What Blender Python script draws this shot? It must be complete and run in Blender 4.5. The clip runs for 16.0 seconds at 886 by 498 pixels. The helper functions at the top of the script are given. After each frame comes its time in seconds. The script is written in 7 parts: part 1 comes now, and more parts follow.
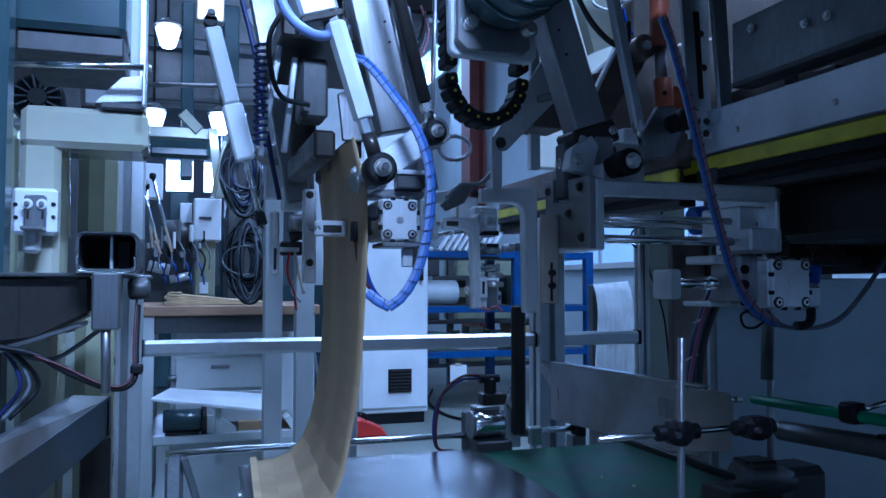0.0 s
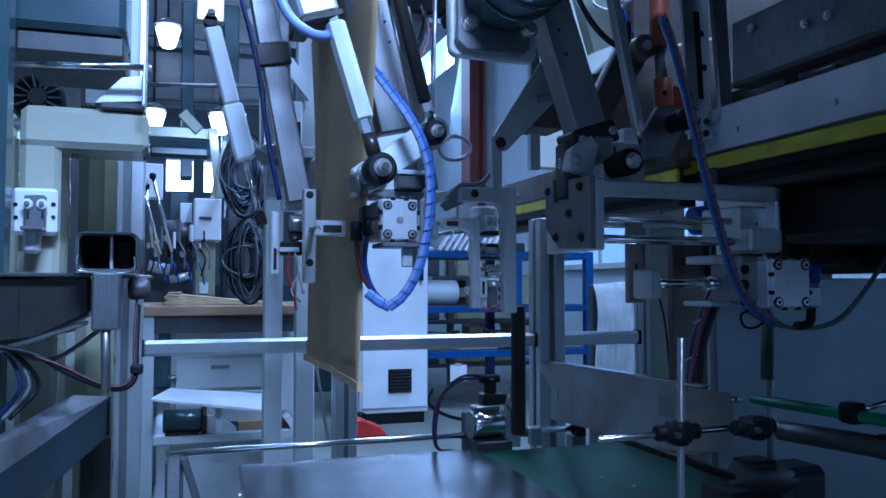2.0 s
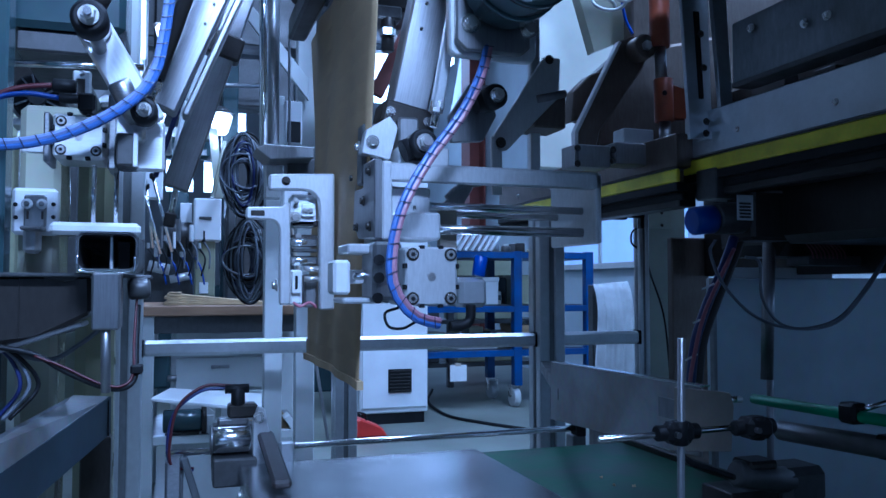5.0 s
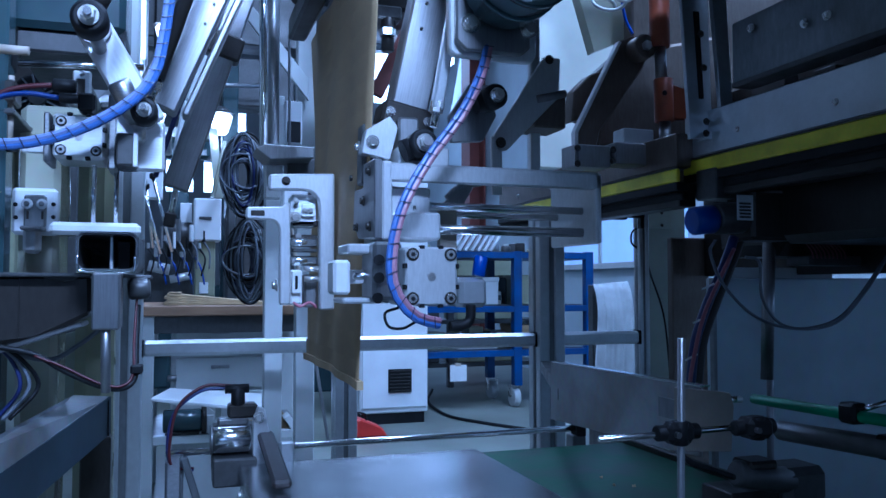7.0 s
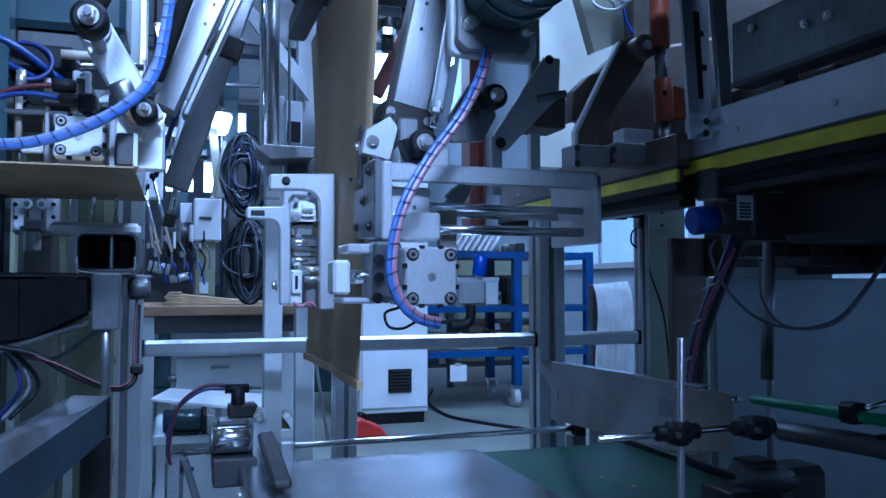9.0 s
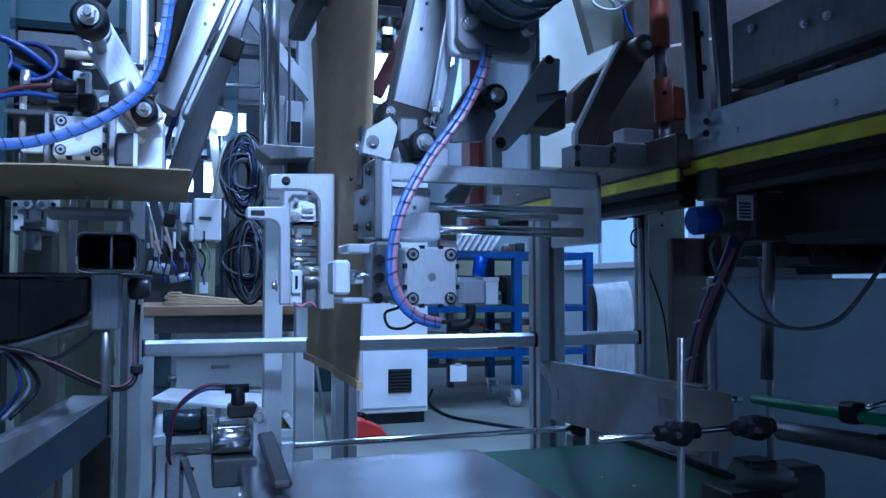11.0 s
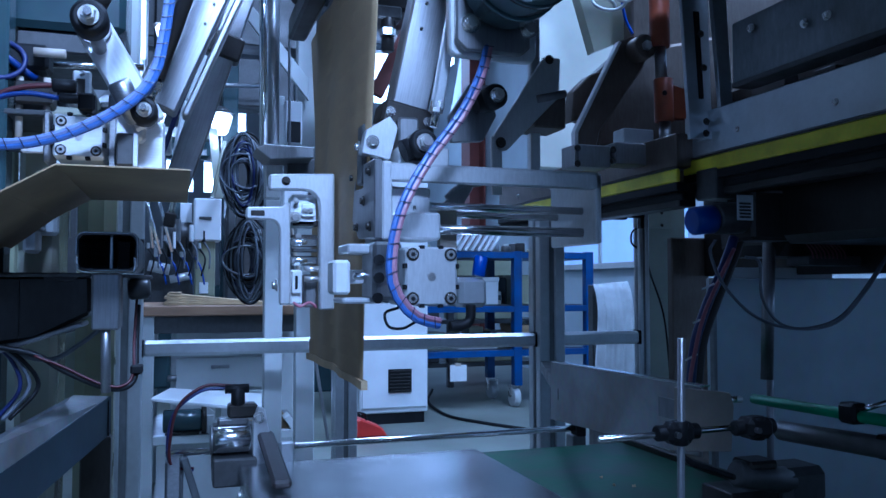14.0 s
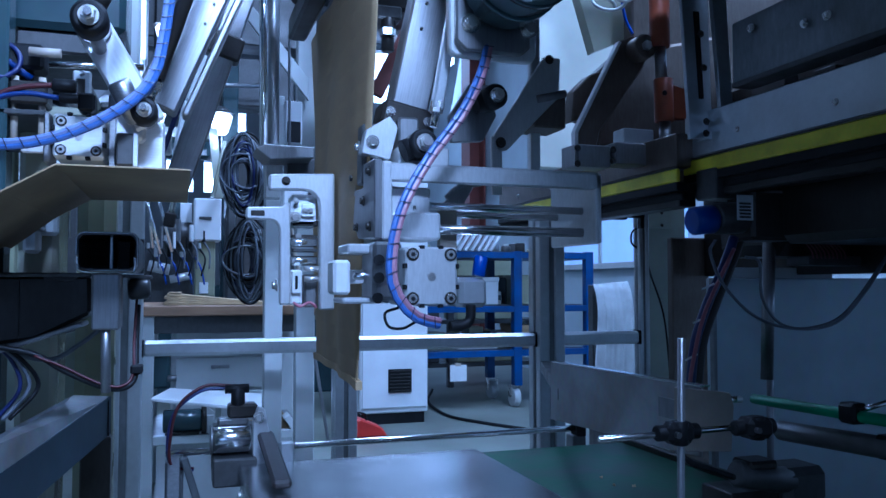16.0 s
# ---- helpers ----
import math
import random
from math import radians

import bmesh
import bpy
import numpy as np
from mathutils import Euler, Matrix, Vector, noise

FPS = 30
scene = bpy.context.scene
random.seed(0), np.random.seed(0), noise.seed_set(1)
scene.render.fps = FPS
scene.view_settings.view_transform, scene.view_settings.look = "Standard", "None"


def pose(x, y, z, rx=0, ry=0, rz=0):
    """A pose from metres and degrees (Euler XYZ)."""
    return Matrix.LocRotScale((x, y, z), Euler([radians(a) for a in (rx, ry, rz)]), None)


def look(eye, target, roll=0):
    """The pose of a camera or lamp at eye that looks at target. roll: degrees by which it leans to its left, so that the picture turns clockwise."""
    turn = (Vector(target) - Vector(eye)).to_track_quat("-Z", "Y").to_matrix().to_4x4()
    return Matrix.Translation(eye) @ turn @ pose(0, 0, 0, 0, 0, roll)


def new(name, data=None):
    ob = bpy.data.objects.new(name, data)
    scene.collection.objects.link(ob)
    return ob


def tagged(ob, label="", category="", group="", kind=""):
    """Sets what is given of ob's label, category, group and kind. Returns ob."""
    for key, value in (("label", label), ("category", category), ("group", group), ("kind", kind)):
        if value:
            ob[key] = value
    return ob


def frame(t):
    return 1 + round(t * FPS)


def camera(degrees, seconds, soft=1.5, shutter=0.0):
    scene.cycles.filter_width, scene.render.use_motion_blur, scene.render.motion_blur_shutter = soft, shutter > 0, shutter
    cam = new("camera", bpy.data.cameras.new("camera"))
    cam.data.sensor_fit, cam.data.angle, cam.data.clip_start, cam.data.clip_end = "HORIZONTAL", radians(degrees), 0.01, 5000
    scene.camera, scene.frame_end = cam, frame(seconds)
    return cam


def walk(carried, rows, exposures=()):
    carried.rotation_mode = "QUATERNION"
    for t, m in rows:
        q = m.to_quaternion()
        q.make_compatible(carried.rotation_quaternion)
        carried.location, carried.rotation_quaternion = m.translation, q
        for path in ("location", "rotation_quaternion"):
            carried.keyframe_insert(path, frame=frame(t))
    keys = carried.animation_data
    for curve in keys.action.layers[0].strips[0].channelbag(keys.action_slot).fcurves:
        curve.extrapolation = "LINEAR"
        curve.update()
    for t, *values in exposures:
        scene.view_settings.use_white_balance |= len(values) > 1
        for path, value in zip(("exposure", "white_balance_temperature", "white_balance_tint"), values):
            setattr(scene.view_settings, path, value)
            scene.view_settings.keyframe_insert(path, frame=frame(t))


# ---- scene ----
cam = camera(58.2, 16.0, soft=1.5, shutter=0.5)
CAM = pose(0, 0, 1.0, 92.6, 0, -18.3)
walk(cam, [(0.0, CAM), (16.0, CAM)], exposures=[(0.0, -0.18, 4030, 15), (16.0, -0.18, 4030, 15)])

# ---- world and light ----
world = bpy.data.worlds.new("sky")
scene.world = world
world.use_nodes = True
wn = world.node_tree.nodes
sky = wn.new("ShaderNodeTexSky")
sky.sky_type, sky.sun_disc, sky.sun_elevation, sky.sun_rotation = "NISHITA", False, radians(40), radians(60)
world.node_tree.links.new(sky.outputs["Color"], wn["Background"].inputs["Color"])
wn["Background"].inputs["Strength"].default_value = 0.05


def area_lamp(name, m, w, h, watts, colour=(1, 1, 1), spread_deg=180):
    d = bpy.data.lights.new(name, "AREA")
    d.shape, d.size, d.size_y, d.energy, d.color = "RECTANGLE", w, h, watts, colour
    d.spread = radians(spread_deg)
    ob = new(name, d)
    ob.matrix_world = m
    return ob


# daylight that enters by the windows, and unseen lamps added overhead
area_lamp("window_light", look((3.85, 11.5, 4.2), (1.0, 6.0, 1.0)), 3.0, 1.1, 60, (0.86, 0.93, 1.0))
area_lamp("window_light", look((0.2, 13.8, 2.9), (0.3, 3.0, 1.2)), 2.0, 1.5, 60, (0.86, 0.93, 1.0))
area_lamp("tube_light", look((-0.3, 2.6, 5.2), (-0.2, 2.4, 0)), 0.5, 2.6, 42, (0.93, 0.97, 1.0))
area_lamp("tube_light", look((-1.2, 7.5, 5.2), (-1.2, 7.5, 0)), 0.5, 3.0, 65, (0.93, 0.97, 1.0))
area_lamp("tube_light", look((1.5, 4.7, 5.2), (1.5, 4.7, 0)), 0.5, 3.0, 100, (0.93, 0.97, 1.0))
# Unseen lamp added to brighten the cream hood.
area_lamp("tube_light", look((1.9, 1.0, 5.2), (1.9, 1.0, 0)), 0.5, 2.0, 235, (0.93, 0.97, 1.0))
# Fill light added behind the camera, from no known window.
area_lamp("window_light", look((-2.2, -3.9, 1.65), (1.2, 1.85, 0.9)), 2.0, 1.3, 6.5, (0.86, 0.93, 1.0))
# Unseen narrow-spread lamp added over the camera to light the front faces.
area_lamp("tube_light", look((0.22, -0.65, 2.75), (0.1, 1.4, 1.2)), 0.75, 0.25, 25.5, (0.93, 0.97, 1.0), 95)

# ---- materials ----
def surface(name, base, rough=0.5, metal=0.0, var=0.15, scale=9.0, bump=0.05, stretch=(1, 1, 1), coat=0.0, stain=None, emit=0.0, alpha_glass=0.0):
    m = bpy.data.materials.new(name)
    m.use_nodes = True
    n, l = m.node_tree.nodes, m.node_tree.links
    b = n["Principled BSDF"]
    co = n.new("ShaderNodeTexCoord")
    mp = n.new("ShaderNodeMapping")
    mp.inputs["Scale"].default_value = stretch
    l.new(co.outputs["Object"], mp.inputs["Vector"])
    big, fine = n.new("ShaderNodeTexNoise"), n.new("ShaderNodeTexNoise")
    for t, s, d in ((big, scale, 4), (fine, scale * 14, 3)):
        t.inputs["Scale"].default_value = s
        t.inputs["Detail"].default_value = d
        l.new(mp.outputs["Vector"], t.inputs["Vector"])
    dark = stain or tuple(c * (1 - var * 2) for c in base)
    lite = tuple(min(1, c * (1 + var)) for c in base)
    ramp = n.new("ShaderNodeValToRGB")
    ramp.color_ramp.elements[0].position, ramp.color_ramp.elements[0].color = 0.3, (*dark, 1)
    ramp.color_ramp.elements[1].position, ramp.color_ramp.elements[1].color = 0.62, (*lite, 1)
    l.new(big.outputs["Fac"], ramp.inputs["Fac"])
    mix = n.new("ShaderNodeMix")
    mix.data_type, mix.blend_type = "RGBA", "MULTIPLY"
    mix.inputs["Factor"].default_value = min(1, var * 1.5)
    l.new(ramp.outputs["Color"], mix.inputs[6])
    l.new(fine.outputs["Color"], mix.inputs[7])
    l.new(mix.outputs[2], b.inputs["Base Color"])
    rr = n.new("ShaderNodeMapRange")
    rr.inputs["To Min"].default_value, rr.inputs["To Max"].default_value = max(0.03, rough - 0.12), min(1, rough + 0.14)
    l.new(big.outputs["Fac"], rr.inputs["Value"])
    l.new(rr.outputs["Result"], b.inputs["Roughness"])
    b.inputs["Metallic"].default_value = metal
    b.inputs["Coat Weight"].default_value = coat
    if bump:
        bp = n.new("ShaderNodeBump")
        bp.inputs["Strength"].default_value = bump
        bp.inputs["Distance"].default_value = 0.004
        l.new(fine.outputs["Fac"], bp.inputs["Height"])
        l.new(bp.outputs["Normal"], b.inputs["Normal"])
    if emit:
        b.inputs["Emission Color"].default_value = (*base, 1)
        b.inputs["Emission Strength"].default_value = emit
    if alpha_glass:
        b.inputs["Transmission Weight"].default_value = alpha_glass
    return m


def metal(name, base, rough, metallic=1.0, streak=(30, 30, 3), smudge=0.4, grime=(0.5, 0.44, 0.36), bump=0.05, grain=0.16):
    """Worked metal: fine drawn streaks, and oily smudges that dull it."""
    m = bpy.data.materials.new(name)
    m.use_nodes = True
    n, l = m.node_tree.nodes, m.node_tree.links
    b = n["Principled BSDF"]
    co, mp = n.new("ShaderNodeTexCoord"), n.new("ShaderNodeMapping")
    mp.inputs["Scale"].default_value = streak
    l.new(co.outputs["Object"], mp.inputs["Vector"])
    line, blot, speck = (n.new("ShaderNodeTexNoise") for _ in range(3))
    for t, sc, d, src in ((line, 9, 4, mp.outputs["Vector"]), (blot, 7, 6, co.outputs["Object"]), (speck, 160, 2, co.outputs["Object"])):
        t.inputs["Scale"].default_value, t.inputs["Detail"].default_value, t.inputs["Roughness"].default_value = sc, d, 0.62
        l.new(src, t.inputs["Vector"])
    cover = n.new("ShaderNodeMapRange")
    cover.inputs["From Min"].default_value, cover.inputs["From Max"].default_value = 0.42, 0.8
    cover.inputs["To Max"].default_value = smudge
    l.new(blot.outputs["Fac"], cover.inputs["Value"])
    tone = n.new("ShaderNodeValToRGB")
    tone.color_ramp.elements[0].position, tone.color_ramp.elements[0].color = 0.3, (*(c * (1 - grain) for c in base), 1)
    tone.color_ramp.elements[1].position, tone.color_ramp.elements[1].color = 0.68, (*(min(1, c * (1 + grain * 0.7)) for c in base), 1)
    l.new(line.outputs["Fac"], tone.inputs["Fac"])
    mix = n.new("ShaderNodeMix")
    mix.data_type = "RGBA"
    mix.inputs[7].default_value = (*(c * g for c, g in zip(base, grime)), 1)
    l.new(cover.outputs["Result"], mix.inputs["Factor"])
    l.new(tone.outputs["Color"], mix.inputs[6])
    l.new(mix.outputs[2], b.inputs["Base Color"])
    rr = n.new("ShaderNodeMath")
    rr.operation = "MULTIPLY_ADD"
    l.new(cover.outputs["Result"], rr.inputs[0])
    rr.inputs[1].default_value, rr.inputs[2].default_value = 0.45, rough
    l.new(rr.outputs["Value"], b.inputs["Roughness"])
    b.inputs["Metallic"].default_value = metallic
    b.inputs["Anisotropic"].default_value = 0.3
    both = n.new("ShaderNodeMath")
    l.new(line.outputs["Fac"], both.inputs[0])
    l.new(speck.outputs["Fac"], both.inputs[1])
    bp = n.new("ShaderNodeBump")
    bp.inputs["Strength"].default_value, bp.inputs["Distance"].default_value = bump, 0.002
    l.new(both.outputs["Value"], bp.inputs["Height"])
    l.new(bp.outputs["Normal"], b.inputs["Normal"])
    return m


ALU = metal("anodised_aluminium", (0.66, 0.68, 0.7), 0.3, 0.75, (6, 6, 6), 0.3, bump=0.02, grain=0.06)
MILL = metal("milled_aluminium", (0.8, 0.81, 0.82), 0.3, 0.62, (26, 26, 5), 0.42, bump=0.03, grain=0.08)
STEEL = metal("brushed_steel", (0.35, 0.35, 0.355), 0.35, 0.95, (34, 34, 2), 0.5)
PLATE = metal("stainless_sheet", (0.56, 0.57, 0.58), 0.21, 1.0, (30, 2, 2), 0.18, bump=0.01, grain=0.08)
CHROME = surface("chromed_steel", (0.82, 0.82, 0.83), 0.15, 1.0, 0.03, 8, 0)
BOLT = metal("zinc_bolt", (0.8, 0.79, 0.77), 0.22, 0.9, (40, 40, 40), 0.4)
DARK = metal("oily_blackened_steel", (0.05, 0.045, 0.04), 0.3, 0.5, (12, 12, 4), 0.6)
GREYDARK = metal("dark_grey_paint", (0.085, 0.085, 0.085), 0.32, 0.3, (8, 8, 5), 0.6)
BLACK = surface("black_rubber", (0.012, 0.012, 0.013), 0.5, 0, 0.2, 20, 0.08)
BLACK.node_tree.nodes["Principled BSDF"].inputs["Specular IOR Level"].default_value = 0.22
BLADE = surface("dark_brown_paint", (0.03, 0.024, 0.022), 0.45, 0, 0.2, 10, 0.05)
BROWNSTEEL = metal("browned_steel", (0.17, 0.14, 0.115), 0.34, 0.6, (14, 14, 3), 0.5)
CREAM = surface("pale_cream_paint", (0.68, 0.69, 0.6), 0.35, 0, 0.06, 3, 0.02)
BEIGE = surface("glossy_beige_paint", (0.47, 0.475, 0.365), 0.16, 0, 0.1, 3, 0.02, coat=0.5)
SAGE = surface("sage_green_paint", (0.4, 0.43, 0.35), 0.35, 0, 0.1, 4, 0.02)
OLIVE = surface("olive_paint", (0.33, 0.34, 0.22), 0.3, 0, 0.1, 4, 0.02)
LIGHTGREY = surface("light_grey_paint", (0.55, 0.57, 0.56), 0.4, 0, 0.07, 4, 0.03)
SLATE = surface("slate_blue_paint", (0.028, 0.042, 0.055), 0.32, 0.1, 0.25, 4, 0.04)
BLUEGREY = surface("blue_grey_paint", (0.05, 0.08, 0.088), 0.22, 0, 0.12, 3, 0.03)
WHITE = surface("white_enamel", (0.76, 0.78, 0.8), 0.35, 0, 0.05, 4, 0.02)
NYLON = surface("white_nylon", (0.66, 0.67, 0.66), 0.4, 0, 0.06, 12, 0.02)
DULLTAN = surface("dull_tan_nylon", (0.34, 0.3, 0.25), 0.5, 0, 0.12, 12, 0.03)
TAN = surface("tan_nylon", (0.5, 0.44, 0.36), 0.5, 0, 0.08, 12, 0.03)
KRAFT = surface("kraft_paper", (0.4, 0.295, 0.155), 0.66, 0, 0.1, 7, 0.12, stain=(0.31, 0.225, 0.115))
KRAFTSEAM = surface("kraft_tape", (0.52, 0.39, 0.21), 0.7, 0, 0.1, 14, 0.15)
WORNSHEET = surface("worn_zinc_sheet", (0.36, 0.37, 0.38), 0.4, 0.45, 0.2, 5, 0.05, stain=(0.2, 0.17, 0.14))
DARKRED = surface("dark_red_cable", (0.06, 0.007, 0.009), 0.5, 0, 0.1, 12, 0.02)
# Glows in place of lit wall and as unseen fill light.
GLOWPANEL = surface("frosted_pane", (0.5, 0.64, 0.85), 0.6, 0, 0.06, 2, 0, emit=0.5)
YELLOW = surface("yellow_paint", (0.78, 0.72, 0.015), 0.4, 0, 0.14, 12, 0.05)
GREENBELT = surface("green_belt", (0.006, 0.085, 0.03), 0.5, 0, 0.3, 9, 0.1)
GREENTUBE = surface("green_pvc", (0.01, 0.2, 0.07), 0.4, 0, 0.1, 8, 0.02)
BLUE = surface("blue_paint", (0.016, 0.062, 0.23), 0.42, 0, 0.2, 6, 0.05)
BLUEPLASTIC = surface("blue_plastic", (0.02, 0.06, 0.38), 0.35, 0, 0.08, 9, 0.02)
HOSEBLUE = surface("blue_air_hose", (0.09, 0.15, 0.42), 0.36, 0, 0.1, 12, 0.02)
HOSERED = surface("red_air_hose", (0.3, 0.1, 0.13), 0.35, 0, 0.1, 12, 0.02)
DEEPBLUE = surface("deep_blue_air_hose", (0.012, 0.03, 0.16), 0.35, 0, 0.1, 12, 0.02)
LOOPWRAP = surface("white_spiral_wrap", (0.74, 0.7, 0.76), 0.3, 0, 0.08, 60, 0.02)
HOSEPINK = surface("faded_red_air_hose", (0.36, 0.19, 0.24), 0.36, 0, 0.1, 12, 0.02)
NAVY = surface("navy_hose", (0.02, 0.025, 0.11), 0.4, 0, 0.1, 12, 0.02)
HOSEPALE = surface("pale_blue_air_hose", (0.24, 0.29, 0.55), 0.36, 0, 0.08, 12, 0.02)
WRAPDARK = surface("dark_spiral_wrap", (0.03, 0.03, 0.06), 0.4, 0, 0.1, 12, 0.02)
GREYHOSE = surface("grey_hose", (0.17, 0.18, 0.21), 0.4, 0, 0.1, 12, 0.02)
ORANGE = surface("orange_primer", (0.3, 0.075, 0.03), 0.45, 0.1, 0.2, 8, 0.05)
RUST = surface("red_oxide_paint", (0.2, 0.06, 0.045), 0.55, 0, 0.12, 3, 0.05)
RED = surface("red_plastic", (0.5, 0.03, 0.02), 0.4, 0, 0.1, 8, 0.02)
WOOD = surface("worn_table_wood", (0.32, 0.2, 0.11), 0.5, 0, 0.15, 4, 0.06, (1, 6, 6))
CLOTH = surface("white_cloth", (0.72, 0.75, 0.76), 0.85, 0, 0.08, 10, 0.2)
CONCRETE = surface("sealed_concrete", (0.27, 0.29, 0.245), 0.35, 0, 0.16, 1.2, 0.05, stain=(0.15, 0.155, 0.12))
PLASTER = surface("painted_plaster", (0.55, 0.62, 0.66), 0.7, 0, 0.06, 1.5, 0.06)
# Darker copy of the wall plaster: shade put into the colour.
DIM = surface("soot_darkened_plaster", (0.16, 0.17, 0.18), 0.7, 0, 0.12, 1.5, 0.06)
ROOF = surface("roof_sheet", (0.1, 0.1, 0.1), 0.6, 0.1, 0.12, 1.5, 0.06)
SHEET = metal("dull_zinc_sheet", (0.25, 0.26, 0.27), 0.34, 0.7, (10, 10, 3), 0.5)
SIDE = surface("blue_grey_side_sheet", (0.56, 0.63, 0.67), 0.48, 0.1, 0.12, 2.0, 0.04)
PAPER = surface("white_paper", (0.75, 0.76, 0.76), 0.7, 0, 0.05, 8, 0.04)
SKYGLOW = surface("daylight", (0.9, 0.95, 1.0), 0.9, 0, 0.02, 1, 0, emit=5.0)
SPOTGLOW = surface("lamp_glow", (1.0, 0.96, 0.9), 0.6, 0, 0.02, 1, 0, emit=6.0)

# ---- building kit ----
ORIGIN = {}


class Kit:
    """A bmesh that grows by simple bevelled forms, in world metres."""

    def __init__(self):
        self.bm = bmesh.new()

    def _turn(self, verts, c, rot):
        if rot:
            r = Euler([radians(a) for a in rot]).to_matrix()
            bmesh.ops.rotate(self.bm, verts=verts, cent=c, matrix=r)

    def box(self, c, s, bev=0.002, rot=None):
        v = bmesh.ops.create_cube(self.bm, size=1)["verts"]
        for p in v:
            p.co = Vector(c) + Vector((p.co.x * s[0], p.co.y * s[1], p.co.z * s[2]))
        bev = min(bev, min(s) * 0.3)
        if bev > 0:
            e = list({e for p in v for e in p.link_edges})
            v = list({q for f in bmesh.ops.bevel(self.bm, geom=e, offset=bev, segments=1, affect="EDGES")["faces"] for q in f.verts} | {p for p in v if p.is_valid})
        self._turn(v, c, rot)
        return self

    def span(self, a, b, bev=0.002):
        """A box between two opposite corners."""
        return self.box([(p + q) / 2 for p, q in zip(a, b)], [max(0.001, abs(p - q)) for p, q in zip(a, b)], bev)

    def bar(self, p, q, w, h, bev=0.002, up=(0, 1, 0)):
        """A square bar from p to q; w across, h along the direction up."""
        p, q = Vector(p), Vector(q)
        d = q - p
        z = d.normalized()
        y = Vector(up)
        y = (y - z * y.dot(z)).normalized()
        x = y.cross(z)
        m = Matrix((x, y, z)).transposed()
        v0 = len(self.bm.verts)
        self.box((0, 0, 0), (w, h, d.length), bev)
        self.bm.verts.ensure_lookup_table()
        for v in self.bm.verts[v0:]:
            v.co = m @ v.co + (p + q) / 2
        return self

    def cyl(self, p, q, r, n=16, r2=None, bev=0.0):
        p, q = Vector(p), Vector(q)
        d = q - p
        r2 = r if r2 is None else r2
        x = d.orthogonal().normalized()
        y = d.normalized().cross(x)
        rings = [(p, r), (q, r2)]
        if bev:
            u = d.normalized() * bev
            rings = [(p, r - bev), (p + u, r), (q - u, r2), (q, r2 - bev)]
        loops = [[self.bm.verts.new(c + (x * math.cos(a) + y * math.sin(a)) * s) for a in (2 * math.pi * i / n for i in range(n))] for c, s in rings]
        for A, B in zip(loops, loops[1:]):
            for i in range(n):
                self.bm.faces.new((A[i], A[(i + 1) % n], B[(i + 1) % n], B[i])).smooth = n > 8
        self.bm.faces.new(loops[0][::-1])
        self.bm.faces.new(loops[-1])
        return self

    def tube(self, pts, r, n=8, steps=8):
        path = smooth_path(pts, steps)
        rings = []
        x = None
        for i, p in enumerate(path):
            d = (path[min(i + 1, len(path) - 1)] - path[max(i - 1, 0)]).normalized()
            x = d.orthogonal().normalized() if x is None else (x - d * x.dot(d)).normalized()
            y = d.cross(x)
            rings.append([self.bm.verts.new(p + (x * math.cos(a) + y * math.sin(a)) * r) for a in (2 * math.pi * k / n for k in range(n))])
        for A, B in zip(rings, rings[1:]):
            for k in range(n):
                self.bm.faces.new((A[k], A[(k + 1) % n], B[(k + 1) % n], B[k])).smooth = True
        self.bm.faces.new(rings[0][::-1])
        self.bm.faces.new(rings[-1])
        return self

    def prism(self, pts, thick, bev=0.0015):
        """A flat plate: its outline as points in space, thickened by the vector thick."""
        t = Vector(thick)
        A = [self.bm.verts.new(Vector(p)) for p in pts]
        B = [self.bm.verts.new(Vector(p) + t) for p in pts]
        n = len(A)
        f = [self.bm.faces.new(A[::-1]), self.bm.faces.new(B)]
        for i in range(n):
            f.append(self.bm.faces.new((A[i], A[(i + 1) % n], B[(i + 1) % n], B[i])))
        bmesh.ops.recalc_face_normals(self.bm, faces=f)
        if bev:
            bmesh.ops.bevel(self.bm, geom=list({e for g in f for e in g.edges}), offset=bev, segments=1, affect="EDGES")
        return self

    def bolt(self, p, r, way=(0, -1, 0)):
        """A socket-head bolt with a washer that stands on p and points along way."""
        p, w = Vector(p), Vector(way).normalized()
        self.cyl(p, p + w * r * 0.3, r * 1.5, 14)
        self.cyl(p + w * r * 0.3, p + w * r * 1.2, r, 10, bev=r * 0.15)
        return self


def smooth_path(pts, steps=8):
    p = [Vector(a) for a in pts]
    if len(p) < 3:
        return p
    p = [2 * p[0] - p[1], *p, 2 * p[-1] - p[-2]]
    out = []
    for a, b, c, d in zip(p, p[1:], p[2:], p[3:]):
        for k in range(steps):
            t = k / steps
            out.append(0.5 * (2 * b + (c - a) * t + (2 * a - 5 * b + 4 * c - d) * t * t + (3 * b - a - 3 * c + d) * t ** 3))
    return out + [p[-2]]


def thing(name, at, label, category, group="", kind=""):
    ob = new(name)
    ob.empty_display_size = 0.05
    ob.location = at
    ORIGIN[ob] = Vector(at)
    return tagged(ob, label, category, group, kind)


def part(name, k, material, parent, label="", second=None):
    o = ORIGIN[parent]
    bmesh.ops.translate(k.bm, verts=k.bm.verts, vec=-o)
    bmesh.ops.recalc_face_normals(k.bm, faces=k.bm.faces)
    me = bpy.data.meshes.new(name)
    k.bm.to_mesh(me)
    k.bm.free()
    me.materials.append(material)
    if second:
        me.materials.append(second)
    ob = new(name, me)
    ob.parent = parent
    ORIGIN[ob] = o
    return tagged(ob, label)


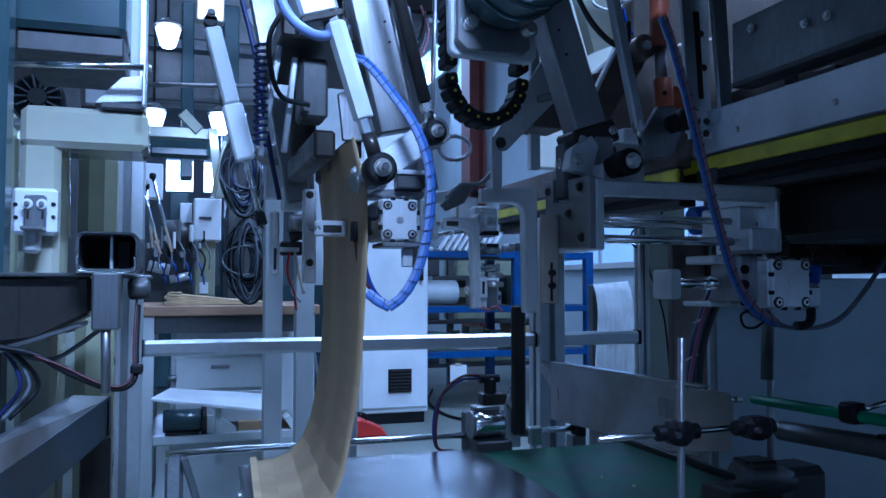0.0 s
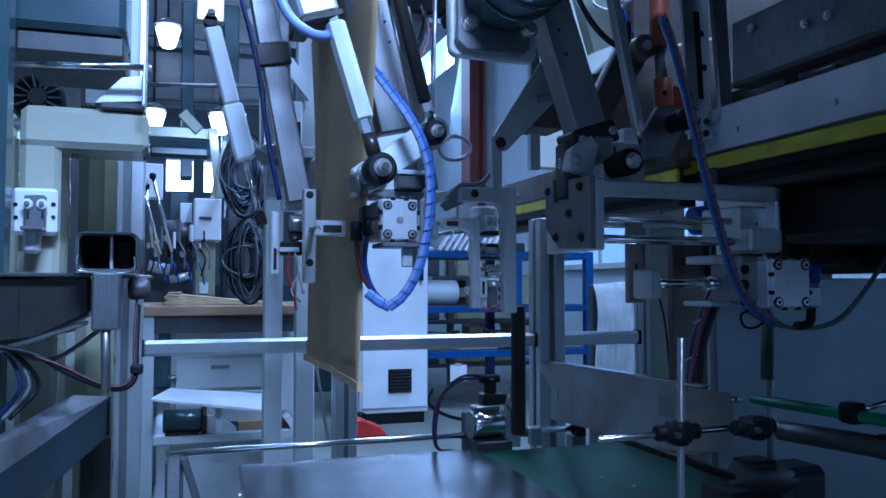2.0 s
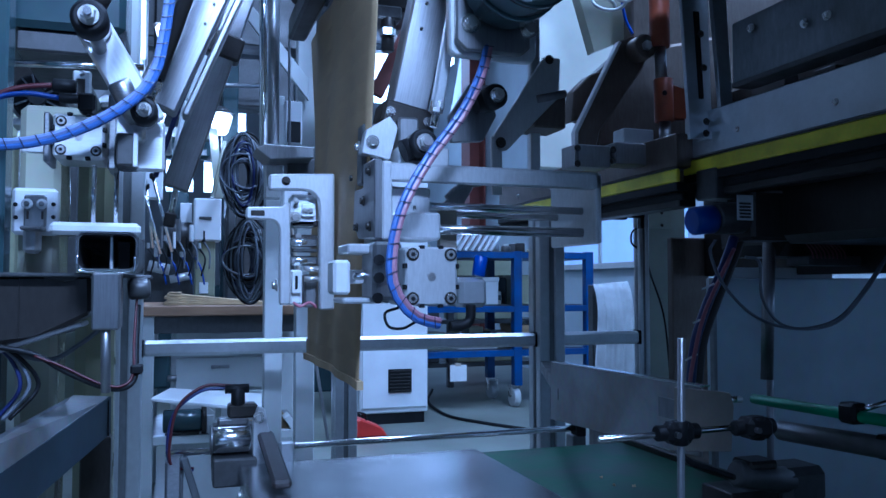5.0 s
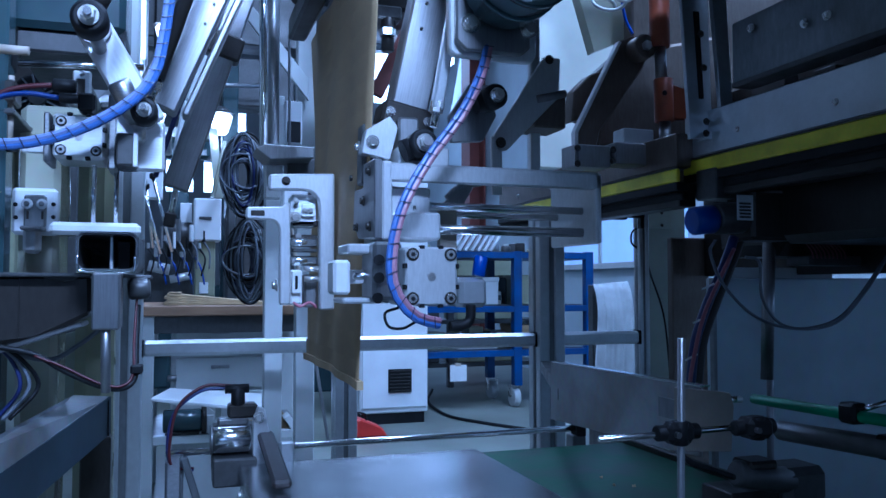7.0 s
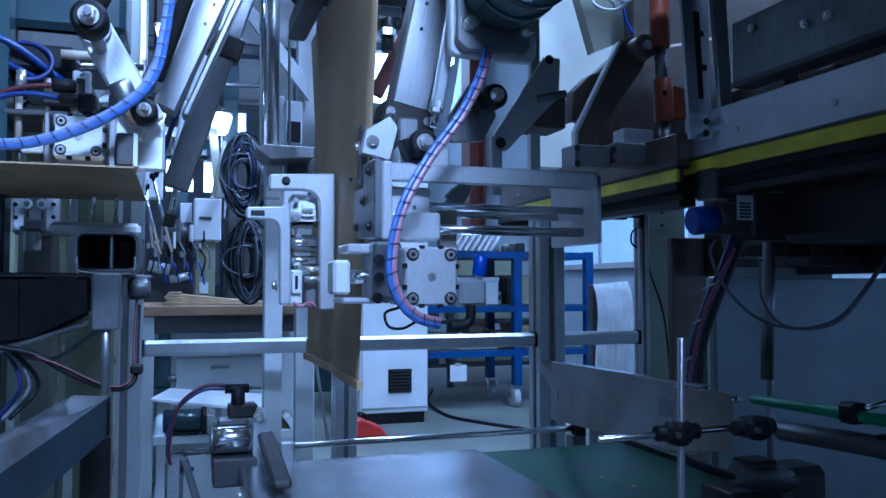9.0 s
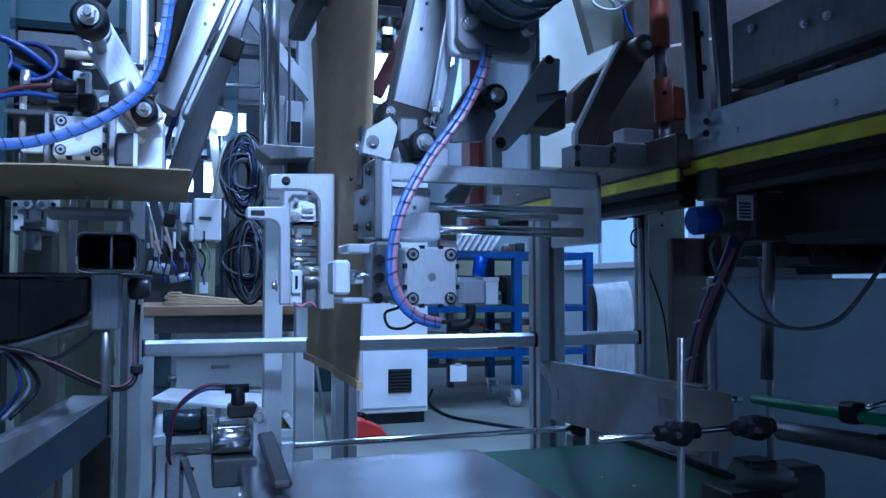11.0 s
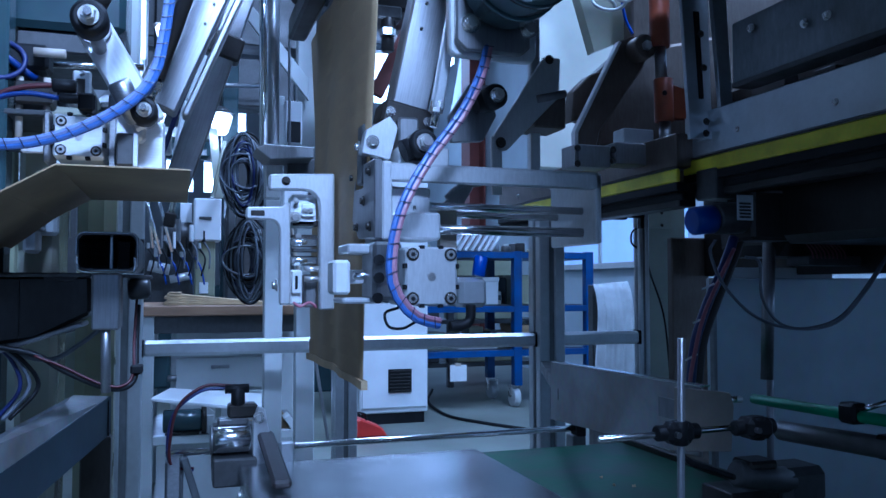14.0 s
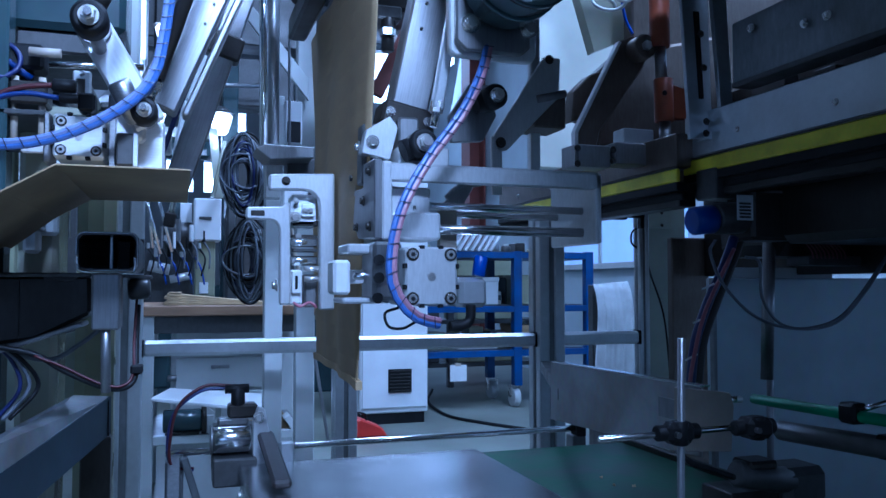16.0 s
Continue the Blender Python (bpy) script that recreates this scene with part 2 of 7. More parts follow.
def solid(name, k, material, label, category, kind="", group="", at=None):
    """A thing or piece of the setting that is one mesh."""
    at = Vector(at) if at else Vector((0, 0, 0))
    bmesh.ops.translate(k.bm, verts=k.bm.verts, vec=-at)
    bmesh.ops.recalc_face_normals(k.bm, faces=k.bm.faces)
    me = bpy.data.meshes.new(name)
    k.bm.to_mesh(me)
    k.bm.free()
    me.materials.append(material)
    ob = new(name, me)
    ob.location = at
    ORIGIN[ob] = at
    return tagged(ob, label, category, group, kind)


def V(*a):
    return Vector(a)


def off(p, x=0, y=0, z=0):
    return (p[0] + x, p[1] + y, p[2] + z)

# ---- the hall ----
solid("floor", Kit().span((-4.2, -4.0, -0.12), (4.2, 14.2, 0), 0), CONCRETE, "smooth grey sealed concrete factory floor", "floor", "structure")
solid("ceiling", Kit().span((-4.2, -4.0, 5.4), (4.2, 14.2, 5.55), 0), ROOF, "dark sheet-metal hall ceiling", "ceiling", "structure")
# South and west walls are unseen and toned dark to cut bounced light.
solid("wall_south", Kit().span((-4.2, -4.2, 0), (4.2, -4.0, 1.0), 0).span((-4.2, -4.2, 2.3), (4.2, -4.0, 5.4), 0).span((-4.2, -4.2, 1.0), (-3.2, -4.0, 2.3), 0).span((-1.2, -4.2, 1.0), (4.2, -4.0, 2.3), 0), DIM, "unseen hall wall, toned dark, with an opening for added light", "wall", "structure")
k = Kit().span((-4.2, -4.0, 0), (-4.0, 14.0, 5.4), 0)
solid("wall_west", k, DIM, "unseen hall wall, toned dark to cut bounced light", "wall", "structure")
k = Kit().span((4.0, -4.0, 0), (4.2, 14.0, 4.44), 0).span((4.0, -4.0, 5.0), (4.2, 14.0, 5.4), 0).span((4.0, -4.0, 4.44), (4.2, 10.1, 5.0), 0)
for y in (11.3, 12.52, 13.75):
    k.span((4.0, y, 4.44), (4.2, y + 0.25 if y < 13 else y + 0.5, 5.0), 0)
solid("wall_east", k, PLASTER, "pale blue-white hall wall with high windows", "wall", "structure")
panes = [((-0.239, 14.000, 2.571), (0.194, 14.000, 3.113)), ((0.537, 14.000, 3.566), (1.057, 14.000, 3.990)), ((0.366, 14.000, 2.574), (0.691, 14.000, 3.109)), ((-1.647, 14.000, 2.903), (-1.517, 14.000, 3.130)), ((3.310, 14.0, 4.314), (3.732, 14.0, 5.289))]
xs = sorted({-4.2, 4.2, *(p[0] for ab in panes for p in ab)})
zs = sorted({0.0, 5.4, *(p[2] for ab in panes for p in ab)})
k = Kit()
for xa, xb in zip(xs, xs[1:]):
    for za, zb in zip(zs, zs[1:]):
        if not any(a[0] < (xa + xb) / 2 < b[0] and a[2] < (za + zb) / 2 < b[2] for a, b in panes):
            k.span((xa, 14.0, za), (xb, 14.2, zb), 0)
# The end wall's shade is in its dark colour.
solid("wall_north", k, DIM, "end wall of the hall with small windows, shade put into its colour", "wall", "structure")
solid("backdrop", Kit().span((4.6, 9.0, 3.0), (4.62, 15.0, 6.0), 0).span((-4.0, 14.8, 1.0), (4.5, 14.82, 6.0), 0), SKYGLOW, "bright daylight beyond the windows", "sky", "structure")
c = thing("steel_column", (3.85, 10.3, 0), "red-oxide painted steel column against the wall", "column")
part("web", Kit().box((3.85, 10.3, 2.7), (0.2, 0.03, 5.4)), RUST, c)
part("flange", Kit().box((3.75, 10.3, 2.7), (0.03, 0.34, 5.4)), RUST, c)
part("flange", Kit().box((3.95, 10.3, 2.7), (0.03, 0.34, 5.4)), RUST, c)
for i, z in enumerate((3.6, 4.5)):
    b = thing("roof_beam", (0, 8.0 + 3 * i, 5.1), "dark steel roof beam under the ceiling", "beam", "roof beams")
    part("flange", Kit().box((0, 8.0 + 3 * i, 5.3), (8.0, 0.2, 0.03)), GREYDARK, b)
    part("web", Kit().box((0, 8.0 + 3 * i, 5.1), (8.0, 0.03, 0.4)), GREYDARK, b)
    part("flange", Kit().box((0, 8.0 + 3 * i, 4.9), (8.0, 0.2, 0.03)), GREYDARK, b)
# Glowing bulbs put in for bright spots: one lamp, two glints.
for at in ((-0.112, 6.481, 2.946), (-0.221, 6.966, 2.380), (0.304, 6.794, 2.347)):
    w = thing("work_lamp", at, "glowing hanging bulb in place of a bright spot deep in the hall", "lamp", "hall lamps")
    part("bulb", Kit().cyl(off(at, 0, 0, -0.1), off(at, 0, 0, 0.07), 0.06, 16, 0.095, 0.02), SPOTGLOW, w)
    part("shade", Kit().cyl(off(at, 0, 0, 0.07), off(at, 0, 0, 0.13), 0.11, 16, 0.04), GREYDARK, w)
    part("cord", Kit().cyl(off(at, 0, 0, 0.13), (at[0], at[1], 5.4), 0.01, 6), BLACK, w)

# white control cabinet
a, b = (1.227, 5.600, 0.067), (1.735, 5.600, 0.098)
cab = thing("control_cabinet", (a[0], 5.6, 0), "tall white enamelled control cabinet on a dark plinth", "cabinet")
part("body", Kit().span((a[0], 5.6, 0.08), (b[0], 6.1, 2.15), 0.008), WHITE, cab)
part("door", Kit().span((a[0] + 0.015, 5.58, 0.12), (b[0] - 0.015, 5.6, 2.12), 0.004), WHITE, cab)
part("plinth", Kit().span((a[0] + 0.02, 5.62, 0), (b[0] - 0.02, 6.1, 0.08)), BLACK, cab)
p, q = (1.431, 5.575, 0.229), (1.603, 5.575, 0.396)
v = part("vent", Kit().span(off(p, 0, -0.01), off(q, 0, 0.01)), BLACK, cab, "black filter grille")
for i in range(7):
    z = p[2] + (q[2] - p[2]) * (i + 0.5) / 7
    part("slat", Kit().box(((p[0] + q[0]) / 2, 5.562, z), (q[0] - p[0] - 0.02, 0.008, 0.008), 0.001), DARK, v)
part("handle", Kit().box(off((1.673, 5.570, 1.103), 0, -0.01), (0.025, 0.03, 0.14)), BLACK, cab)
lf = (1.710, 5.700, 2.318)
part("lifting_eye", Kit().tube([off(lf, -0.03, 0, -0.03), off(lf, -0.03, 0, 0.03), off(lf, 0, 0, 0.05), off(lf, 0.03, 0, 0.03), off(lf, 0.03, 0, -0.03)], 0.008), BOLT, cab)

# blue shelf cart
cart = thing("shelf_cart", (1.95, 6.05, 0), "blue painted steel shelf cart on castors, loaded with parts", "cart")
for x in (1.72, 2.64, 3.3):
    for y in (6.05, 6.65):
        part("post", Kit().span((x - 0.035, y - 0.035, 0.18), (x + 0.035, y + 0.035, 1.28)), BLUE, cart)
for z in (0.42, 0.78, 1.22):
    part("shelf", Kit().span((1.69, 6.02, z), (3.335, 6.68, z + 0.05)), BLUE, cart)
    part("tray", Kit().span((1.74, 6.08, z + 0.05), (3.26, 6.62, z + 0.058)), GREYDARK, cart)
for x in (1.75, 2.64, 3.28):
    for y in (6.1, 6.6):
        w = part("castor", Kit().cyl((x - 0.03, y, 0.08), (x + 0.03, y, 0.08), 0.08, 20, bev=0.008), LIGHTGREY, cart, "grey castor wheel")
        part("fork", Kit().span((x - 0.045, y - 0.03, 0.08), (x - 0.035, y + 0.03, 0.18)).span((x + 0.035, y - 0.03, 0.08), (x + 0.045, y + 0.03, 0.18)).span((x - 0.045, y - 0.03, 0.17), (x + 0.045, y + 0.03, 0.18)), BOLT, w)

# fittings added out of view for the added lamps, under the ceiling and over the machine
for x, y, z, w, d in ((-0.3, 2.6, 5.23, 0.6, 2.7), (-1.2, 7.5, 5.23, 0.6, 3.1), (1.5, 4.7, 5.23, 0.6, 3.1), (1.9, 1.0, 5.23, 0.6, 2.1), (0.2, -0.7, 2.83, 0.9, 0.32)):
    lt = thing("tube_fitting", (x, y, z), "white fitting added out of view for an added lamp", "lamp", "tube fittings")
    part("housing", Kit().span((x - w / 2, y - d / 2, z + 0.03), (x + w / 2, y + d / 2, z + 0.1), 0.01), WHITE, lt)
    part("hanger", Kit().cyl((x, y, z + 0.1), (x, y, 5.4), 0.01, 8), GREYDARK, lt)

# glowing panel and frame put in for the brightly lit part of the east wall
solid("window_low", Kit().span((3.97, 5.6, 1.22), (3.985, 8.4, 2.1), 0), GLOWPANEL, "glowing panel in place of the brightly lit pale wall", "window", "structure")
solid("window_low_frame", Kit().span((3.95, 5.54, 1.16), (4.0, 8.46, 1.218)).span((3.95, 5.54, 2.102), (4.0, 8.46, 2.16)).span((3.95, 6.98, 1.22), (3.969, 7.03, 2.1)), LIGHTGREY, "light grey frame added round the glowing wall panel", "window frame", "structure")
# Glowing panel added behind the camera as fill.
solid("window_south", Kit().span((-3.2, -4.12, 1.0), (-1.2, -4.1, 2.3), 0), GLOWPANEL, "glowing panel added out of view behind the camera", "window", "structure")

# ---- guard frame ----
def profile_post(name, x, y, z0, z1, w=0.09, label="slotted aluminium profile guard post"):
    t = thing(name, (x, y, z0), label, "post", "guard posts")
    h = w / 2
    for sx in (-1, 1):
        for sy in (-1, 1):
            part("web", Kit().span((x + sx * h, y + sy * h, z0), (x + sx * h * 0.22, y + sy * h * 0.22, z1), 0.003), ALU, t)
    part("core", Kit().span((x - h * 0.8, y - h * 0.8, z0), (x + h * 0.8, y + h * 0.8, z1 - 0.002), 0), SHEET, t)
    part("foot", Kit().span((x - h - 0.02, y - h - 0.02, z0), (x + h + 0.02, y + h + 0.02, z0 + 0.015)), DARK, t)
    return t


PY = 2.4
xl, xr, xe = (-0.142, 2.400, 0.850)[0], (1.155, 2.400, 0.823)[0], (1.497, 2.400, 0.816)[0]
profile_post("guard_post", xl, PY, 0, 2.6)
profile_post("guard_post", xr, PY, 0, 1.22)
profile_post("guard_post", xe + 0.02, PY, 0, 1.25, 0.04, "slim aluminium guard post beside a cabinet")
profile_post("guard_post", (0.568, 2.850, 0.604)[0], 2.85, 0, 0.78, 0.08)
zr = ((0.393, 2.400, 0.842)[2] + (0.394, 2.400, 0.802)[2]) / 2
for x0, x1 in ((xl + 0.045, xr - 0.045), (xr + 0.045, xe)):
    r = thing("guard_rail", ((x0 + x1) / 2, PY, zr), "horizontal slotted aluminium guard rail between posts", "rail", "guard rails")
    part("beam", Kit().span((x0, PY - 0.022, zr - 0.022), (x1, PY + 0.022, zr + 0.022), 0.009), ALU, r)
    for x in (x0, x1):
        part("end_cap", Kit().span((x - 0.004, PY - 0.024, zr - 0.024), (x + 0.004, PY + 0.024, zr + 0.024), 0.003), BLACK, r)

# ---- bottom plate, belt and slide rod: drawn at two thirds, then enlarged about the camera to fit its view ----
VIEW_SCALE = 1.47


def scaled_from_camera(p):
    """Where a point comes to lie when the lower table, belt and rod are enlarged about the camera, one metre over the
    floor, which keeps their place in its view.
    """
    return Vector((p[0] * VIEW_SCALE, p[1] * VIEW_SCALE, 1 + (p[2] - 1) * VIEW_SCALE))


def enlarge_from_camera(ob):
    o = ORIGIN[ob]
    at = scaled_from_camera(o)
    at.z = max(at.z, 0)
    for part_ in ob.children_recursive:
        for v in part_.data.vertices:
            w = scaled_from_camera(o + v.co)
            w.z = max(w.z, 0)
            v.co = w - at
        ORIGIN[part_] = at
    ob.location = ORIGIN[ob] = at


ZP = 0.7
pl = thing("slide_table", (0.3, 1.15, 0), "brushed stainless slide table under the hanging bag", "table")
part("top_sheet", Kit().span((0.098, 0.7, ZP - 0.02), (0.522, 1.385, ZP), 0.003), PLATE, pl)
part("side_panel", Kit().span((0.1, 0.7, 0.1), (0.108, 1.38, ZP - 0.02)), PLATE, pl)
part("side_panel", Kit().span((0.512, 0.7, 0.1), (0.52, 1.38, ZP - 0.02)), PLATE, pl)
for z in (ZP - 0.03, ZP - 0.06):
    part("screw", Kit().bolt((0.098, 1.3, z), 0.006, (-1, 0, 0)), BOLT, pl)
part("back_panel", Kit().span((0.1, 1.37, 0.0), (0.52, 1.378, ZP - 0.02)), GREYDARK, pl)
bc = thing("belt_conveyor", (0.68, 1.0, 0), "green rubber belt conveyor beside the slide table", "conveyor")
part("belt", Kit().span((0.53, 0.2, ZP - 0.018), (0.83, 1.39, ZP - 0.008), 0.003), GREENBELT, bc)
part("roller", Kit().cyl((0.53, 1.385, ZP - 0.045), (0.83, 1.385, ZP - 0.045), 0.035, 20), STEEL, bc)
part("bed", Kit().span((0.535, 0.2, ZP - 0.1), (0.825, 1.37, ZP - 0.02)), DARK, bc)
part("side_rail", Kit().span((0.832, 0.2, ZP - 0.11), (0.845, 1.41, ZP + 0.002)), DARK, bc)
for x in (0.55, 0.8):
    for y in (0.3, 1.3):
        part("leg", Kit().span((x - 0.02, y - 0.02, 0), (x + 0.02, y + 0.02, ZP - 0.1)), GREYDARK, bc)
ra, rb = (-0.019, 1.450, 0.711), (0.759, 1.450, 0.714)
ra, rb = (ra[0], 1.45, 0.713), (rb[0], 1.45, 0.713)
rod = thing("slide_rod", ((ra[0] + rb[0]) / 2, 1.45, 0.713), "polished chrome slide rod carrying the pusher carriage", "rod")
part("shaft", Kit().cyl(ra, rb, 0.0062, 16, bev=0.001), CHROME, rod)
part("end_block", Kit().box(off(rb, 0.008), (0.02, 0.03, 0.03)), BLACK, rod)
part("end_plate", Kit().prism([off(ra, 0.004, 0, -0.004), off(ra, 0.004, -0.55, -0.2), off(ra, 0.004, -0.55, -0.5), off(ra, 0.004, 0, -0.5)], (0.02, 0, 0)), SHEET, rod, "dull sheet-metal bracket that holds the rod")
part("strut", Kit().bar(off(ra, 0.03, -0.02, -0.004), off(ra, 0.12, -0.02, -0.3), 0.012, 0.02), SHEET, rod)
part("stand", Kit().span((ra[0] + 0.0, 1.44, 0), (ra[0] + 0.03, 1.47, 0.70)), SHEET, rod)
part("stand", Kit().span((rb[0] - 0.01, 1.44, 0), (rb[0] + 0.02, 1.47, 0.70)), SHEET, rod)

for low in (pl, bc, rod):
    enlarge_from_camera(low)

# ---- centre: drive, lifter, bag ----
def aim(p, q):
    """A pose at p whose own z points at q and whose y leans to the world's y."""
    p, z = Vector(p), (Vector(q) - Vector(p)).normalized()
    y = Vector((0, 1, 0))
    y = (y - z * y.dot(z)).normalized()
    return Matrix.Translation(p) @ Matrix((y.cross(z), y, z)).transposed().to_4x4()


dm = thing("drive_motor", (0.491, 1.220, 1.419), "grey geared drive motor on a thick bolted steel plate", "motor")
part("mount_plate", Kit().prism([(0.421, 1.250, 1.634), (0.426, 1.250, 1.395), (0.435, 1.250, 1.387), (0.577, 1.250, 1.386), (0.585, 1.250, 1.396), (0.583, 1.250, 1.659)], (0, 0.02, 0), 0.003), MILL, dm)
part("flange", Kit().prism([(0.432, 1.235, 1.629), (0.432, 1.235, 1.409), (0.450, 1.235, 1.393), (0.552, 1.235, 1.393), (0.568, 1.235, 1.408), (0.567, 1.235, 1.650)], (0, 0.014, 0), 0.003), STEEL, dm)
c = (0.513, 1.200, 1.505)
part("housing", Kit().cyl(off(c, 0, -0.13), off(c, 0, 0.03), 0.075, 32, bev=0.006).cyl(off(c, 0, -0.04), off(c, 0, -0.025), 0.079, 32).cyl(off(c, 0, -0.1), off(c, 0, -0.09), 0.078, 32), BLUEGREY, dm)
for p in ((0.457, 1.235, 1.438), (0.563, 1.235, 1.439)):
    part("bolt", Kit().bolt(p, 0.011), BOLT, dm)
part("hanger", Kit().span((0.461, 1.280, 1.654), off((0.578, 1.280, 1.569), 0, 0.05)), GREYDARK, dm)

# swing lever and its bracket behind the drive
lv = thing("swing_lever", (0.689, 1.620, 1.256), "light grey steel swing lever with pivot pins", "lever")
part("arm", Kit().prism([(0.769, 1.600, 1.511), (0.808, 1.600, 1.510), (0.804, 1.600, 1.422), (0.676, 1.600, 1.294), (0.654, 1.600, 1.291), (0.646, 1.600, 1.326)], (0, 0.012, 0)), MILL, lv)
part("link", Kit().prism([(0.640, 1.600, 1.325), (0.666, 1.600, 1.322), (0.665, 1.600, 1.197), (0.643, 1.600, 1.196)], (0, 0.012, 0)), MILL, lv)
part("pin", Kit().bolt((0.780, 1.600, 1.505), 0.007), DARK, lv)
part("pin", Kit().bolt((0.662, 1.600, 1.311), 0.008), DARK, lv)
part("pivot_block", Kit().span((0.755, 1.630, 1.358), off((0.837, 1.630, 1.437), 0, 0.1), 0.004), BROWNSTEEL, lv)
part("pivot_shaft", Kit().cyl((0.749, 1.600, 1.413), (0.819, 1.600, 1.431), 0.009, 12), STEEL, lv)
part("spring_lever", Kit().tube([(0.656, 1.620, 1.255), (0.622, 1.620, 1.222), (0.576, 1.620, 1.217), (0.543, 1.620, 1.188)], 0.006), STEEL, lv)
part("crank", Kit().prism([(0.531, 1.620, 1.173), (0.590, 1.620, 1.225), (0.606, 1.620, 1.213), (0.585, 1.620, 1.178), (0.543, 1.620, 1.159)], (0, 0.012, 0)), STEEL, lv)
part("stem", Kit().span((0.805, 1.700, 1.719), off((0.780, 1.700, 1.272), 0, 0.02)), ALU, lv)

# overhead cross beams that carry the swinging linkages
for y in (1.55, 2.3):
    ob_ = thing("overhead_beam", (0.4, y, 2.15), "slim grey overhead machine beam on side posts", "beam", "overhead beams")
    part("beam", Kit().span((-1.05, y - 0.03, 2.12), (0.6 if y < 2 else 1.95, y + 0.03, 2.2), 0.003), GREYDARK, ob_)
    part("post", Kit().span((-1.05, y - 0.03, 0), (-0.99, y + 0.03, 2.12), 0.003), GREYDARK, ob_)
# filling spout above the bag, seen between the linkages
sp_ = thing("filling_spout", (0.673, 2.400, 1.941), "dark filling spout with valves and hanging wires", "spout")
part("hanger", Kit().span(((0.636, 2.400, 1.900)[0], 2.26, 2.1), ((0.710, 2.400, 1.909)[0], 2.42, 2.16), 0.004), DARK, sp_)
part("body", Kit().span(((0.545, 2.400, 1.890)[0], 2.4, (0.636, 2.400, 1.868)[2]), ((0.767, 2.400, 1.915)[0], 2.6, 2.12), 0.01), DARK, sp_)
part("collar", Kit().span(((0.565, 2.380, 1.885)[0], 2.38, (0.631, 2.380, 1.832)[2]), ((0.653, 2.380, 1.895)[0], 2.5, (0.631, 2.380, 1.875)[2]), 0.006), GREYDARK, sp_)
part("valve", Kit().cyl((0.611, 2.400, 1.732), (0.610, 2.400, 1.843), 0.02, 14, bev=0.004), DARK, sp_)
part("valve_nut", Kit().cyl((0.605, 2.380, 1.776), (0.605, 2.380, 1.797), 0.026, 6), BOLT, sp_)
part("hanger_rod", Kit().cyl((0.787, 2.500, 1.454), (0.799, 2.500, 1.954), 0.007, 10), STEEL, sp_)
part("hanger_rod", Kit().bar((0.675, 2.500, 1.497), (0.763, 2.500, 1.873), 0.016, 0.016), STEEL, sp_)
part("wire", Kit().tube([(0.718, 2.350, 1.857), (0.707, 2.350, 1.766), (0.652, 2.350, 1.654), (0.663, 2.350, 1.532), (0.718, 2.350, 1.426)], 0.005), BLACK, sp_)
part("wire", Kit().tube([(0.703, 2.350, 1.873), (0.729, 2.350, 1.786), (0.692, 2.350, 1.693), (0.645, 2.350, 1.636)], 0.004), HOSERED, sp_)
part("brace", Kit().bar((0.643, 2.700, 1.667), (0.791, 2.700, 1.960), 0.05, 0.03), RUST, sp_)
part("brace", Kit().bar((0.721, 2.800, 1.922), (0.807, 2.800, 1.782), 0.03, 0.03), MILL, sp_)
part("beam", Kit().span((0.637, 2.900, 1.987), off((0.904, 2.900, 2.095), 0, 0.1), 0.004), GREYDARK, sp_)
# vertical guide behind the bag
vg = thing("lift_guide", (0.276, 2.300, 1.384), "twin vertical lift guide rods on a dark bracket", "guide")
part("guide_rod", Kit().cyl((0.217, 2.250, 1.388), off((0.211, 2.250, 1.929), 0, 0, 0.25), 0.012, 14), CHROME, vg)
part("guide_rod", Kit().cyl((0.250, 2.300, 1.399), off((0.245, 2.300, 1.954), 0, 0, 0.23), 0.016, 14), STEEL, vg)
part("bracket", Kit().prism([(0.191, 2.200, 1.373), (0.218, 2.200, 1.386), (0.351, 2.200, 1.384), (0.351, 2.200, 1.353), (0.231, 2.200, 1.344)], (0, 0.14, 0), 0.003), STEEL, vg)
part("spindle", Kit().cyl((0.295, 2.300, 1.395), (0.292, 2.300, 1.727), 0.004, 8), STEEL, vg)
part("valve_block", Kit().span((0.290, 2.350, 1.416), off((0.338, 2.350, 1.543), 0, 0.06)), WHITE, vg)
part("port", Kit().span(off((0.293, 2.340, 1.418), 0, -0.006), (0.332, 2.340, 1.480)), BLACK, vg)
part("clamp", Kit().span((0.290, 2.300, 1.241), off((0.367, 2.300, 1.365), 0, 0.08)), GREYDARK, vg)
part("carrier", Kit().span((0.231, 2.320, 1.251), off((0.279, 2.320, 1.354), 0, 0.06)), MILL, vg)
up = thing("machine_upright", (0.284, 2.600, 0.946), "white painted machine upright behind the guide", "post")
part("column", Kit().span(((0.259, 2.600, 1.009)[0], 2.6, 0.0), ((0.316, 2.600, 1.009)[0], 2.66, (0.310, 2.600, 1.615)[2])), LIGHTGREY, up)
part("column", Kit().span(((0.373, 2.700, 1.010)[0], 2.7, 0.0), ((0.434, 2.700, 1.010)[0], 2.76, (0.317, 2.700, 2.202)[2])), LIGHTGREY, up)
part("gusset", Kit().prism([(0.180, 2.620, 1.887), (0.216, 2.620, 1.906), (0.397, 2.620, 1.683), (0.398, 2.620, 1.611)], (0, 0.02, 0)), LIGHTGREY, up)
part("hose", Kit().tube([(0.335, 2.550, 1.188), (0.348, 2.550, 1.099), (0.377, 2.550, 0.973)], 0.006), TAN, up)
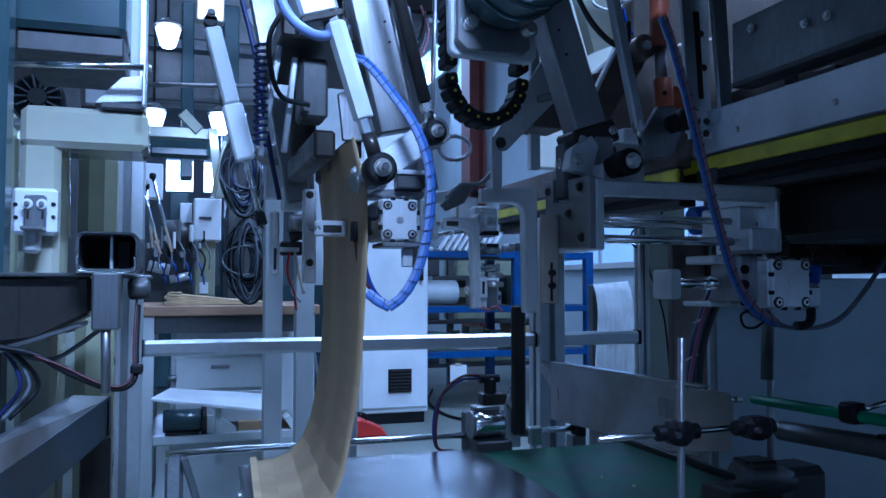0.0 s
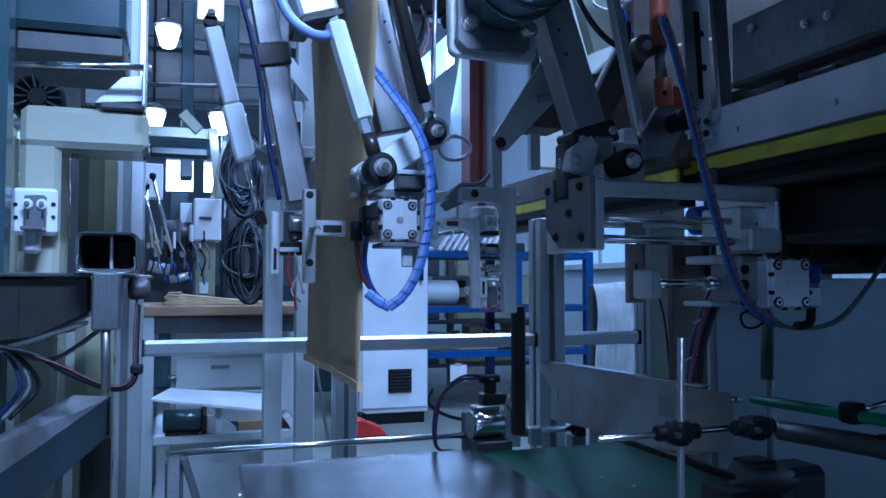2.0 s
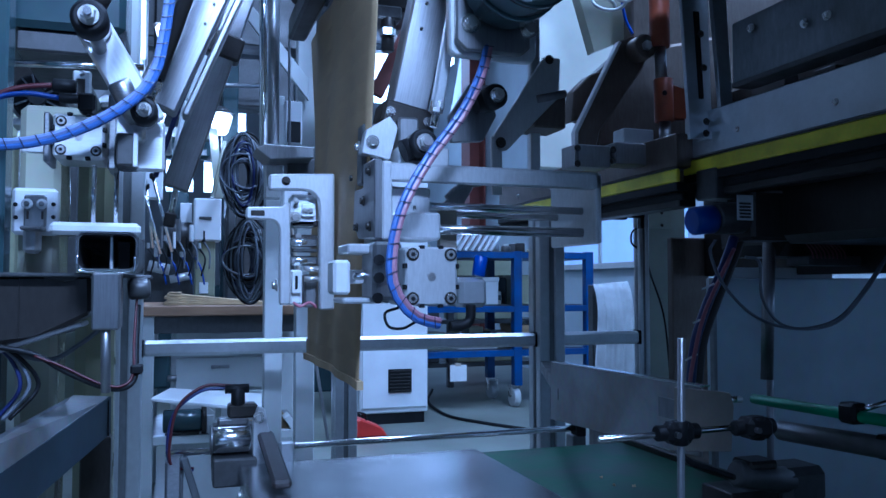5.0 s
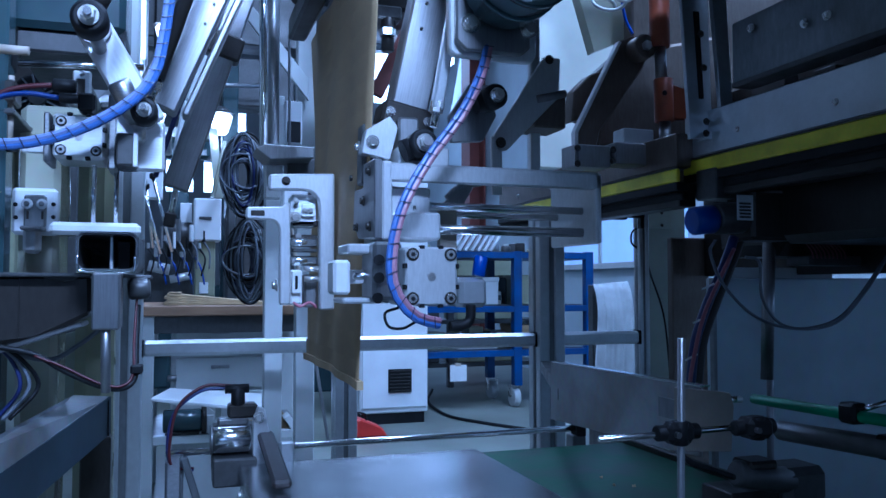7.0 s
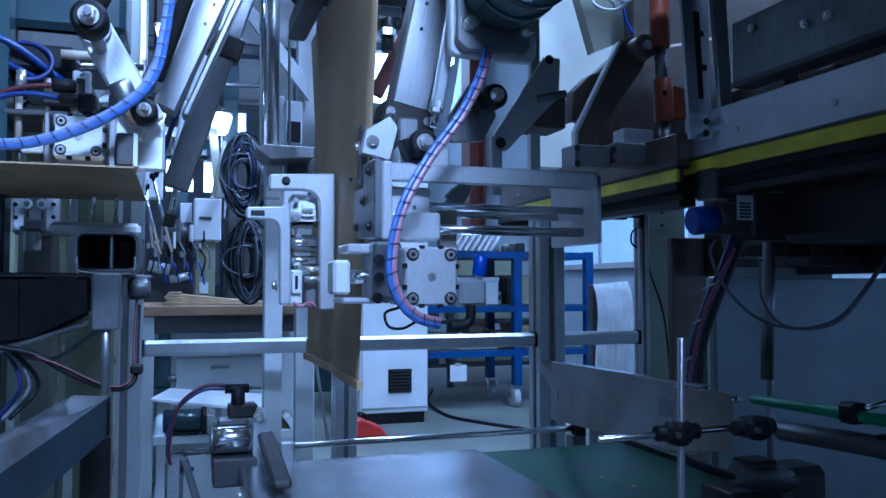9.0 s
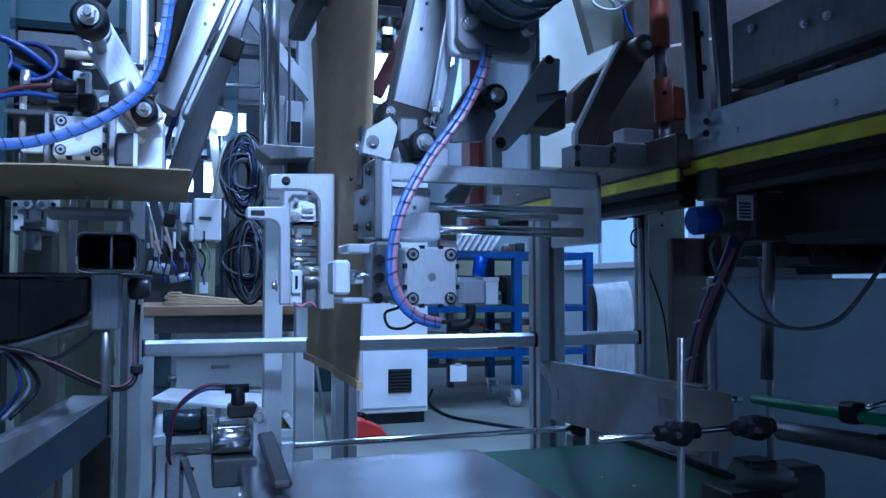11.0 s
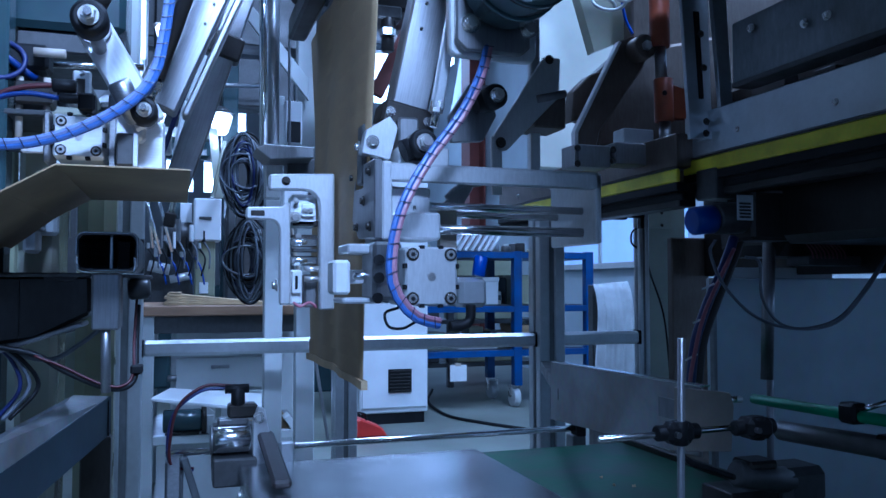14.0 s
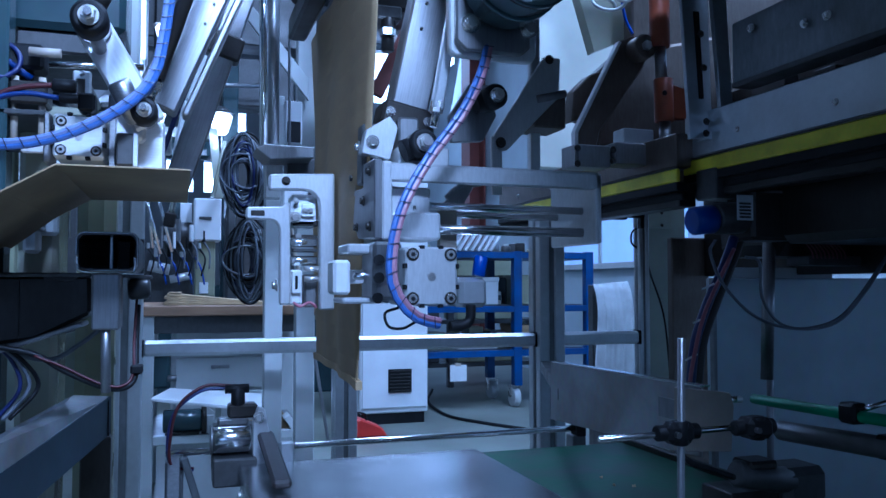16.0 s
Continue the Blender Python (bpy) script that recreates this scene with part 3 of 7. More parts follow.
part("wire_stick", Kit().cyl((0.451, 2.800, 0.763), (0.487, 2.700, 0.457), 0.006, 8), STEEL, up)

# bag lifter: jaws that raise the bag's mouth
LIFT = (0.296, 1.620, 1.250)
lf = thing("bag_lifter", LIFT, "dark steel lifting jaws that hold the bag mouth", "gripper")
part("jaw", Kit().span(off(LIFT, -0.055, -0.1, -0.005), off(LIFT, -0.012, 0.3, 0.05), 0.006), DARK, lf)
part("jaw", Kit().span(off(LIFT, 0.012, -0.1, -0.005), off(LIFT, 0.04, 0.3, 0.04), 0.006), DARK, lf)
part("cylinder", Kit().span(off(LIFT, -0.075, -0.06, 0.08), off(LIFT, -0.02, 0.02, 0.2), 0.006), GREYDARK, lf)
part("cylinder", Kit().cyl(off(LIFT, -0.04, 0.15, 0.04), off(LIFT, -0.04, 0.15, 0.22), 0.03, 16, bev=0.004), DARK, lf)
part("cheek_plate", Kit().prism([off(LIFT, 0.0, -0.11, 0.03), off(LIFT, 0.045, -0.11, 0.03), off(LIFT, 0.055, -0.11, 0.1), off(LIFT, 0.02, -0.11, 0.135), off(LIFT, -0.01, -0.11, 0.12)], (0, 0.012, 0)), STEEL, lf)
part("cross_head", Kit().span(off(LIFT, -0.12, -0.12, 0.22), off(LIFT, 0.1, 0.26, 0.27), 0.005), DARK, lf)
part("solenoid", Kit().span(off(LIFT, -0.105, -0.1, 0.26), off(LIFT, -0.06, -0.04, 0.36), 0.005), STEEL, lf)
part("guide_rod", Kit().cyl(off(LIFT, -0.02, 0.1, 0.27), off(LIFT, -0.02, 0.1, 0.8), 0.012, 12), CHROME, lf)
part("guide_rod", Kit().cyl(off(LIFT, 0.05, 0.1, 0.27), off(LIFT, 0.05, 0.1, 0.8), 0.012, 12), CHROME, lf)
part("side_tube", Kit().bar(off(LIFT, -0.15, -0.05, 0.0), off(LIFT, -0.115, -0.05, 0.22), 0.012, 0.012), ALU, lf)
part("side_tube", Kit().bar(off(LIFT, -0.105, -0.05, 0.01), off(LIFT, -0.085, -0.05, 0.2), 0.012, 0.012), ALU, lf)
coil = [off(LIFT, -0.152 + 0.012 * math.cos(i * 1.05), -0.06 + 0.012 * math.sin(i * 1.05), 0.02 + i * 0.0022) for i in range(90)]
part("coiled_hose", Kit().tube(coil, 0.0035, 6, 1), NAVY, lf, "coiled blue air hose")
part("wiring", Kit().tube([off(LIFT, -0.1, -0.08, 0.3), off(LIFT, -0.14, -0.09, 0.22), off(LIFT, -0.12, -0.08, 0.12), off(LIFT, -0.06, -0.08, 0.1)], 0.005), BLACK, lf)
part("wiring", Kit().tube([off(LIFT, -0.02, -0.1, 0.36), off(LIFT, -0.03, -0.12, 0.3), off(LIFT, 0.0, -0.12, 0.24), off(LIFT, 0.03, -0.11, 0.3)], 0.004), GREYHOSE, lf)

# cable chain that follows the lifter
CH = (0.552, 1.420, 1.390)
cc = thing("cable_chain", CH, "black plastic cable chain hanging in a loop", "cable chain")
for i in range(21):
    if i < 5:
        x, z, a = -0.073, 0.13 - i * 0.024, 90
    elif i > 15:
        x, z, a = 0.073, 0.13 - (20 - i) * 0.024, 90
    else:
        f = (i - 4.5) / 11 * math.pi
        x, z, a = -0.073 * math.cos(f), 0.01 - 0.085 * math.sin(f), 90 - math.degrees(f)
    k = Kit().box(off(CH, x, 0, z), (0.0235, 0.05, 0.026), 0.004, (0, a, 0))
    l = part("link", k, BLACK, cc)
    part("pin", Kit().cyl(off(CH, x, -0.027, z), off(CH, x, -0.024, z), 0.0028, 8), YELLOW, l)

# the hanging paper bag, in strips
BAGX, BAGN, BAGSEG = 0.312, 16, 0.05
bag = thing("paper_bag", (BAGX, 1.7, 0.83), "brown kraft paper sack hanging by its mouth", "sack")
STRIPS = []
for i in range(BAGN):
    u = i / (BAGN - 1)
    y1 = 2.0 if i < BAGN - 1 else 2.02
    bm = bmesh.new()
    nx, nz = 18, 3
    grid = []
    for s in (-1, 1):
        for b in range(nz + 1):
            row = []
            for a in range(nx + 1):
                fa = a / nx
                w = i * BAGSEG + b / nz * BAGSEG
                y0 = 1.275 + 0.135 * min(1, w / (BAGN * BAGSEG) * 1.5) + 0.14 * max(0, 1 - w / 0.12)
                fold = 0.008 * math.exp(-((fa - 0.2 + 0.25 * w) / 0.06) ** 2) * max(0, 1 - w * 2.2)
                wave = 0.004 * math.sin(fa * 7 + w * 5) + 0.003 * math.sin(fa * 17 - w * 9)
                crease = 0.012 * abs((fa * 1.7 + 0.6 * w) % 1 - 0.5) + 0.009 * abs((fa * 3.1 - 1.4 * w + 0.3) % 1 - 0.5) - 0.005
                thick = 0.007 * math.sin(math.pi * min(1, max(0, fa))) ** 0.5 * (1 if i < BAGN - 1 else 0.4) + 0.0008
                row.append(bm.verts.new((s * thick + wave - fold + crease * max(0, 1 - (w / 0.79) ** 4), y0 - 1.7 + (y1 - y0) * fa, -b / nz * BAGSEG * 1.006)))
            grid.append(row)
    for g in (grid[: nz + 1], grid[nz + 1 :]):
        for A, B in zip(g, g[1:]):
            for a in range(nx):
                bm.faces.new((A[a], A[a + 1], B[a + 1], B[a])).smooth = True
    for b in range(nz):
        for a in (0, nx):
            bm.faces.new((grid[b][a], grid[b + 1][a], grid[nz + 2 + b][a], grid[nz + 1 + b][a]))
    me = bpy.data.meshes.new("panel")
    bmesh.ops.recalc_face_normals(bm, faces=bm.faces)
    bm.to_mesh(me)
    bm.free()
    me.materials.append(KRAFT)
    st = new("panel" if i < BAGN - 1 else "hem", me)
    st.parent = bag
    STRIPS.append(st)
hem = Kit()
rings = []
for a in range(25):
    y = 1.395 + 0.64 * a / 24
    fa, w = (y - 1.41) / 0.61, BAGN * BAGSEG
    x = 0.004 * math.sin(fa * 7 + w * 5) + 0.003 * math.sin(fa * 17 - w * 9)
    rings.append([hem.bm.verts.new((BAGX + x + sx * 0.0058, y, 0.83 - BAGSEG * h)) for sx, h in ((-1, 1.03), (1, 1.03), (1, 0.72), (-1, 0.72))])
for A, B in zip(rings, rings[1:]):
    for a in range(4):
        hem.bm.faces.new((A[a], A[(a + 1) % 4], B[(a + 1) % 4], B[a]))
hem.bm.faces.new(rings[0][::-1])
hem.bm.faces.new(rings[-1])
ORIGIN[STRIPS[-1]] = Vector((BAGX, 1.7, 0.83))
part("hem_tape", hem, KRAFTSEAM, STRIPS[-1], "stitched paper tape along the sack's bottom")

# the flat sack that is fed to the pick-up jaws
FLAT = (0.012, 1.4, 1.156)
fb = thing("flat_sack", FLAT, "empty brown kraft sack fed flat to the jaws", "sack")
part("front_panel", Kit().span((-0.155, 1.13, 1.155), (0.012, 1.57, 1.1575), 0.0005), KRAFT, fb)
tail = part("tail_panel", Kit().span((-0.225, 1.13, 1.155), (-0.155, 1.57, 1.1575), 0.0005), KRAFT, fb)
tail_end = part("tail_end", Kit().span((-0.39, 1.13, 1.155), (-0.225, 1.57, 1.1575), 0.0005), KRAFT, tail)
for ob, x in ((tail, 0.167), (tail_end, 0.237)):
    for v in ob.data.vertices:
        v.co += Vector((x, 0, 0))
sm = thing("suction_carrier", (-0.28, 1.75, 1.3), "dark suction carrier with brass cups and blue hoses", "gripper")
part("beam", Kit().span((-0.5, 1.55, 1.36), (-0.2, 1.62, 1.39), 0.003), DARK, sm)
part("plate", Kit().span((-0.32, 1.5, 1.29), (-0.17, 1.8, 1.3), 0.002), GREYDARK, sm)
for i in range(4):
    x = -0.31 + i * 0.043
    part("stem", Kit().cyl((x, 1.52, 1.235), (x, 1.52, 1.36), 0.006, 10), TAN, sm, "brass cup stem")
    part("cup", Kit().cyl((x, 1.52, 1.23), (x, 1.52, 1.245), 0.016, 14, 0.008), BLACK, sm)
part("hose", Kit().tube([(-0.2, 1.53, 1.36), (-0.3, 1.5, 1.42), (-0.42, 1.52, 1.42), (-0.6, 1.55, 1.38)], 0.006), DEEPBLUE, sm)
part("hose", Kit().tube([(-0.24, 1.53, 1.36), (-0.33, 1.5, 1.39), (-0.45, 1.5, 1.36), (-0.6, 1.55, 1.34)], 0.006), DEEPBLUE, sm)
part("manifold", Kit().span((-0.52, 1.52, 1.375), (-0.18, 1.58, 1.42), 0.006), BLACK, sm)
for i in range(2):
    cx = -0.26 - 0.07 * i
    part("hose_loop", Kit().tube([(cx + 0.045 * math.cos(a), 1.5 + 0.004 * k, 1.385 + 0.035 * math.sin(a)) for k, a in enumerate([-1.6 + 0.55 * q for q in range(9)])], 0.0045), NAVY, sm)
    part("fitting", Kit().cyl((cx, 1.495, 1.33), (cx, 1.495, 1.365), 0.008, 10), BOLT, sm)
part("brass_nipple", Kit().cyl((-0.2, 1.5, 1.4), (-0.15, 1.5, 1.4), 0.008, 10), TAN, sm)
part("lug", Kit().span((-0.23, 1.5, 1.31), (-0.17, 1.56, 1.35), 0.004), DARK, sm)

# pusher carriage on the slide rod, drawn at its resting end
PC = (0.087, 1.420, 0.737)
pc = thing("pusher_carriage", PC, "steel pusher carriage with a chrome roller on the rod", "carriage")
part("roller", Kit().cyl(off(PC, -0.03, 0, 0), off(PC, 0.033, 0, 0), 0.0225, 24, bev=0.003), CHROME, pc)
part("roller_collar", Kit().cyl(off(PC, -0.034, 0, 0), off(PC, -0.03, 0, 0), 0.025, 24), STEEL, pc)
part("saddle", Kit().span(off(PC, -0.03, 0.015, -0.06), off(PC, 0.05, 0.06, 0.02), 0.004), GREYDARK, pc)
part("base", Kit().span(off(PC, -0.03, -0.03, -0.075), off(PC, 0.042, 0.03, -0.028), 0.003), GREYDARK, pc)
part("cheek", Kit().prism([off(PC, 0.036, -0.012, -0.045), off(PC, 0.036, -0.012, 0.03), off(PC, 0.044, -0.012, 0.055), off(PC, 0.056, -0.012, 0.05), off(PC, 0.066, -0.012, 0.0), off(PC, 0.066, -0.012, -0.045)], (0, 0.012, 0)), MILL, pc)
part("crank_pin", Kit().bolt(off(PC, 0.046, -0.012, 0.036), 0.007), BOLT, pc)
part("bracket", Kit().span(off(PC, -0.022, 0.0, 0.022), off(PC, 0.03, 0.03, 0.034), 0.003), STEEL, pc)
part("actuator", Kit().span(off(PC, -0.005, 0.0, 0.034), off(PC, 0.045, 0.035, 0.058), 0.004), DARK, pc)
part("valve", Kit().cyl(off(PC, 0.012, 0.01, 0.055), off(PC, 0.012, 0.01, 0.085), 0.012, 12, bev=0.003), BLACK, pc)
part("fitting", Kit().cyl(off(PC, -0.01, 0.01, 0.084), off(PC, 0.03, 0.01, 0.084), 0.008, 10), BLACK, pc)
part("pad", Kit().span(off(PC, 0.08, -0.03, -0.042), off(PC, 0.104, -0.01, -0.006), 0.003), ALU, pc)
part("shaft", Kit().cyl(off(PC, 0.03, 0, -0.02), off(PC, 0.085, -0.01, -0.02), 0.007, 10), STEEL, pc)
part("air_hose", Kit().tube([off(PC, -0.01, 0.01, 0.086), off(PC, -0.05, 0.01, 0.082), off(PC, -0.09, 0.01, 0.05), off(PC, -0.102, 0.01, 0.0), off(PC, -0.095, 0.01, -0.04), off(PC, -0.06, 0.02, -0.052)], 0.003), NAVY, pc)
part("air_hose", Kit().tube([off(PC, 0.0, 0.01, 0.09), off(PC, -0.045, 0.01, 0.09), off(PC, -0.085, 0.005, 0.06), off(PC, -0.098, 0.005, 0.005), off(PC, -0.095, 0.005, -0.04), off(PC, -0.06, 0.02, -0.05)], 0.0026), DARKRED, pc)
PIV = off(PC, 0.058, -0.022, 0.0)
blade = part("blade", Kit().span(off(PIV, -0.014, -0.005, -0.02), off(PIV, 0.014, 0.009, 0.225), 0.011), BLADE, pc, "dark brown steel pusher blade")
enlarge_from_camera(pc)
PC, PIV = scaled_from_camera(PC), scaled_from_camera(PIV)
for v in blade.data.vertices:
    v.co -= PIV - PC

# ---- sewing station: clamp belts, beams, motor, guides ----
def belt_unit(y0, y1, x, z0, z1, zt, n_bolts, beam):
    t = thing("clamp_belt", (x, (y0 + y1) / 2, z0), "bag clamp belt with a yellow painted guard strip", "conveyor", "clamp belts")
    part("guard_strip", Kit().span((x - 0.012, y0, z0), (x, y1, z1), 0.003), YELLOW, t)
    part("strip_edge", Kit().span((x - 0.013, y0 - 0.001, z1), (x + 0.02, y1, z1 + 0.004), 0.001), GREYDARK, t)
    part("beam", Kit().span((x - 0.006, y0 + 0.01, z1 + 0.006), (x + 0.06, y1, zt), 0.003), beam, t)
    part("belt", Kit().span((x - 0.012, y0, z0 - 0.022), (x + 0.02, y1, z0 - 0.0005), 0.002), BLACK, t)
    part("belt", Kit().span((x + 0.004, y0, z0 - 0.044), (x + 0.024, y1, z0 - 0.026), 0.003), BLACK, t)
    part("belt_bed", Kit().span((x + 0.008, y0 + 0.02, z0 - 0.06), (x + 0.06, y1, z0), 0.003), DARK, t)
    part("pulley", Kit().cyl((x + 0.03, y1, z0 - 0.05), (x + 0.03, y1, z0 + 0.005), 0.032, 20), DARK, t)
    for i in range(n_bolts):
        part("bolt", Kit().bolt((x - 0.006, y0 + (y1 - y0) * (i + 0.7) / (n_bolts + 0.4), (z1 + zt) / 2 - 0.01), 0.005, (-1, 0, 0)), BOLT, t)
    return t


za, zbt = (1.250, 1.758, 1.283)[2], (1.250, 1.757, 1.319)[2]
belt_unit(0.75, (1.250, 1.757, 1.301)[1], 1.25, za, zbt, (1.250, 1.508, 1.435)[2], 3, ALU)
zc, zd = (1.200, 2.128, 1.261)[2], (1.200, 2.128, 1.295)[2]
belt_unit((1.200, 1.713, 1.278)[1], (1.200, 2.904, 1.301)[1], 1.2, zc, zd, (1.200, 2.126, 1.388)[2], 4, BROWNSTEEL)

sh = thing("sewing_head_frame", (0.95, 0.9, 1.3), "dark steel frame of the sewing station above the belts", "machine")
zu = (1.250, 1.381, 1.480)[2]
part("side_plate", Kit().span((1.255, 0.5, zu), (1.275, (1.250, 1.580, 1.564)[1], 1.63), 0.004), SHEET, sh)
for p in ((1.250, 1.504, 1.595), (1.250, 1.338, 1.554), (1.250, 1.276, 1.551)):
    part("bolt", Kit().bolt(p, 0.007, (-1, 0, 0)), BOLT, sh)
part("lower_lip", Kit().span((1.24, 0.5, zu - 0.012), (1.3, (1.250, 1.565, 1.532)[1], zu), 0.002), GREYDARK, sh)
part("inner_rail", Kit().span((1.3, 0.5, zu - 0.09), (1.36, 1.7, zu - 0.03), 0.003), DARK, sh)
part("spacer", Kit().span((1.640, 1.979, 1.553), off((1.640, 1.835, 1.606), 0.05), 0.003), GREYDARK, sh)
part("spacer", Kit().span((1.640, 1.729, 1.548), off((1.640, 1.649, 1.586), 0.05), 0.003), DARK, sh)
# Unseen plates added to keep the lamps' light off the right side.
part("roof_plate", Kit().span((0.43, -1.5, 1.64), (3.4, 1.36, 1.66)), DARK, sh)
part("roof_plate", Kit().span((0.45, 1.62, 2.05), (3.4, 1.97, 2.07)), DARK, sh)
part("roof_plate", Kit().span((0.45, 1.34, 1.78), (3.4, 1.66, 1.8)), DARK, sh)
part("roof_plate", Kit().span((0.45, 1.34, 1.661), (3.4, 1.358, 1.779)), DARK, sh)
# Dark panel added so the space behind the hangers stays dark.
part("upper_housing", Kit().span((1.43, 2.3, 1.3), (3.2, 2.36, 2.05), 0.006), BROWNSTEEL, sh, "brown panel added to fill the dark space behind")
# Unseen posts added to carry the light-blocking plates.
part("roof_post", Kit().span((2.6, -1.4, 0), (2.7, -1.3, 1.64)), DARK, sh)
part("roof_post", Kit().span((2.6, 1.8, 0), (2.7, 1.9, 2.05)), DARK, sh)
part("roof_post", Kit().span((2.6, 1.25, 0), (2.7, 1.35, 1.64)), DARK, sh)
part("back_plate", Kit().span((1.7, 0.3, 1.03), (1.73, 2.3, 1.63)), DARK, sh)
part("head_body", Kit().span((1.38, 1.0, 1.1), (1.7, 1.58, 1.3), 0.02), DARK, sh)
part("lower_body", Kit().span(off((1.448, 1.660, 1.076), 0, 0), off((2.082, 1.660, 1.278), 0, 0.25), 0.03), DARK, sh)
part("head_cowl", Kit().cyl((1.686, 1.900, 1.108), off((1.686, 1.900, 1.108), 0.25), 0.06, 20), DARK, sh)
part("needle_rail", Kit().span((1.528, 1.640, 1.051), off((2.049, 1.640, 1.076), 0, 0.08), 0.003), GREYDARK, sh)
for i in range(9):
    p = (1.534, 1.630, 1.068)
    part("looper_wire", Kit().tube([off(p, i * 0.013, 0, 0), off(p, i * 0.013 - 0.006, 0, 0.02), off(p, i * 0.012 - 0.02, 0.02, 0.055)], 0.0016, 5, 3), HOSERED, sh)
# slotted hangers of the near belt
hg = thing("slotted_hanger", (1.200, 1.546, 1.349), "slotted steel hanger plate above the clamp belt", "bracket")
part("plate", Kit().prism([(1.169, 1.660, 1.763), (1.249, 1.660, 1.773), (1.258, 1.660, 1.370), (1.192, 1.660, 1.361)], (0, 0.012, 0)), ALU, hg)
part("slot", Kit().prism([(1.205, 1.657, 1.681), (1.221, 1.657, 1.682), (1.231, 1.657, 1.463), (1.218, 1.657, 1.462)], (0, 0.003, 0), 0), BLACK, hg)
part("angle", Kit().prism([(1.228, 1.620, 1.755), (1.271, 1.620, 1.761), (1.289, 1.620, 1.438), (1.311, 1.620, 1.372), (1.257, 1.620, 1.366)], (0, 0.014, 0)), ALU, hg)
for p in ((1.215, 1.645, 1.621), (1.223, 1.645, 1.537), (1.228, 1.645, 1.403), (1.227, 1.645, 1.374)):
    part("bolt", Kit().bolt(p, 0.006), DARK, hg)
part("foot", Kit().span((1.235, 1.645, 1.360), off((1.348, 1.645, 1.381), 0, 0.05), 0.002), ALU, hg)
# orange lifting cylinder
oc = thing("lift_cylinder", (1.235, 1.850, 1.444), "orange-brown painted lifting cylinder with steel piston rod", "air cylinder")
part("barrel", Kit().cyl((1.235, 1.850, 1.648), (1.232, 1.850, 1.968), 0.028, 20, bev=0.002), ORANGE, oc)
part("piston_rod", Kit().cyl((1.240, 1.850, 1.545), (1.235, 1.850, 1.654), 0.016, 14), STEEL, oc)
part("clevis", Kit().cyl((1.246, 1.850, 1.443), (1.244, 1.850, 1.561), 0.026, 18, bev=0.002), ORANGE, oc)
part("clevis_ear", Kit().prism([(1.272, 1.860, 1.557), (1.341, 1.860, 1.540), (1.370, 1.860, 1.487), (1.333, 1.860, 1.457), (1.271, 1.860, 1.453)], (0, 0.03, 0), 0.004), ORANGE, oc)
part("lower_rod", Kit().cyl((1.248, 1.850, 1.337), (1.248, 1.850, 1.447), 0.016, 12), STEEL, oc)
part("bore", Kit().cyl((1.228, 1.822, 1.515), off((1.228, 1.822, 1.515), 0, -0.004), 0.007, 12), BLACK, oc)
# rocker lever
rk = thing("rocker_lever", (1.038, 1.900, 1.334), "dark steel rocker lever with a round hub", "lever")
part("arm", Kit().prism([(1.142, 1.900, 1.672), (1.185, 1.900, 1.692), (1.235, 1.900, 1.662), (1.216, 1.900, 1.606), (1.077, 1.900, 1.418), (1.055, 1.900, 1.324), (1.001, 1.900, 1.322), (1.005, 1.900, 1.413)], (0, 0.02, 0), 0.003), BROWNSTEEL, rk)
part("gear_housing", Kit().prism([(1.188, 2.12, 1.414), (1.203, 2.12, 1.53), (1.302, 2.12, 1.683), (1.41, 2.12, 1.746), (1.675, 2.12, 1.812), (1.668, 2.12, 1.489)], (0, 0.12, 0), 0.01), BROWNSTEEL, rk, "brown oily housing behind the lever")
part("link_block", Kit().prism([(1.018, 1.95, 1.45), (1.026, 1.95, 1.537), (1.077, 1.95, 1.586), (1.158, 1.95, 1.615), (1.129, 1.95, 1.481)], (0, 0.05, 0), 0.004), BROWNSTEEL, rk)
part("hub", Kit().cyl(off((1.192, 1.900, 1.648), 0, -0.05), off((1.192, 1.900, 1.648), 0, 0.06), 0.034, 22, bev=0.003), BROWNSTEEL, rk)
part("hub_nut", Kit().cyl(off((1.192, 1.900, 1.648), 0, -0.06), off((1.192, 1.900, 1.648), 0, -0.05), 0.014, 6), BOLT, rk)
part("rear_arm", Kit().prism([(1.102, 2.100, 1.569), (1.256, 2.100, 1.708), (1.281, 2.100, 1.665), (1.139, 2.100, 1.487), (1.096, 2.100, 1.501)], (0, 0.05, 0), 0.003), DARK, rk)
part("foot_block", Kit().span((0.990, 1.880, 1.315), off((1.099, 1.880, 1.375), 0, 0.08), 0.003), STEEL, rk)
part("foot_block", Kit().span((1.101, 1.860, 1.324), off((1.237, 1.860, 1.383), 0, 0.08), 0.003), STEEL, rk)
part("foot_block", Kit().span((1.139, 1.880, 1.378), off((1.233, 1.880, 1.427), 0, 0.06), 0.003), ALU, rk)
for p in ((0.992, 1.870, 1.362), (0.992, 1.870, 1.320), (1.087, 1.850, 1.359), (1.086, 1.850, 1.329)):
    part("bolt", Kit().bolt(p, 0.006), DARK, rk)

part("edge_strip", Kit().prism([(0.990, 1.880, 1.318), (0.991, 1.880, 1.409), (1.127, 1.880, 1.665), (1.135, 1.880, 1.662), (1.001, 1.880, 1.406), (1.000, 1.880, 1.319)], (0, 0.022, 0), 0.001), MILL, rk)
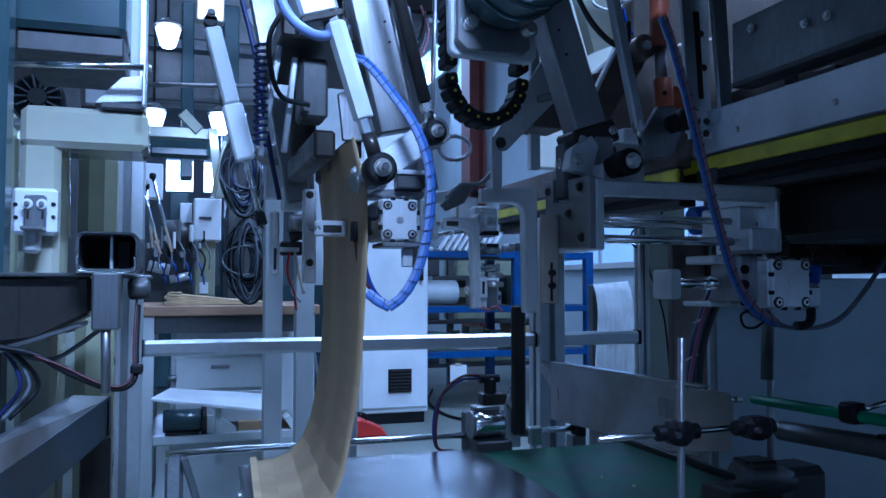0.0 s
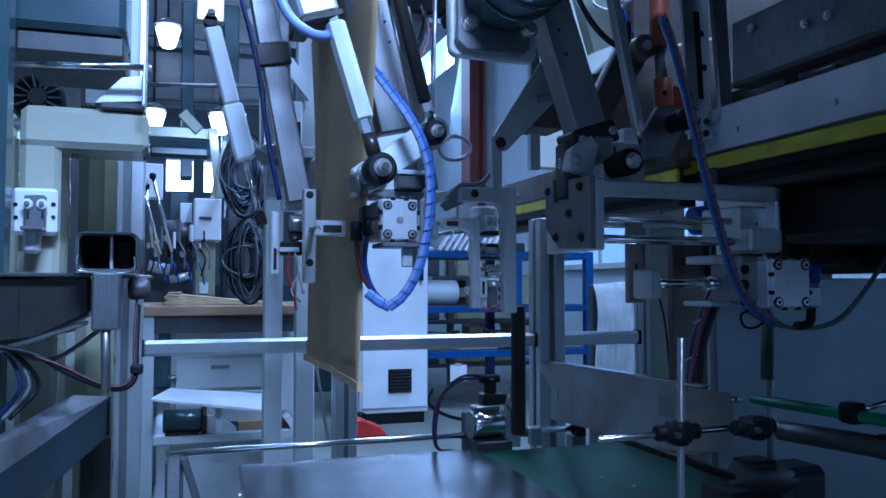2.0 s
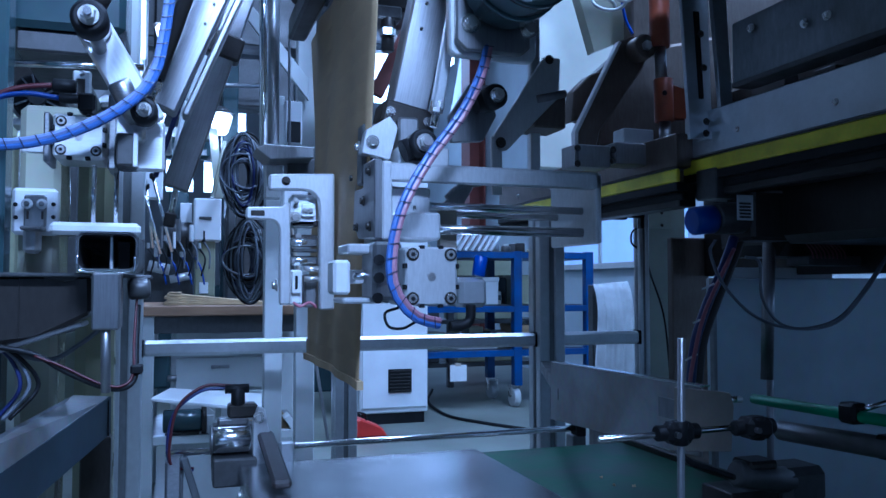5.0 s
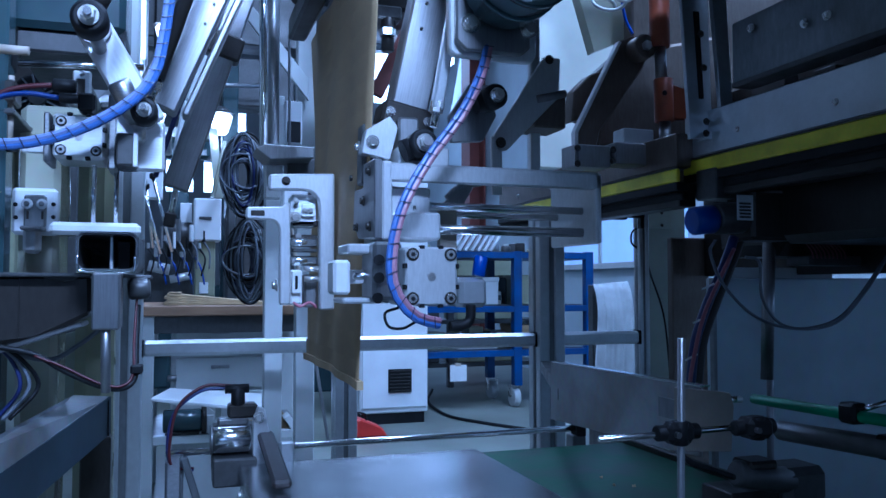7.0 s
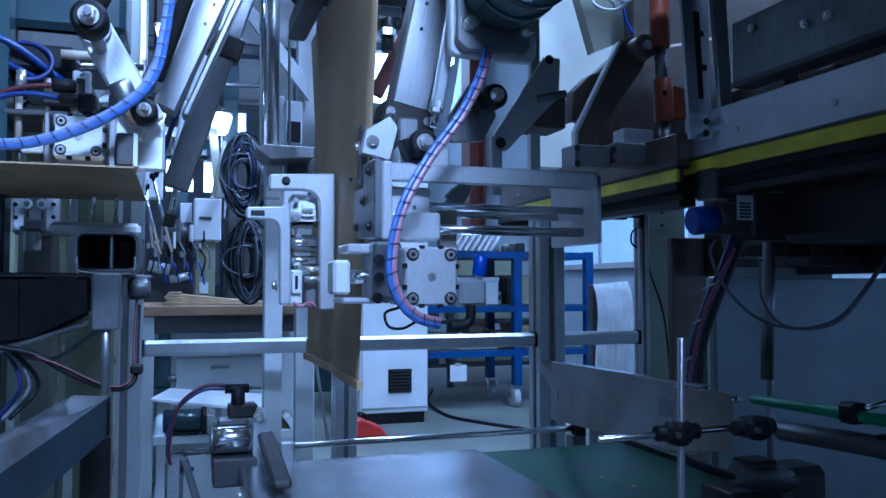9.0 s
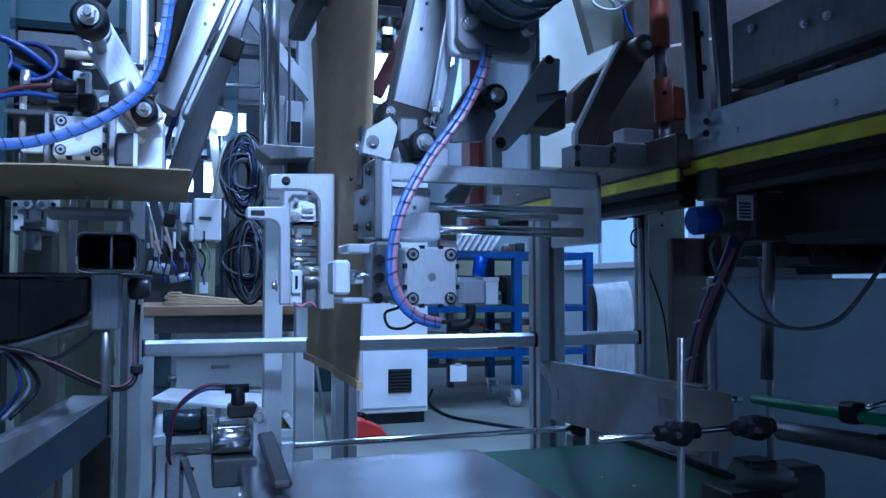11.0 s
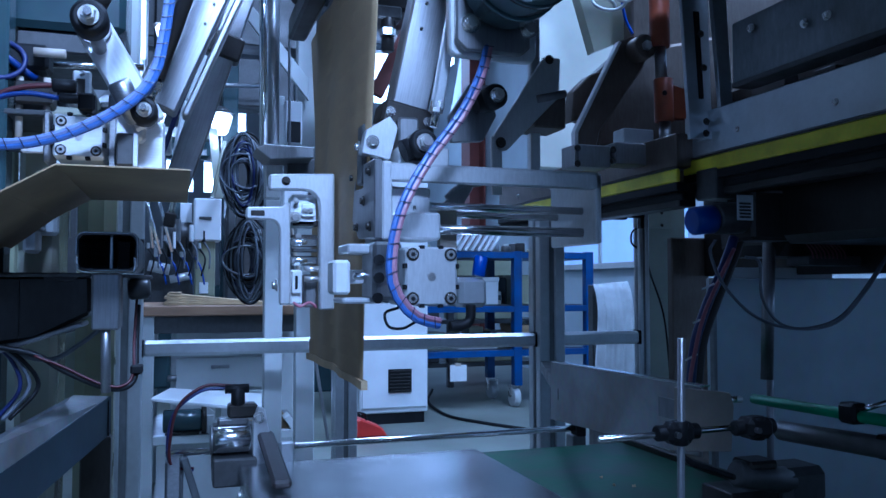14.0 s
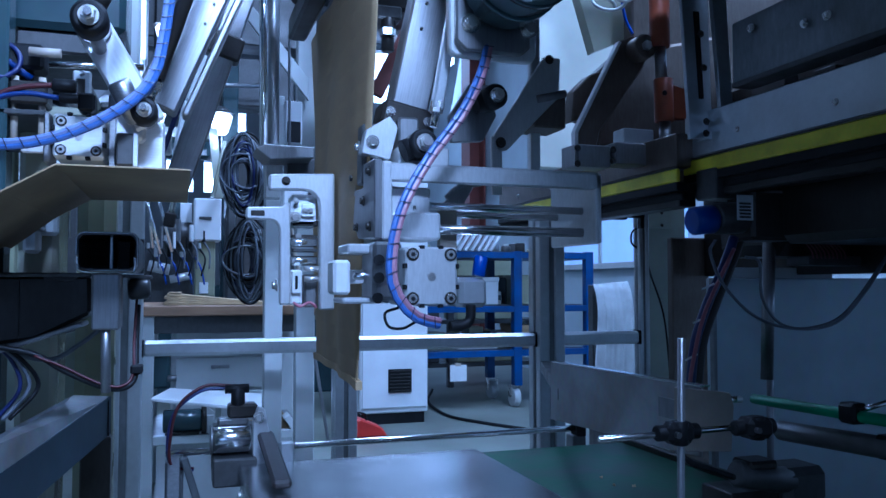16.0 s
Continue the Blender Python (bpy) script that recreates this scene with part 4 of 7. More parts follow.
# beige hood, cabinets and cloth behind
hd = thing("machine_hood", (1.475, 2.700, 1.442), "cream painted sheet hood of the next machine", "hood")
part("hood_panel", Kit().span(((1.287, 2.750, 1.657)[0], 2.75, (1.285, 2.750, 1.449)[2]), (1.66, 2.8, 2.3), 0.004), CREAM, hd)
part("side_panel", Kit().prism([(1.253, 2.400, 2.088), (1.341, 2.400, 1.800), (1.527, 2.400, 1.881), (1.530, 2.400, 2.124)], (0, 0.05, 0)), BEIGE, hd)
wl = [((1.307, 2.300, 1.916)[0] + 0.06 * math.cos(a) * (1 - 0.03 * i), 2.3 - 0.01 * i, (1.307, 2.300, 1.916)[2] + 0.03 * math.sin(a)) for i, a in enumerate([0.7 * j for j in range(20)])]
part("cable_coil", Kit().tube(wl, 0.006), NYLON, hd, "coil of white cable")
part("blue_cable", Kit().tube([(1.385, 2.300, 1.990), (1.401, 2.300, 1.896), (1.430, 2.300, 1.841)], 0.005), BLUEPLASTIC, hd)
jb = thing("junction_cabinet", (1.655, 2.500, 0.623), "grey-green painted junction cabinet with cable", "cabinet")
part("body", Kit().span(((1.571, 2.500, 1.010)[0], 2.5, 0), ((1.769, 2.500, 1.010)[0], 2.53, (1.665, 2.500, 1.295)[2]), 0.005), SAGE, jb)
part("head_plate", Kit().span(off((1.583, 2.500, 1.206), 0, -0.012), (1.703, 2.500, 1.287), 0.003), SAGE, jb)
for u in (0, 1):
    for w in (0, 1):
        part("screw", Kit().bolt(off((1.590, 2.488, 1.217), u * 0.07, 0, w * 0.045), 0.004), DARK, jb)
part("dark_column", Kit().span(((1.572, 2.300, 1.010)[0], 2.3, 0), ((1.720, 2.300, 1.010)[0], 2.33, (1.530, 2.300, 1.161)[2]), 0.004), BROWNSTEEL, jb)
part("cable", Kit().tube([(1.525, 2.400, 1.206), (1.484, 2.400, 1.185), (1.479, 2.400, 1.146), (1.510, 2.400, 1.127), (1.528, 2.400, 1.151), (1.562, 2.420, 1.049), (1.638, 2.450, 0.890), (1.664, 2.450, 0.649)], 0.0035), BLACK, jb)
sn = thing("light_sensor", (1.401, 2.300, 1.229), "small black light sensor on a stalk", "sensor")
part("body", Kit().span((1.346, 2.300, 1.217), off((1.406, 2.300, 1.244), 0, 0.03), 0.004), BLACK, sn)
part("stalk", Kit().span((1.412, 2.310, 1.225), off((1.477, 2.310, 1.240), 0, 0.02), 0.002), BLACK, sn)
part("plug", Kit().span((1.459, 2.310, 1.190), off((1.475, 2.310, 1.244), 0, 0.02), 0.002), BLACK, sn)
mt = thing("belt_motor", (1.270, 1.600, 1.143), "dark gear motor with a blue fan cap and white plate", "motor")
part("fan_cap", Kit().cyl((1.149, 1.600, 1.151), (1.212, 1.600, 1.158), 0.034, 22, bev=0.006), BLUEPLASTIC, mt, "blue plastic fan cap")
part("stator", Kit().cyl((1.212, 1.600, 1.158), (1.337, 1.600, 1.167), 0.038, 22, bev=0.003), GREYDARK, mt)
part("gearbox", Kit().span((1.292, 1.560, 1.108), off((1.425, 1.560, 1.229), 0, 0.1), 0.008), DARK, mt)
part("name_plate", Kit().span((1.244, 1.555, 1.153), off((1.290, 1.555, 1.213), 0, 0.003), 0.001), PAPER, mt)
for i in range(5):
    part("print_line", Kit().span(off((1.249, 1.553, 1.158), 0, 0, 0.008 * i), off((1.281, 1.553, 1.163), 0, 0.001, 0.008 * i), 0), GREYDARK, mt)
part("bracket", Kit().span((1.235, 1.620, 1.212), off((1.373, 1.620, 1.288), 0, 0.08), 0.003), GREYDARK, mt)
wh = thing("wiring_harness", (1.185, 1.620, 0.926), "bundled dark blue and red hoses with cable ties", "hose")
part("hose", Kit().tube([(1.285, 1.620, 1.117), (1.255, 1.620, 1.048), (1.204, 1.620, 0.953), (1.168, 1.620, 0.859), (1.153, 1.620, 0.753)], 0.012), NAVY, wh)
part("hose", Kit().tube([(1.318, 1.640, 1.112), (1.290, 1.640, 1.049), (1.242, 1.640, 0.952), (1.203, 1.640, 0.857), (1.186, 1.640, 0.735)], 0.012), DARK, wh)
part("hose", Kit().tube([(1.269, 1.600, 1.088), (1.229, 1.600, 1.020), (1.179, 1.600, 0.927), (1.148, 1.600, 0.821), (1.136, 1.600, 0.756)], 0.005), HOSERED, wh)
for p in ((1.197, 1.600, 0.999), (1.170, 1.600, 0.919), (1.146, 1.600, 0.832)):
    part("cable_tie", Kit().cyl(off(p, -0.02, 0, -0.008), off(p, 0.02, 0.01, 0.004), 0.0025, 6), NYLON, wh)
gs = thing("side_sheet", (1.644, 1.850, 0.404), "dull blue-grey sheet-metal side panel", "panel")
part("sheet", Kit().span(((1.385, 1.850, 0.853)[0], 1.85, 0.0), (3.2, 1.87, (1.388, 1.850, 1.020)[2]), 0.004), SIDE, gs)
part("fold", Kit().span(((1.385, 1.850, 0.853)[0] - 0.004, 1.83, 0.0), ((1.392, 1.850, 0.853)[0], 1.85, (1.388, 1.850, 1.020)[2]), 0.002), SHEET, gs)
# White strip painted in for light coming through the gap above the sheet.
part("white_strip", Kit().span(((1.445, 1.860, 1.024)[0], 1.872, 0.9), ((1.832, 1.860, 1.025)[0], 1.88, (1.618, 1.870, 1.050)[2]), 0.002), PAPER, gs)
gh = thing("grey_hose", (1.342, 1.500, 0.902), "thin grey hose hanging in a slack curve", "hose")
part("hose", Kit().tube([(1.139, 1.500, 1.101), (1.126, 1.500, 1.069), (1.165, 1.500, 0.994), (1.248, 1.500, 0.927), (1.358, 1.500, 0.899), (1.474, 1.500, 0.911), (1.561, 1.500, 0.980), (1.643, 1.500, 1.076)], 0.0036), GREYHOSE, gh)
part("hose", Kit().tube([(1.236, 1.520, 1.065), (1.275, 1.520, 1.052), (1.282, 1.520, 0.967), (1.336, 1.520, 0.908), (1.426, 1.520, 0.900), (1.529, 1.520, 0.939), (1.675, 1.520, 1.091)], 0.0036), GREYHOSE, gh)

# guide plate and adjustable rods beside the green belt
gp = thing("guide_plate", (0.860, 1.441, 0.730), "worn stainless guide plate beside the green belt", "plate")
part("plate", Kit().prism([(0.860, 1.768, 0.813), (0.860, 1.179, 0.823), (0.860, 1.182, 0.702), (0.860, 1.770, 0.675)], (0.006, 0, 0), 0.001), WORNSHEET, gp)
part("top_lip", Kit().prism([(0.860, 1.768, 0.813), (0.860, 1.179, 0.823), off((0.860, 1.179, 0.823), 0.02), off((0.860, 1.768, 0.813), 0.02)], (0, 0, 0.003), 0), PLATE, gp)
part("end_plate", Kit().prism([(0.793, 1.140, 0.829), (0.892, 1.140, 0.817), (0.899, 1.140, 0.794), (0.893, 1.140, 0.718), (0.791, 1.140, 0.725)], (0, 0.02, 0)), DULLTAN, gp)
part("label", Kit().span(off((0.855, 1.300, 0.760), 0, 0, -0.004), off((0.855, 1.239, 0.788), 0.003, 0, 0.004), 0), SHEET, gp)
part("stud", Kit().cyl((0.895, 1.150, 0.804), (0.921, 1.150, 0.803), 0.006, 10), BOLT, gp)
part("arm", Kit().bar((0.872, 1.72, 0.74), (1.125, 2.353, 0.74), 0.03, 0.03, up=(0, 0, 1)), GREYDARK, gp)
ar = thing("guide_rod_stand", (0.596, 0.881, 0.0), "chrome guide rods joined by black cross clamps", "stand")
part("upright", Kit().cyl((0.596, 0.881, 0.0), (0.615, 0.881, 0.932), 0.0048, 14, bev=0.001), STEEL, ar)
part("cross_rod", Kit().cyl((0.500, 0.892, 0.807), (0.744, 0.892, 0.812), 0.0042, 14, bev=0.001), CHROME, ar)
for x, d in ((0.6125, 0.028), (0.732, 0.036)):
    cl_ = part("clamp", Kit().box((x, 0.888, 0.8105), (0.04, d, 0.028), 0.007).cyl((x - 0.032, 0.89, 0.8105), (x + 0.032, 0.89, 0.8105), 0.0105, 14, bev=0.002).cyl((x, 0.884, 0.795), (x, 0.884, 0.826), 0.0115, 14, bev=0.002), BLACK, ar, "black plastic cross clamp")
    part("screw", Kit().cyl((x - 0.012, 0.888 - d / 2, 0.8105), (x - 0.012, 0.881 - d / 2, 0.8105), 0.0042, 6), GREYDARK, cl_)
part("foot", Kit().cyl((0.596, 0.881, 0.0), (0.596, 0.881, 0.012), 0.05, 18, bev=0.003), BLACK, ar)
ur = thing("upright_rod", (1.445, 1.700, 0.558), "tall steel upright rod with a sleeve", "rod")
part("rod", Kit().cyl(((1.442, 1.700, 0.717)[0], 1.7, 0.0), (1.458, 1.700, 1.128), 0.009, 14), STEEL, ur)
part("sleeve", Kit().cyl((1.443, 1.700, 0.757), (1.458, 1.700, 1.125), 0.016, 14), STEEL, ur)
for q, (u, w) in enumerate(((0.006, 0.004), (0.007, 0.005), (0.004, 0.005))):
    p = ((0.640, 1.139, 0.692), (0.659, 1.074, 0.692), (0.635, 1.089, 0.692))[q]
    sc = thing("paper_scrap", p, "tiny scrap of torn paper on the green belt", "scrap", "paper scraps")
    part("scrap", Kit().prism([off(p, 0, 0, 0.001), off(p, u * 0.7, -0.002, 0.001), off(p, u, w * 0.6, 0.003), off(p, u * 0.3, w, 0.002)], (0, 0, 0.001), 0), KRAFTSEAM, sc)
    enlarge_from_camera(sc)
gt = thing("green_tube", (0.930, 0.983, 0.811), "bright green plastic guide tube with black clips", "tube")
part("tube", Kit().cyl((0.930, 1.131, 0.807), (0.930, 0.799, 0.814), 0.0085, 18, bev=0.002), GREENTUBE, gt)
part("clip", Kit().span(off((0.915, 0.935, 0.814), 0, 0, -0.014), off((0.945, 0.903, 0.818), 0, 0, 0.012), 0.005), BLACK, gt)
part("rod", Kit().cyl((0.932, 0.900, 0.823), (0.984, 0.900, 0.832), 0.004, 10), CHROME, gt)
part("lower_tube", Kit().cyl((0.940, 1.078, 0.762), (0.940, 0.809, 0.776), 0.016, 18, bev=0.002), GREYDARK, gt)
part("clip", Kit().span((0.930, 0.883, 0.757), off((0.930, 0.834, 0.791), 0.03), 0.004), BLACK, gt)
part("post", Kit().cyl((0.945, 0.85, 0.5475), (0.945, 0.85, 0.84), 0.008, 10), DARK, gt)
bm2 = thing("conveyor_motor", (0.966, 1.100, 0.656), "dark blue painted conveyor motor under the guides", "motor")
part("body", Kit().cyl((0.865, 1.100, 0.693), (0.978, 1.100, 0.672), 0.022, 18, bev=0.004), GREYDARK, bm2)
part("gearbox", Kit().span((0.954, 1.080, 0.634), off((1.043, 1.080, 0.696), 0, 0.08), 0.012), GREYDARK, bm2)
part("terminal_box", Kit().span((0.882, 1.080, 0.698), off((0.938, 1.080, 0.713), 0, 0.05), 0.005), DARK, bm2)
part("stand", Kit().span((0.86, 1.1, 0.5475), (1.0, 1.18, 0.66)), DARK, bm2)
part("cable", Kit().tube([(0.849, 1.080, 0.692), (0.801, 1.080, 0.709), (0.770, 1.080, 0.720), (0.772, 1.120, 0.730)], 0.005), BLACK, bm2)

# load of the shelf cart and the cloth beyond
def box_thing(name, a, b, m, label, category, lid=None):
    t = thing(name, ((a[0] + b[0]) / 2, (a[1] + b[1]) / 2, min(a[2], b[2])), label, category)
    part("body", Kit().span(a, b, 0.006), m, t)
    z = max(a[2], b[2])
    part("lid", Kit().span((a[0] - 0.006, a[1] - 0.006, z - 0.03), (b[0] + 0.006, b[1] + 0.006, z + 0.006), 0.004), lid or m, t)
    return t


sp = thing("film_roll", (2.0, 6.25, 0.84), "pale roll of film lying on the cart", "roll")
part("roll", Kit().cyl((1.86, 6.2, 0.94), (2.16, 6.2, 0.94), 0.1, 24, bev=0.01), LIGHTGREY, sp)
part("core", Kit().cyl((1.84, 6.2, 0.94), (2.18, 6.2, 0.94), 0.03, 16), TAN, sp)
box_thing("parts_box", (2.3, 6.15, 0.838), (2.52, 6.5, 1.06), LIGHTGREY, "grey metal parts box on the cart", "box")
box_thing("parts_box", (2.68, 6.15, 0.838), (3.02, 6.55, 1.08), OLIVE, "olive metal parts box on the cart", "box")
box_thing("parts_box", (1.8, 6.2, 0.478), (2.1, 6.5, 0.6), OLIVE, "low olive parts box on the lower shelf", "box")
box_thing("carton", (2.15, 6.12, 0.478), (2.5, 6.5, 0.58), PAPER, "flat white carton on the lower shelf", "box")
box_thing("carton", (2.68, 6.12, 0.478), (3.0, 6.5, 0.66), KRAFT, "brown carton on the lower shelf", "box")
random.seed(11)
mats = (GREYDARK, OLIVE, LIGHTGREY, DARK, BLUEGREY, STEEL)
for z, top in ((0.478, 0.2), (0.838, 0.26), (1.278, 0.1)):
    x = 1.76
    while x < 3.0:
        w = 0.07 + 0.1 * random.random()
        hgt = top * (0.35 + 0.6 * random.random())
        y = 6.34 + 0.08 * random.random()
        st = thing("stored_part", (x + w / 2, y, z), "small machine part stored on the cart shelf", "machine part", "stored parts")
        if random.random() < 0.5:
            part("body", Kit().span((x, y, z), (x + w, y + 0.16, z + hgt), 0.006), random.choice(mats), st)
            part("flange", Kit().span((x + 0.01, y - 0.012, z + hgt * 0.3), (x + w - 0.01, y, z + hgt * 0.7), 0.003), random.choice(mats), st)
        else:
            part("body", Kit().cyl((x + w / 2, y + 0.06, z), (x + w / 2, y + 0.06, z + hgt), w / 2, 16, bev=0.006), random.choice(mats), st)
            part("cap", Kit().cyl((x + w / 2, y + 0.06, z + hgt), (x + w / 2, y + 0.06, z + hgt + 0.02), w / 3, 12), random.choice(mats), st)
        x += w + 0.03
for i in range(9):
    x = 1.98 + i * 0.055
    mfl = thing("metal_bracket", (x, 6.2, 1.275), "leaning flat aluminium bracket on the top shelf", "bracket", "leaning brackets")
    part("blade", Kit().bar((x, 6.1, 1.278), (x + 0.1, 6.12, 1.42), 0.022, 0.06), MILL, mfl)
    part("foot", Kit().box((x, 6.12, 1.283), (0.035, 0.08, 0.01)), STEEL, mfl)
nt = thing("paper_note", (1.92, 6.0, 0.44), "white paper note taped to the cart", "note")
part("sheet", Kit().span((2.045, 6.000, 0.237), off((2.183, 6.000, 0.366), 0, 0.003), 0), PAPER, nt)
part("tape", Kit().span((2.087, 5.997, 0.356), off((2.135, 5.997, 0.381), 0, 0.003), 0), TAN, nt)
cl = thing("white_sheet_cover", (2.118, 3.600, 0.554), "white cloth draped over a stand", "cloth")
bm = bmesh.new()
A, B = (1.995, 3.600, 0.474), (2.243, 3.600, 1.021)
g = []
for j in range(13):
    row = []
    for i in range(31):
        f, h = i / 30, j / 12
        w = 0.02 * math.sin(i * 0.9 + 0.5 * math.sin(i)) * (1 - 0.7 * h) + 0.006 * math.sin(i * 2.9 + j * 0.4)
        x = A[0] + (B[0] - A[0]) * (f * (1 - 0.16 * h) + 0.16 * h)
        row.append(bm.verts.new((x, 3.6 + w + 0.08 * h ** 6, A[2] + (B[2] - A[2]) * (h - 0.03 * (1 - f) * h * h))))
    g.append(row)
for r0, r1 in zip(g, g[1:]):
    for i in range(30):
        bm.faces.new((r0[i], r0[i + 1], r1[i + 1], r1[i])).smooth = True
ex = bmesh.ops.solidify(bm, geom=bm.faces[:], thickness=0.006)
kk = Kit()
kk.bm.free()
kk.bm = bm
part("drape", kk, CLOTH, cl)
part("stand", Kit().span((A[0] + 0.05, 3.7, 0), (B[0] - 0.03, 3.75, B[2] - 0.02)), GREYDARK, cl)
# Rack added to fill the space behind the cart with dark.
br_ = thing("back_rack", (2.4, 7.4, 0), "rack added as a dark backing behind the cart", "rack")
for x in (1.7, 2.5, 3.4):
    part("post", Kit().span((x, 7.4, 0), (x + 0.06, 7.46, 1.45)), GREYDARK, br_)
for z in (0.2, 0.62, 1.05):
    part("shelf", Kit().span((1.7, 7.38, z), (3.5, 7.9, z + 0.04)), GREYDARK, br_)
    part("bin", Kit().span((1.8, 7.42, z + 0.04), (2.42, 7.85, z + 0.3), 0.01), GREYDARK, br_)
    part("bin", Kit().span((2.6, 7.42, z + 0.04), (3.3, 7.85, z + 0.26), 0.01), OLIVE, br_)
rt = thing("red_tool_case", (1.199, 5.226, 0.000), "red plastic tool case on the floor", "case")
p = (1.186, 5.168, 0.000)
part("case", Kit().prism([off(p, -0.1, 0, 0), off(p, 0.14, 0, 0), off(p, 0.1, 0, 0.06), off(p, -0.04, 0, 0.12), off(p, -0.1, 0, 0.12)], (0, 0.16, 0), 0.01), RED, rt)
part("handle", Kit().tube([off(p, -0.06, 0.08, 0.12), off(p, -0.05, 0.08, 0.15), off(p, 0.0, 0.08, 0.14), off(p, 0.01, 0.08, 0.1)], 0.008), BLACK, rt)
fc = thing("floor_cable", (2.136, 6.222, 0.006), "black cable lying across the floor", "cable")
part("cable", Kit().tube([(2.287, 7.240, 0.012), (2.014, 6.485, 0.012), (1.945, 5.798, 0.012), (2.073, 5.413, 0.012), (2.271, 5.063, 0.012)], 0.012), BLACK, fc)

# ---- bag magazine: cream C-frame, trays and brackets ----
cf = thing("bag_magazine", (-0.5, 1.75, 0), "glossy cream painted C-shaped machine frame", "machine")
yb = 1.68
part("upright", Kit().span(((-0.293, 1.680, 1.220)[0], yb, 0.0), ((-0.221, 1.680, 1.223)[0], yb + 0.14, (-0.269, 1.680, 1.338)[2]), 0.012), BEIGE, cf)
part("top_beam", Kit().span(((-0.292, 1.670, 1.218)[0], yb - 0.01, (-0.266, 1.670, 1.265)[2]), ((-0.064, 1.670, 1.276)[0], yb + 0.15, (-0.169, 1.670, 1.345)[2]), 0.012), BEIGE, cf)
part("cap", Kit().span((-0.152, 1.660, 1.342), off((-0.071, 1.660, 1.359), 0, 0.15), 0.004), GREYDARK, cf)
part("wedge", Kit().prism([(-0.164, 1.660, 1.352), (-0.113, 1.660, 1.407), (-0.073, 1.660, 1.413), (-0.074, 1.660, 1.361)], (0, 0.12, 0)), MILL, cf)
part("rear_column", Kit().span(((-0.222, 1.950, 1.260)[0], 1.95, 0.0), ((-0.140, 1.950, 1.264)[0], 2.05, (-0.195, 1.950, 1.310)[2]), 0.03), OLIVE, cf)
part("rear_rod", Kit().cyl((-0.234, 1.900, 1.104), (-0.238, 1.900, 1.300), 0.007, 12), CHROME, cf)
part("side_box", Kit().span((-0.356, 1.750, 1.182), off((-0.307, 1.750, 1.296), 0, 0.2), 0.006), OLIVE, cf)
ub = thing("hopper_box", (-0.4, 1.62, 1.55), "blue-grey painted hopper box over the frame", "hopper")
part("shell", Kit().span(((-0.460, 1.620, 1.427)[0], 1.62, (-0.224, 1.620, 1.480)[2]), ((-0.105, 1.620, 1.492)[0], 1.95, 2.0), 0.012), BLUEGREY, ub)
part("underside", Kit().span(((-0.297, 1.620, 1.443)[0], 1.64, (-0.226, 1.640, 1.439)[2]), ((-0.108, 1.620, 1.461)[0], 1.93, (-0.224, 1.620, 1.480)[2]), 0.004), GREYDARK, ub)
part("hanger_column", Kit().span((-0.109, 1.800, 1.377), off((-0.088, 1.800, 1.759), 0, 0.04), 0.004), LIGHTGREY, ub)
part("edge_column", Kit().span(((-0.335, 1.500, 1.005)[0], 1.5, 0), ((-0.282, 1.500, 1.005)[0], 1.56, 2.0), 0.004), BLUEGREY, ub)
part("white_panel", Kit().span((-0.236, 2.200, 1.465), off((-0.136, 2.200, 1.603), 0, 0.02), 0.002), WHITE, ub)
cr = thing("cross_rod", (-0.192, 1.600, 1.405), "polished chrome cross rod with end bracket", "rod")
part("rod", Kit().cyl((-0.298, 1.600, 1.402), (-0.070, 1.600, 1.414), 0.0065, 14), CHROME, cr)
part("end_bracket", Kit().span((-0.073, 1.600, 1.341), off((-0.066, 1.600, 1.431), 0, 0.02), 0.002), MILL, cr)
part("bolt", Kit().bolt((-0.062, 1.600, 1.414), 0.005, (1, 0, 0)), BOLT, cr)
fn = thing("fan_motor", (-0.345, 2.200, 1.482), "round black fan motor with a finned grille", "motor")
c = (-0.345, 2.200, 1.472)
part("ring", Kit().cyl(c, off(c, 0, 0.08), 0.062, 26, bev=0.008), BLACK, fn)
part("hub", Kit().cyl(off(c, 0, -0.012), c, 0.022, 18), GREYDARK, fn)
for i in range(14):
    a = i * math.pi / 7
    part("fin", Kit().bar(off(c, 0.024 * math.cos(a), -0.006, 0.024 * math.sin(a)), off(c, 0.055 * math.cos(a), -0.006, 0.055 * math.sin(a)), 0.004, 0.008, 0), SHEET, fn)
part("terminal", Kit().span(off(c, 0.01, 0, 0.055), off(c, 0.05, 0.05, 0.09), 0.005), BLACK, fn)
part("base", Kit().span(off(c, -0.06, 0.0, -0.075), off(c, 0.09, 0.08, -0.055), 0.003), MILL, fn)
ap = thing("adjuster_plate", (-0.251, 1.600, 1.092), "white adjuster plate with two round screws in slots", "plate")
part("plate", Kit().span((-0.297, 1.640, 1.094), off((-0.220, 1.640, 1.181), 0, 0.04), 0.006), WHITE, ap)
part("slider", Kit().span((-0.273, 1.620, 1.106), off((-0.237, 1.620, 1.166), 0, 0.02), 0.003), SHEET, ap)
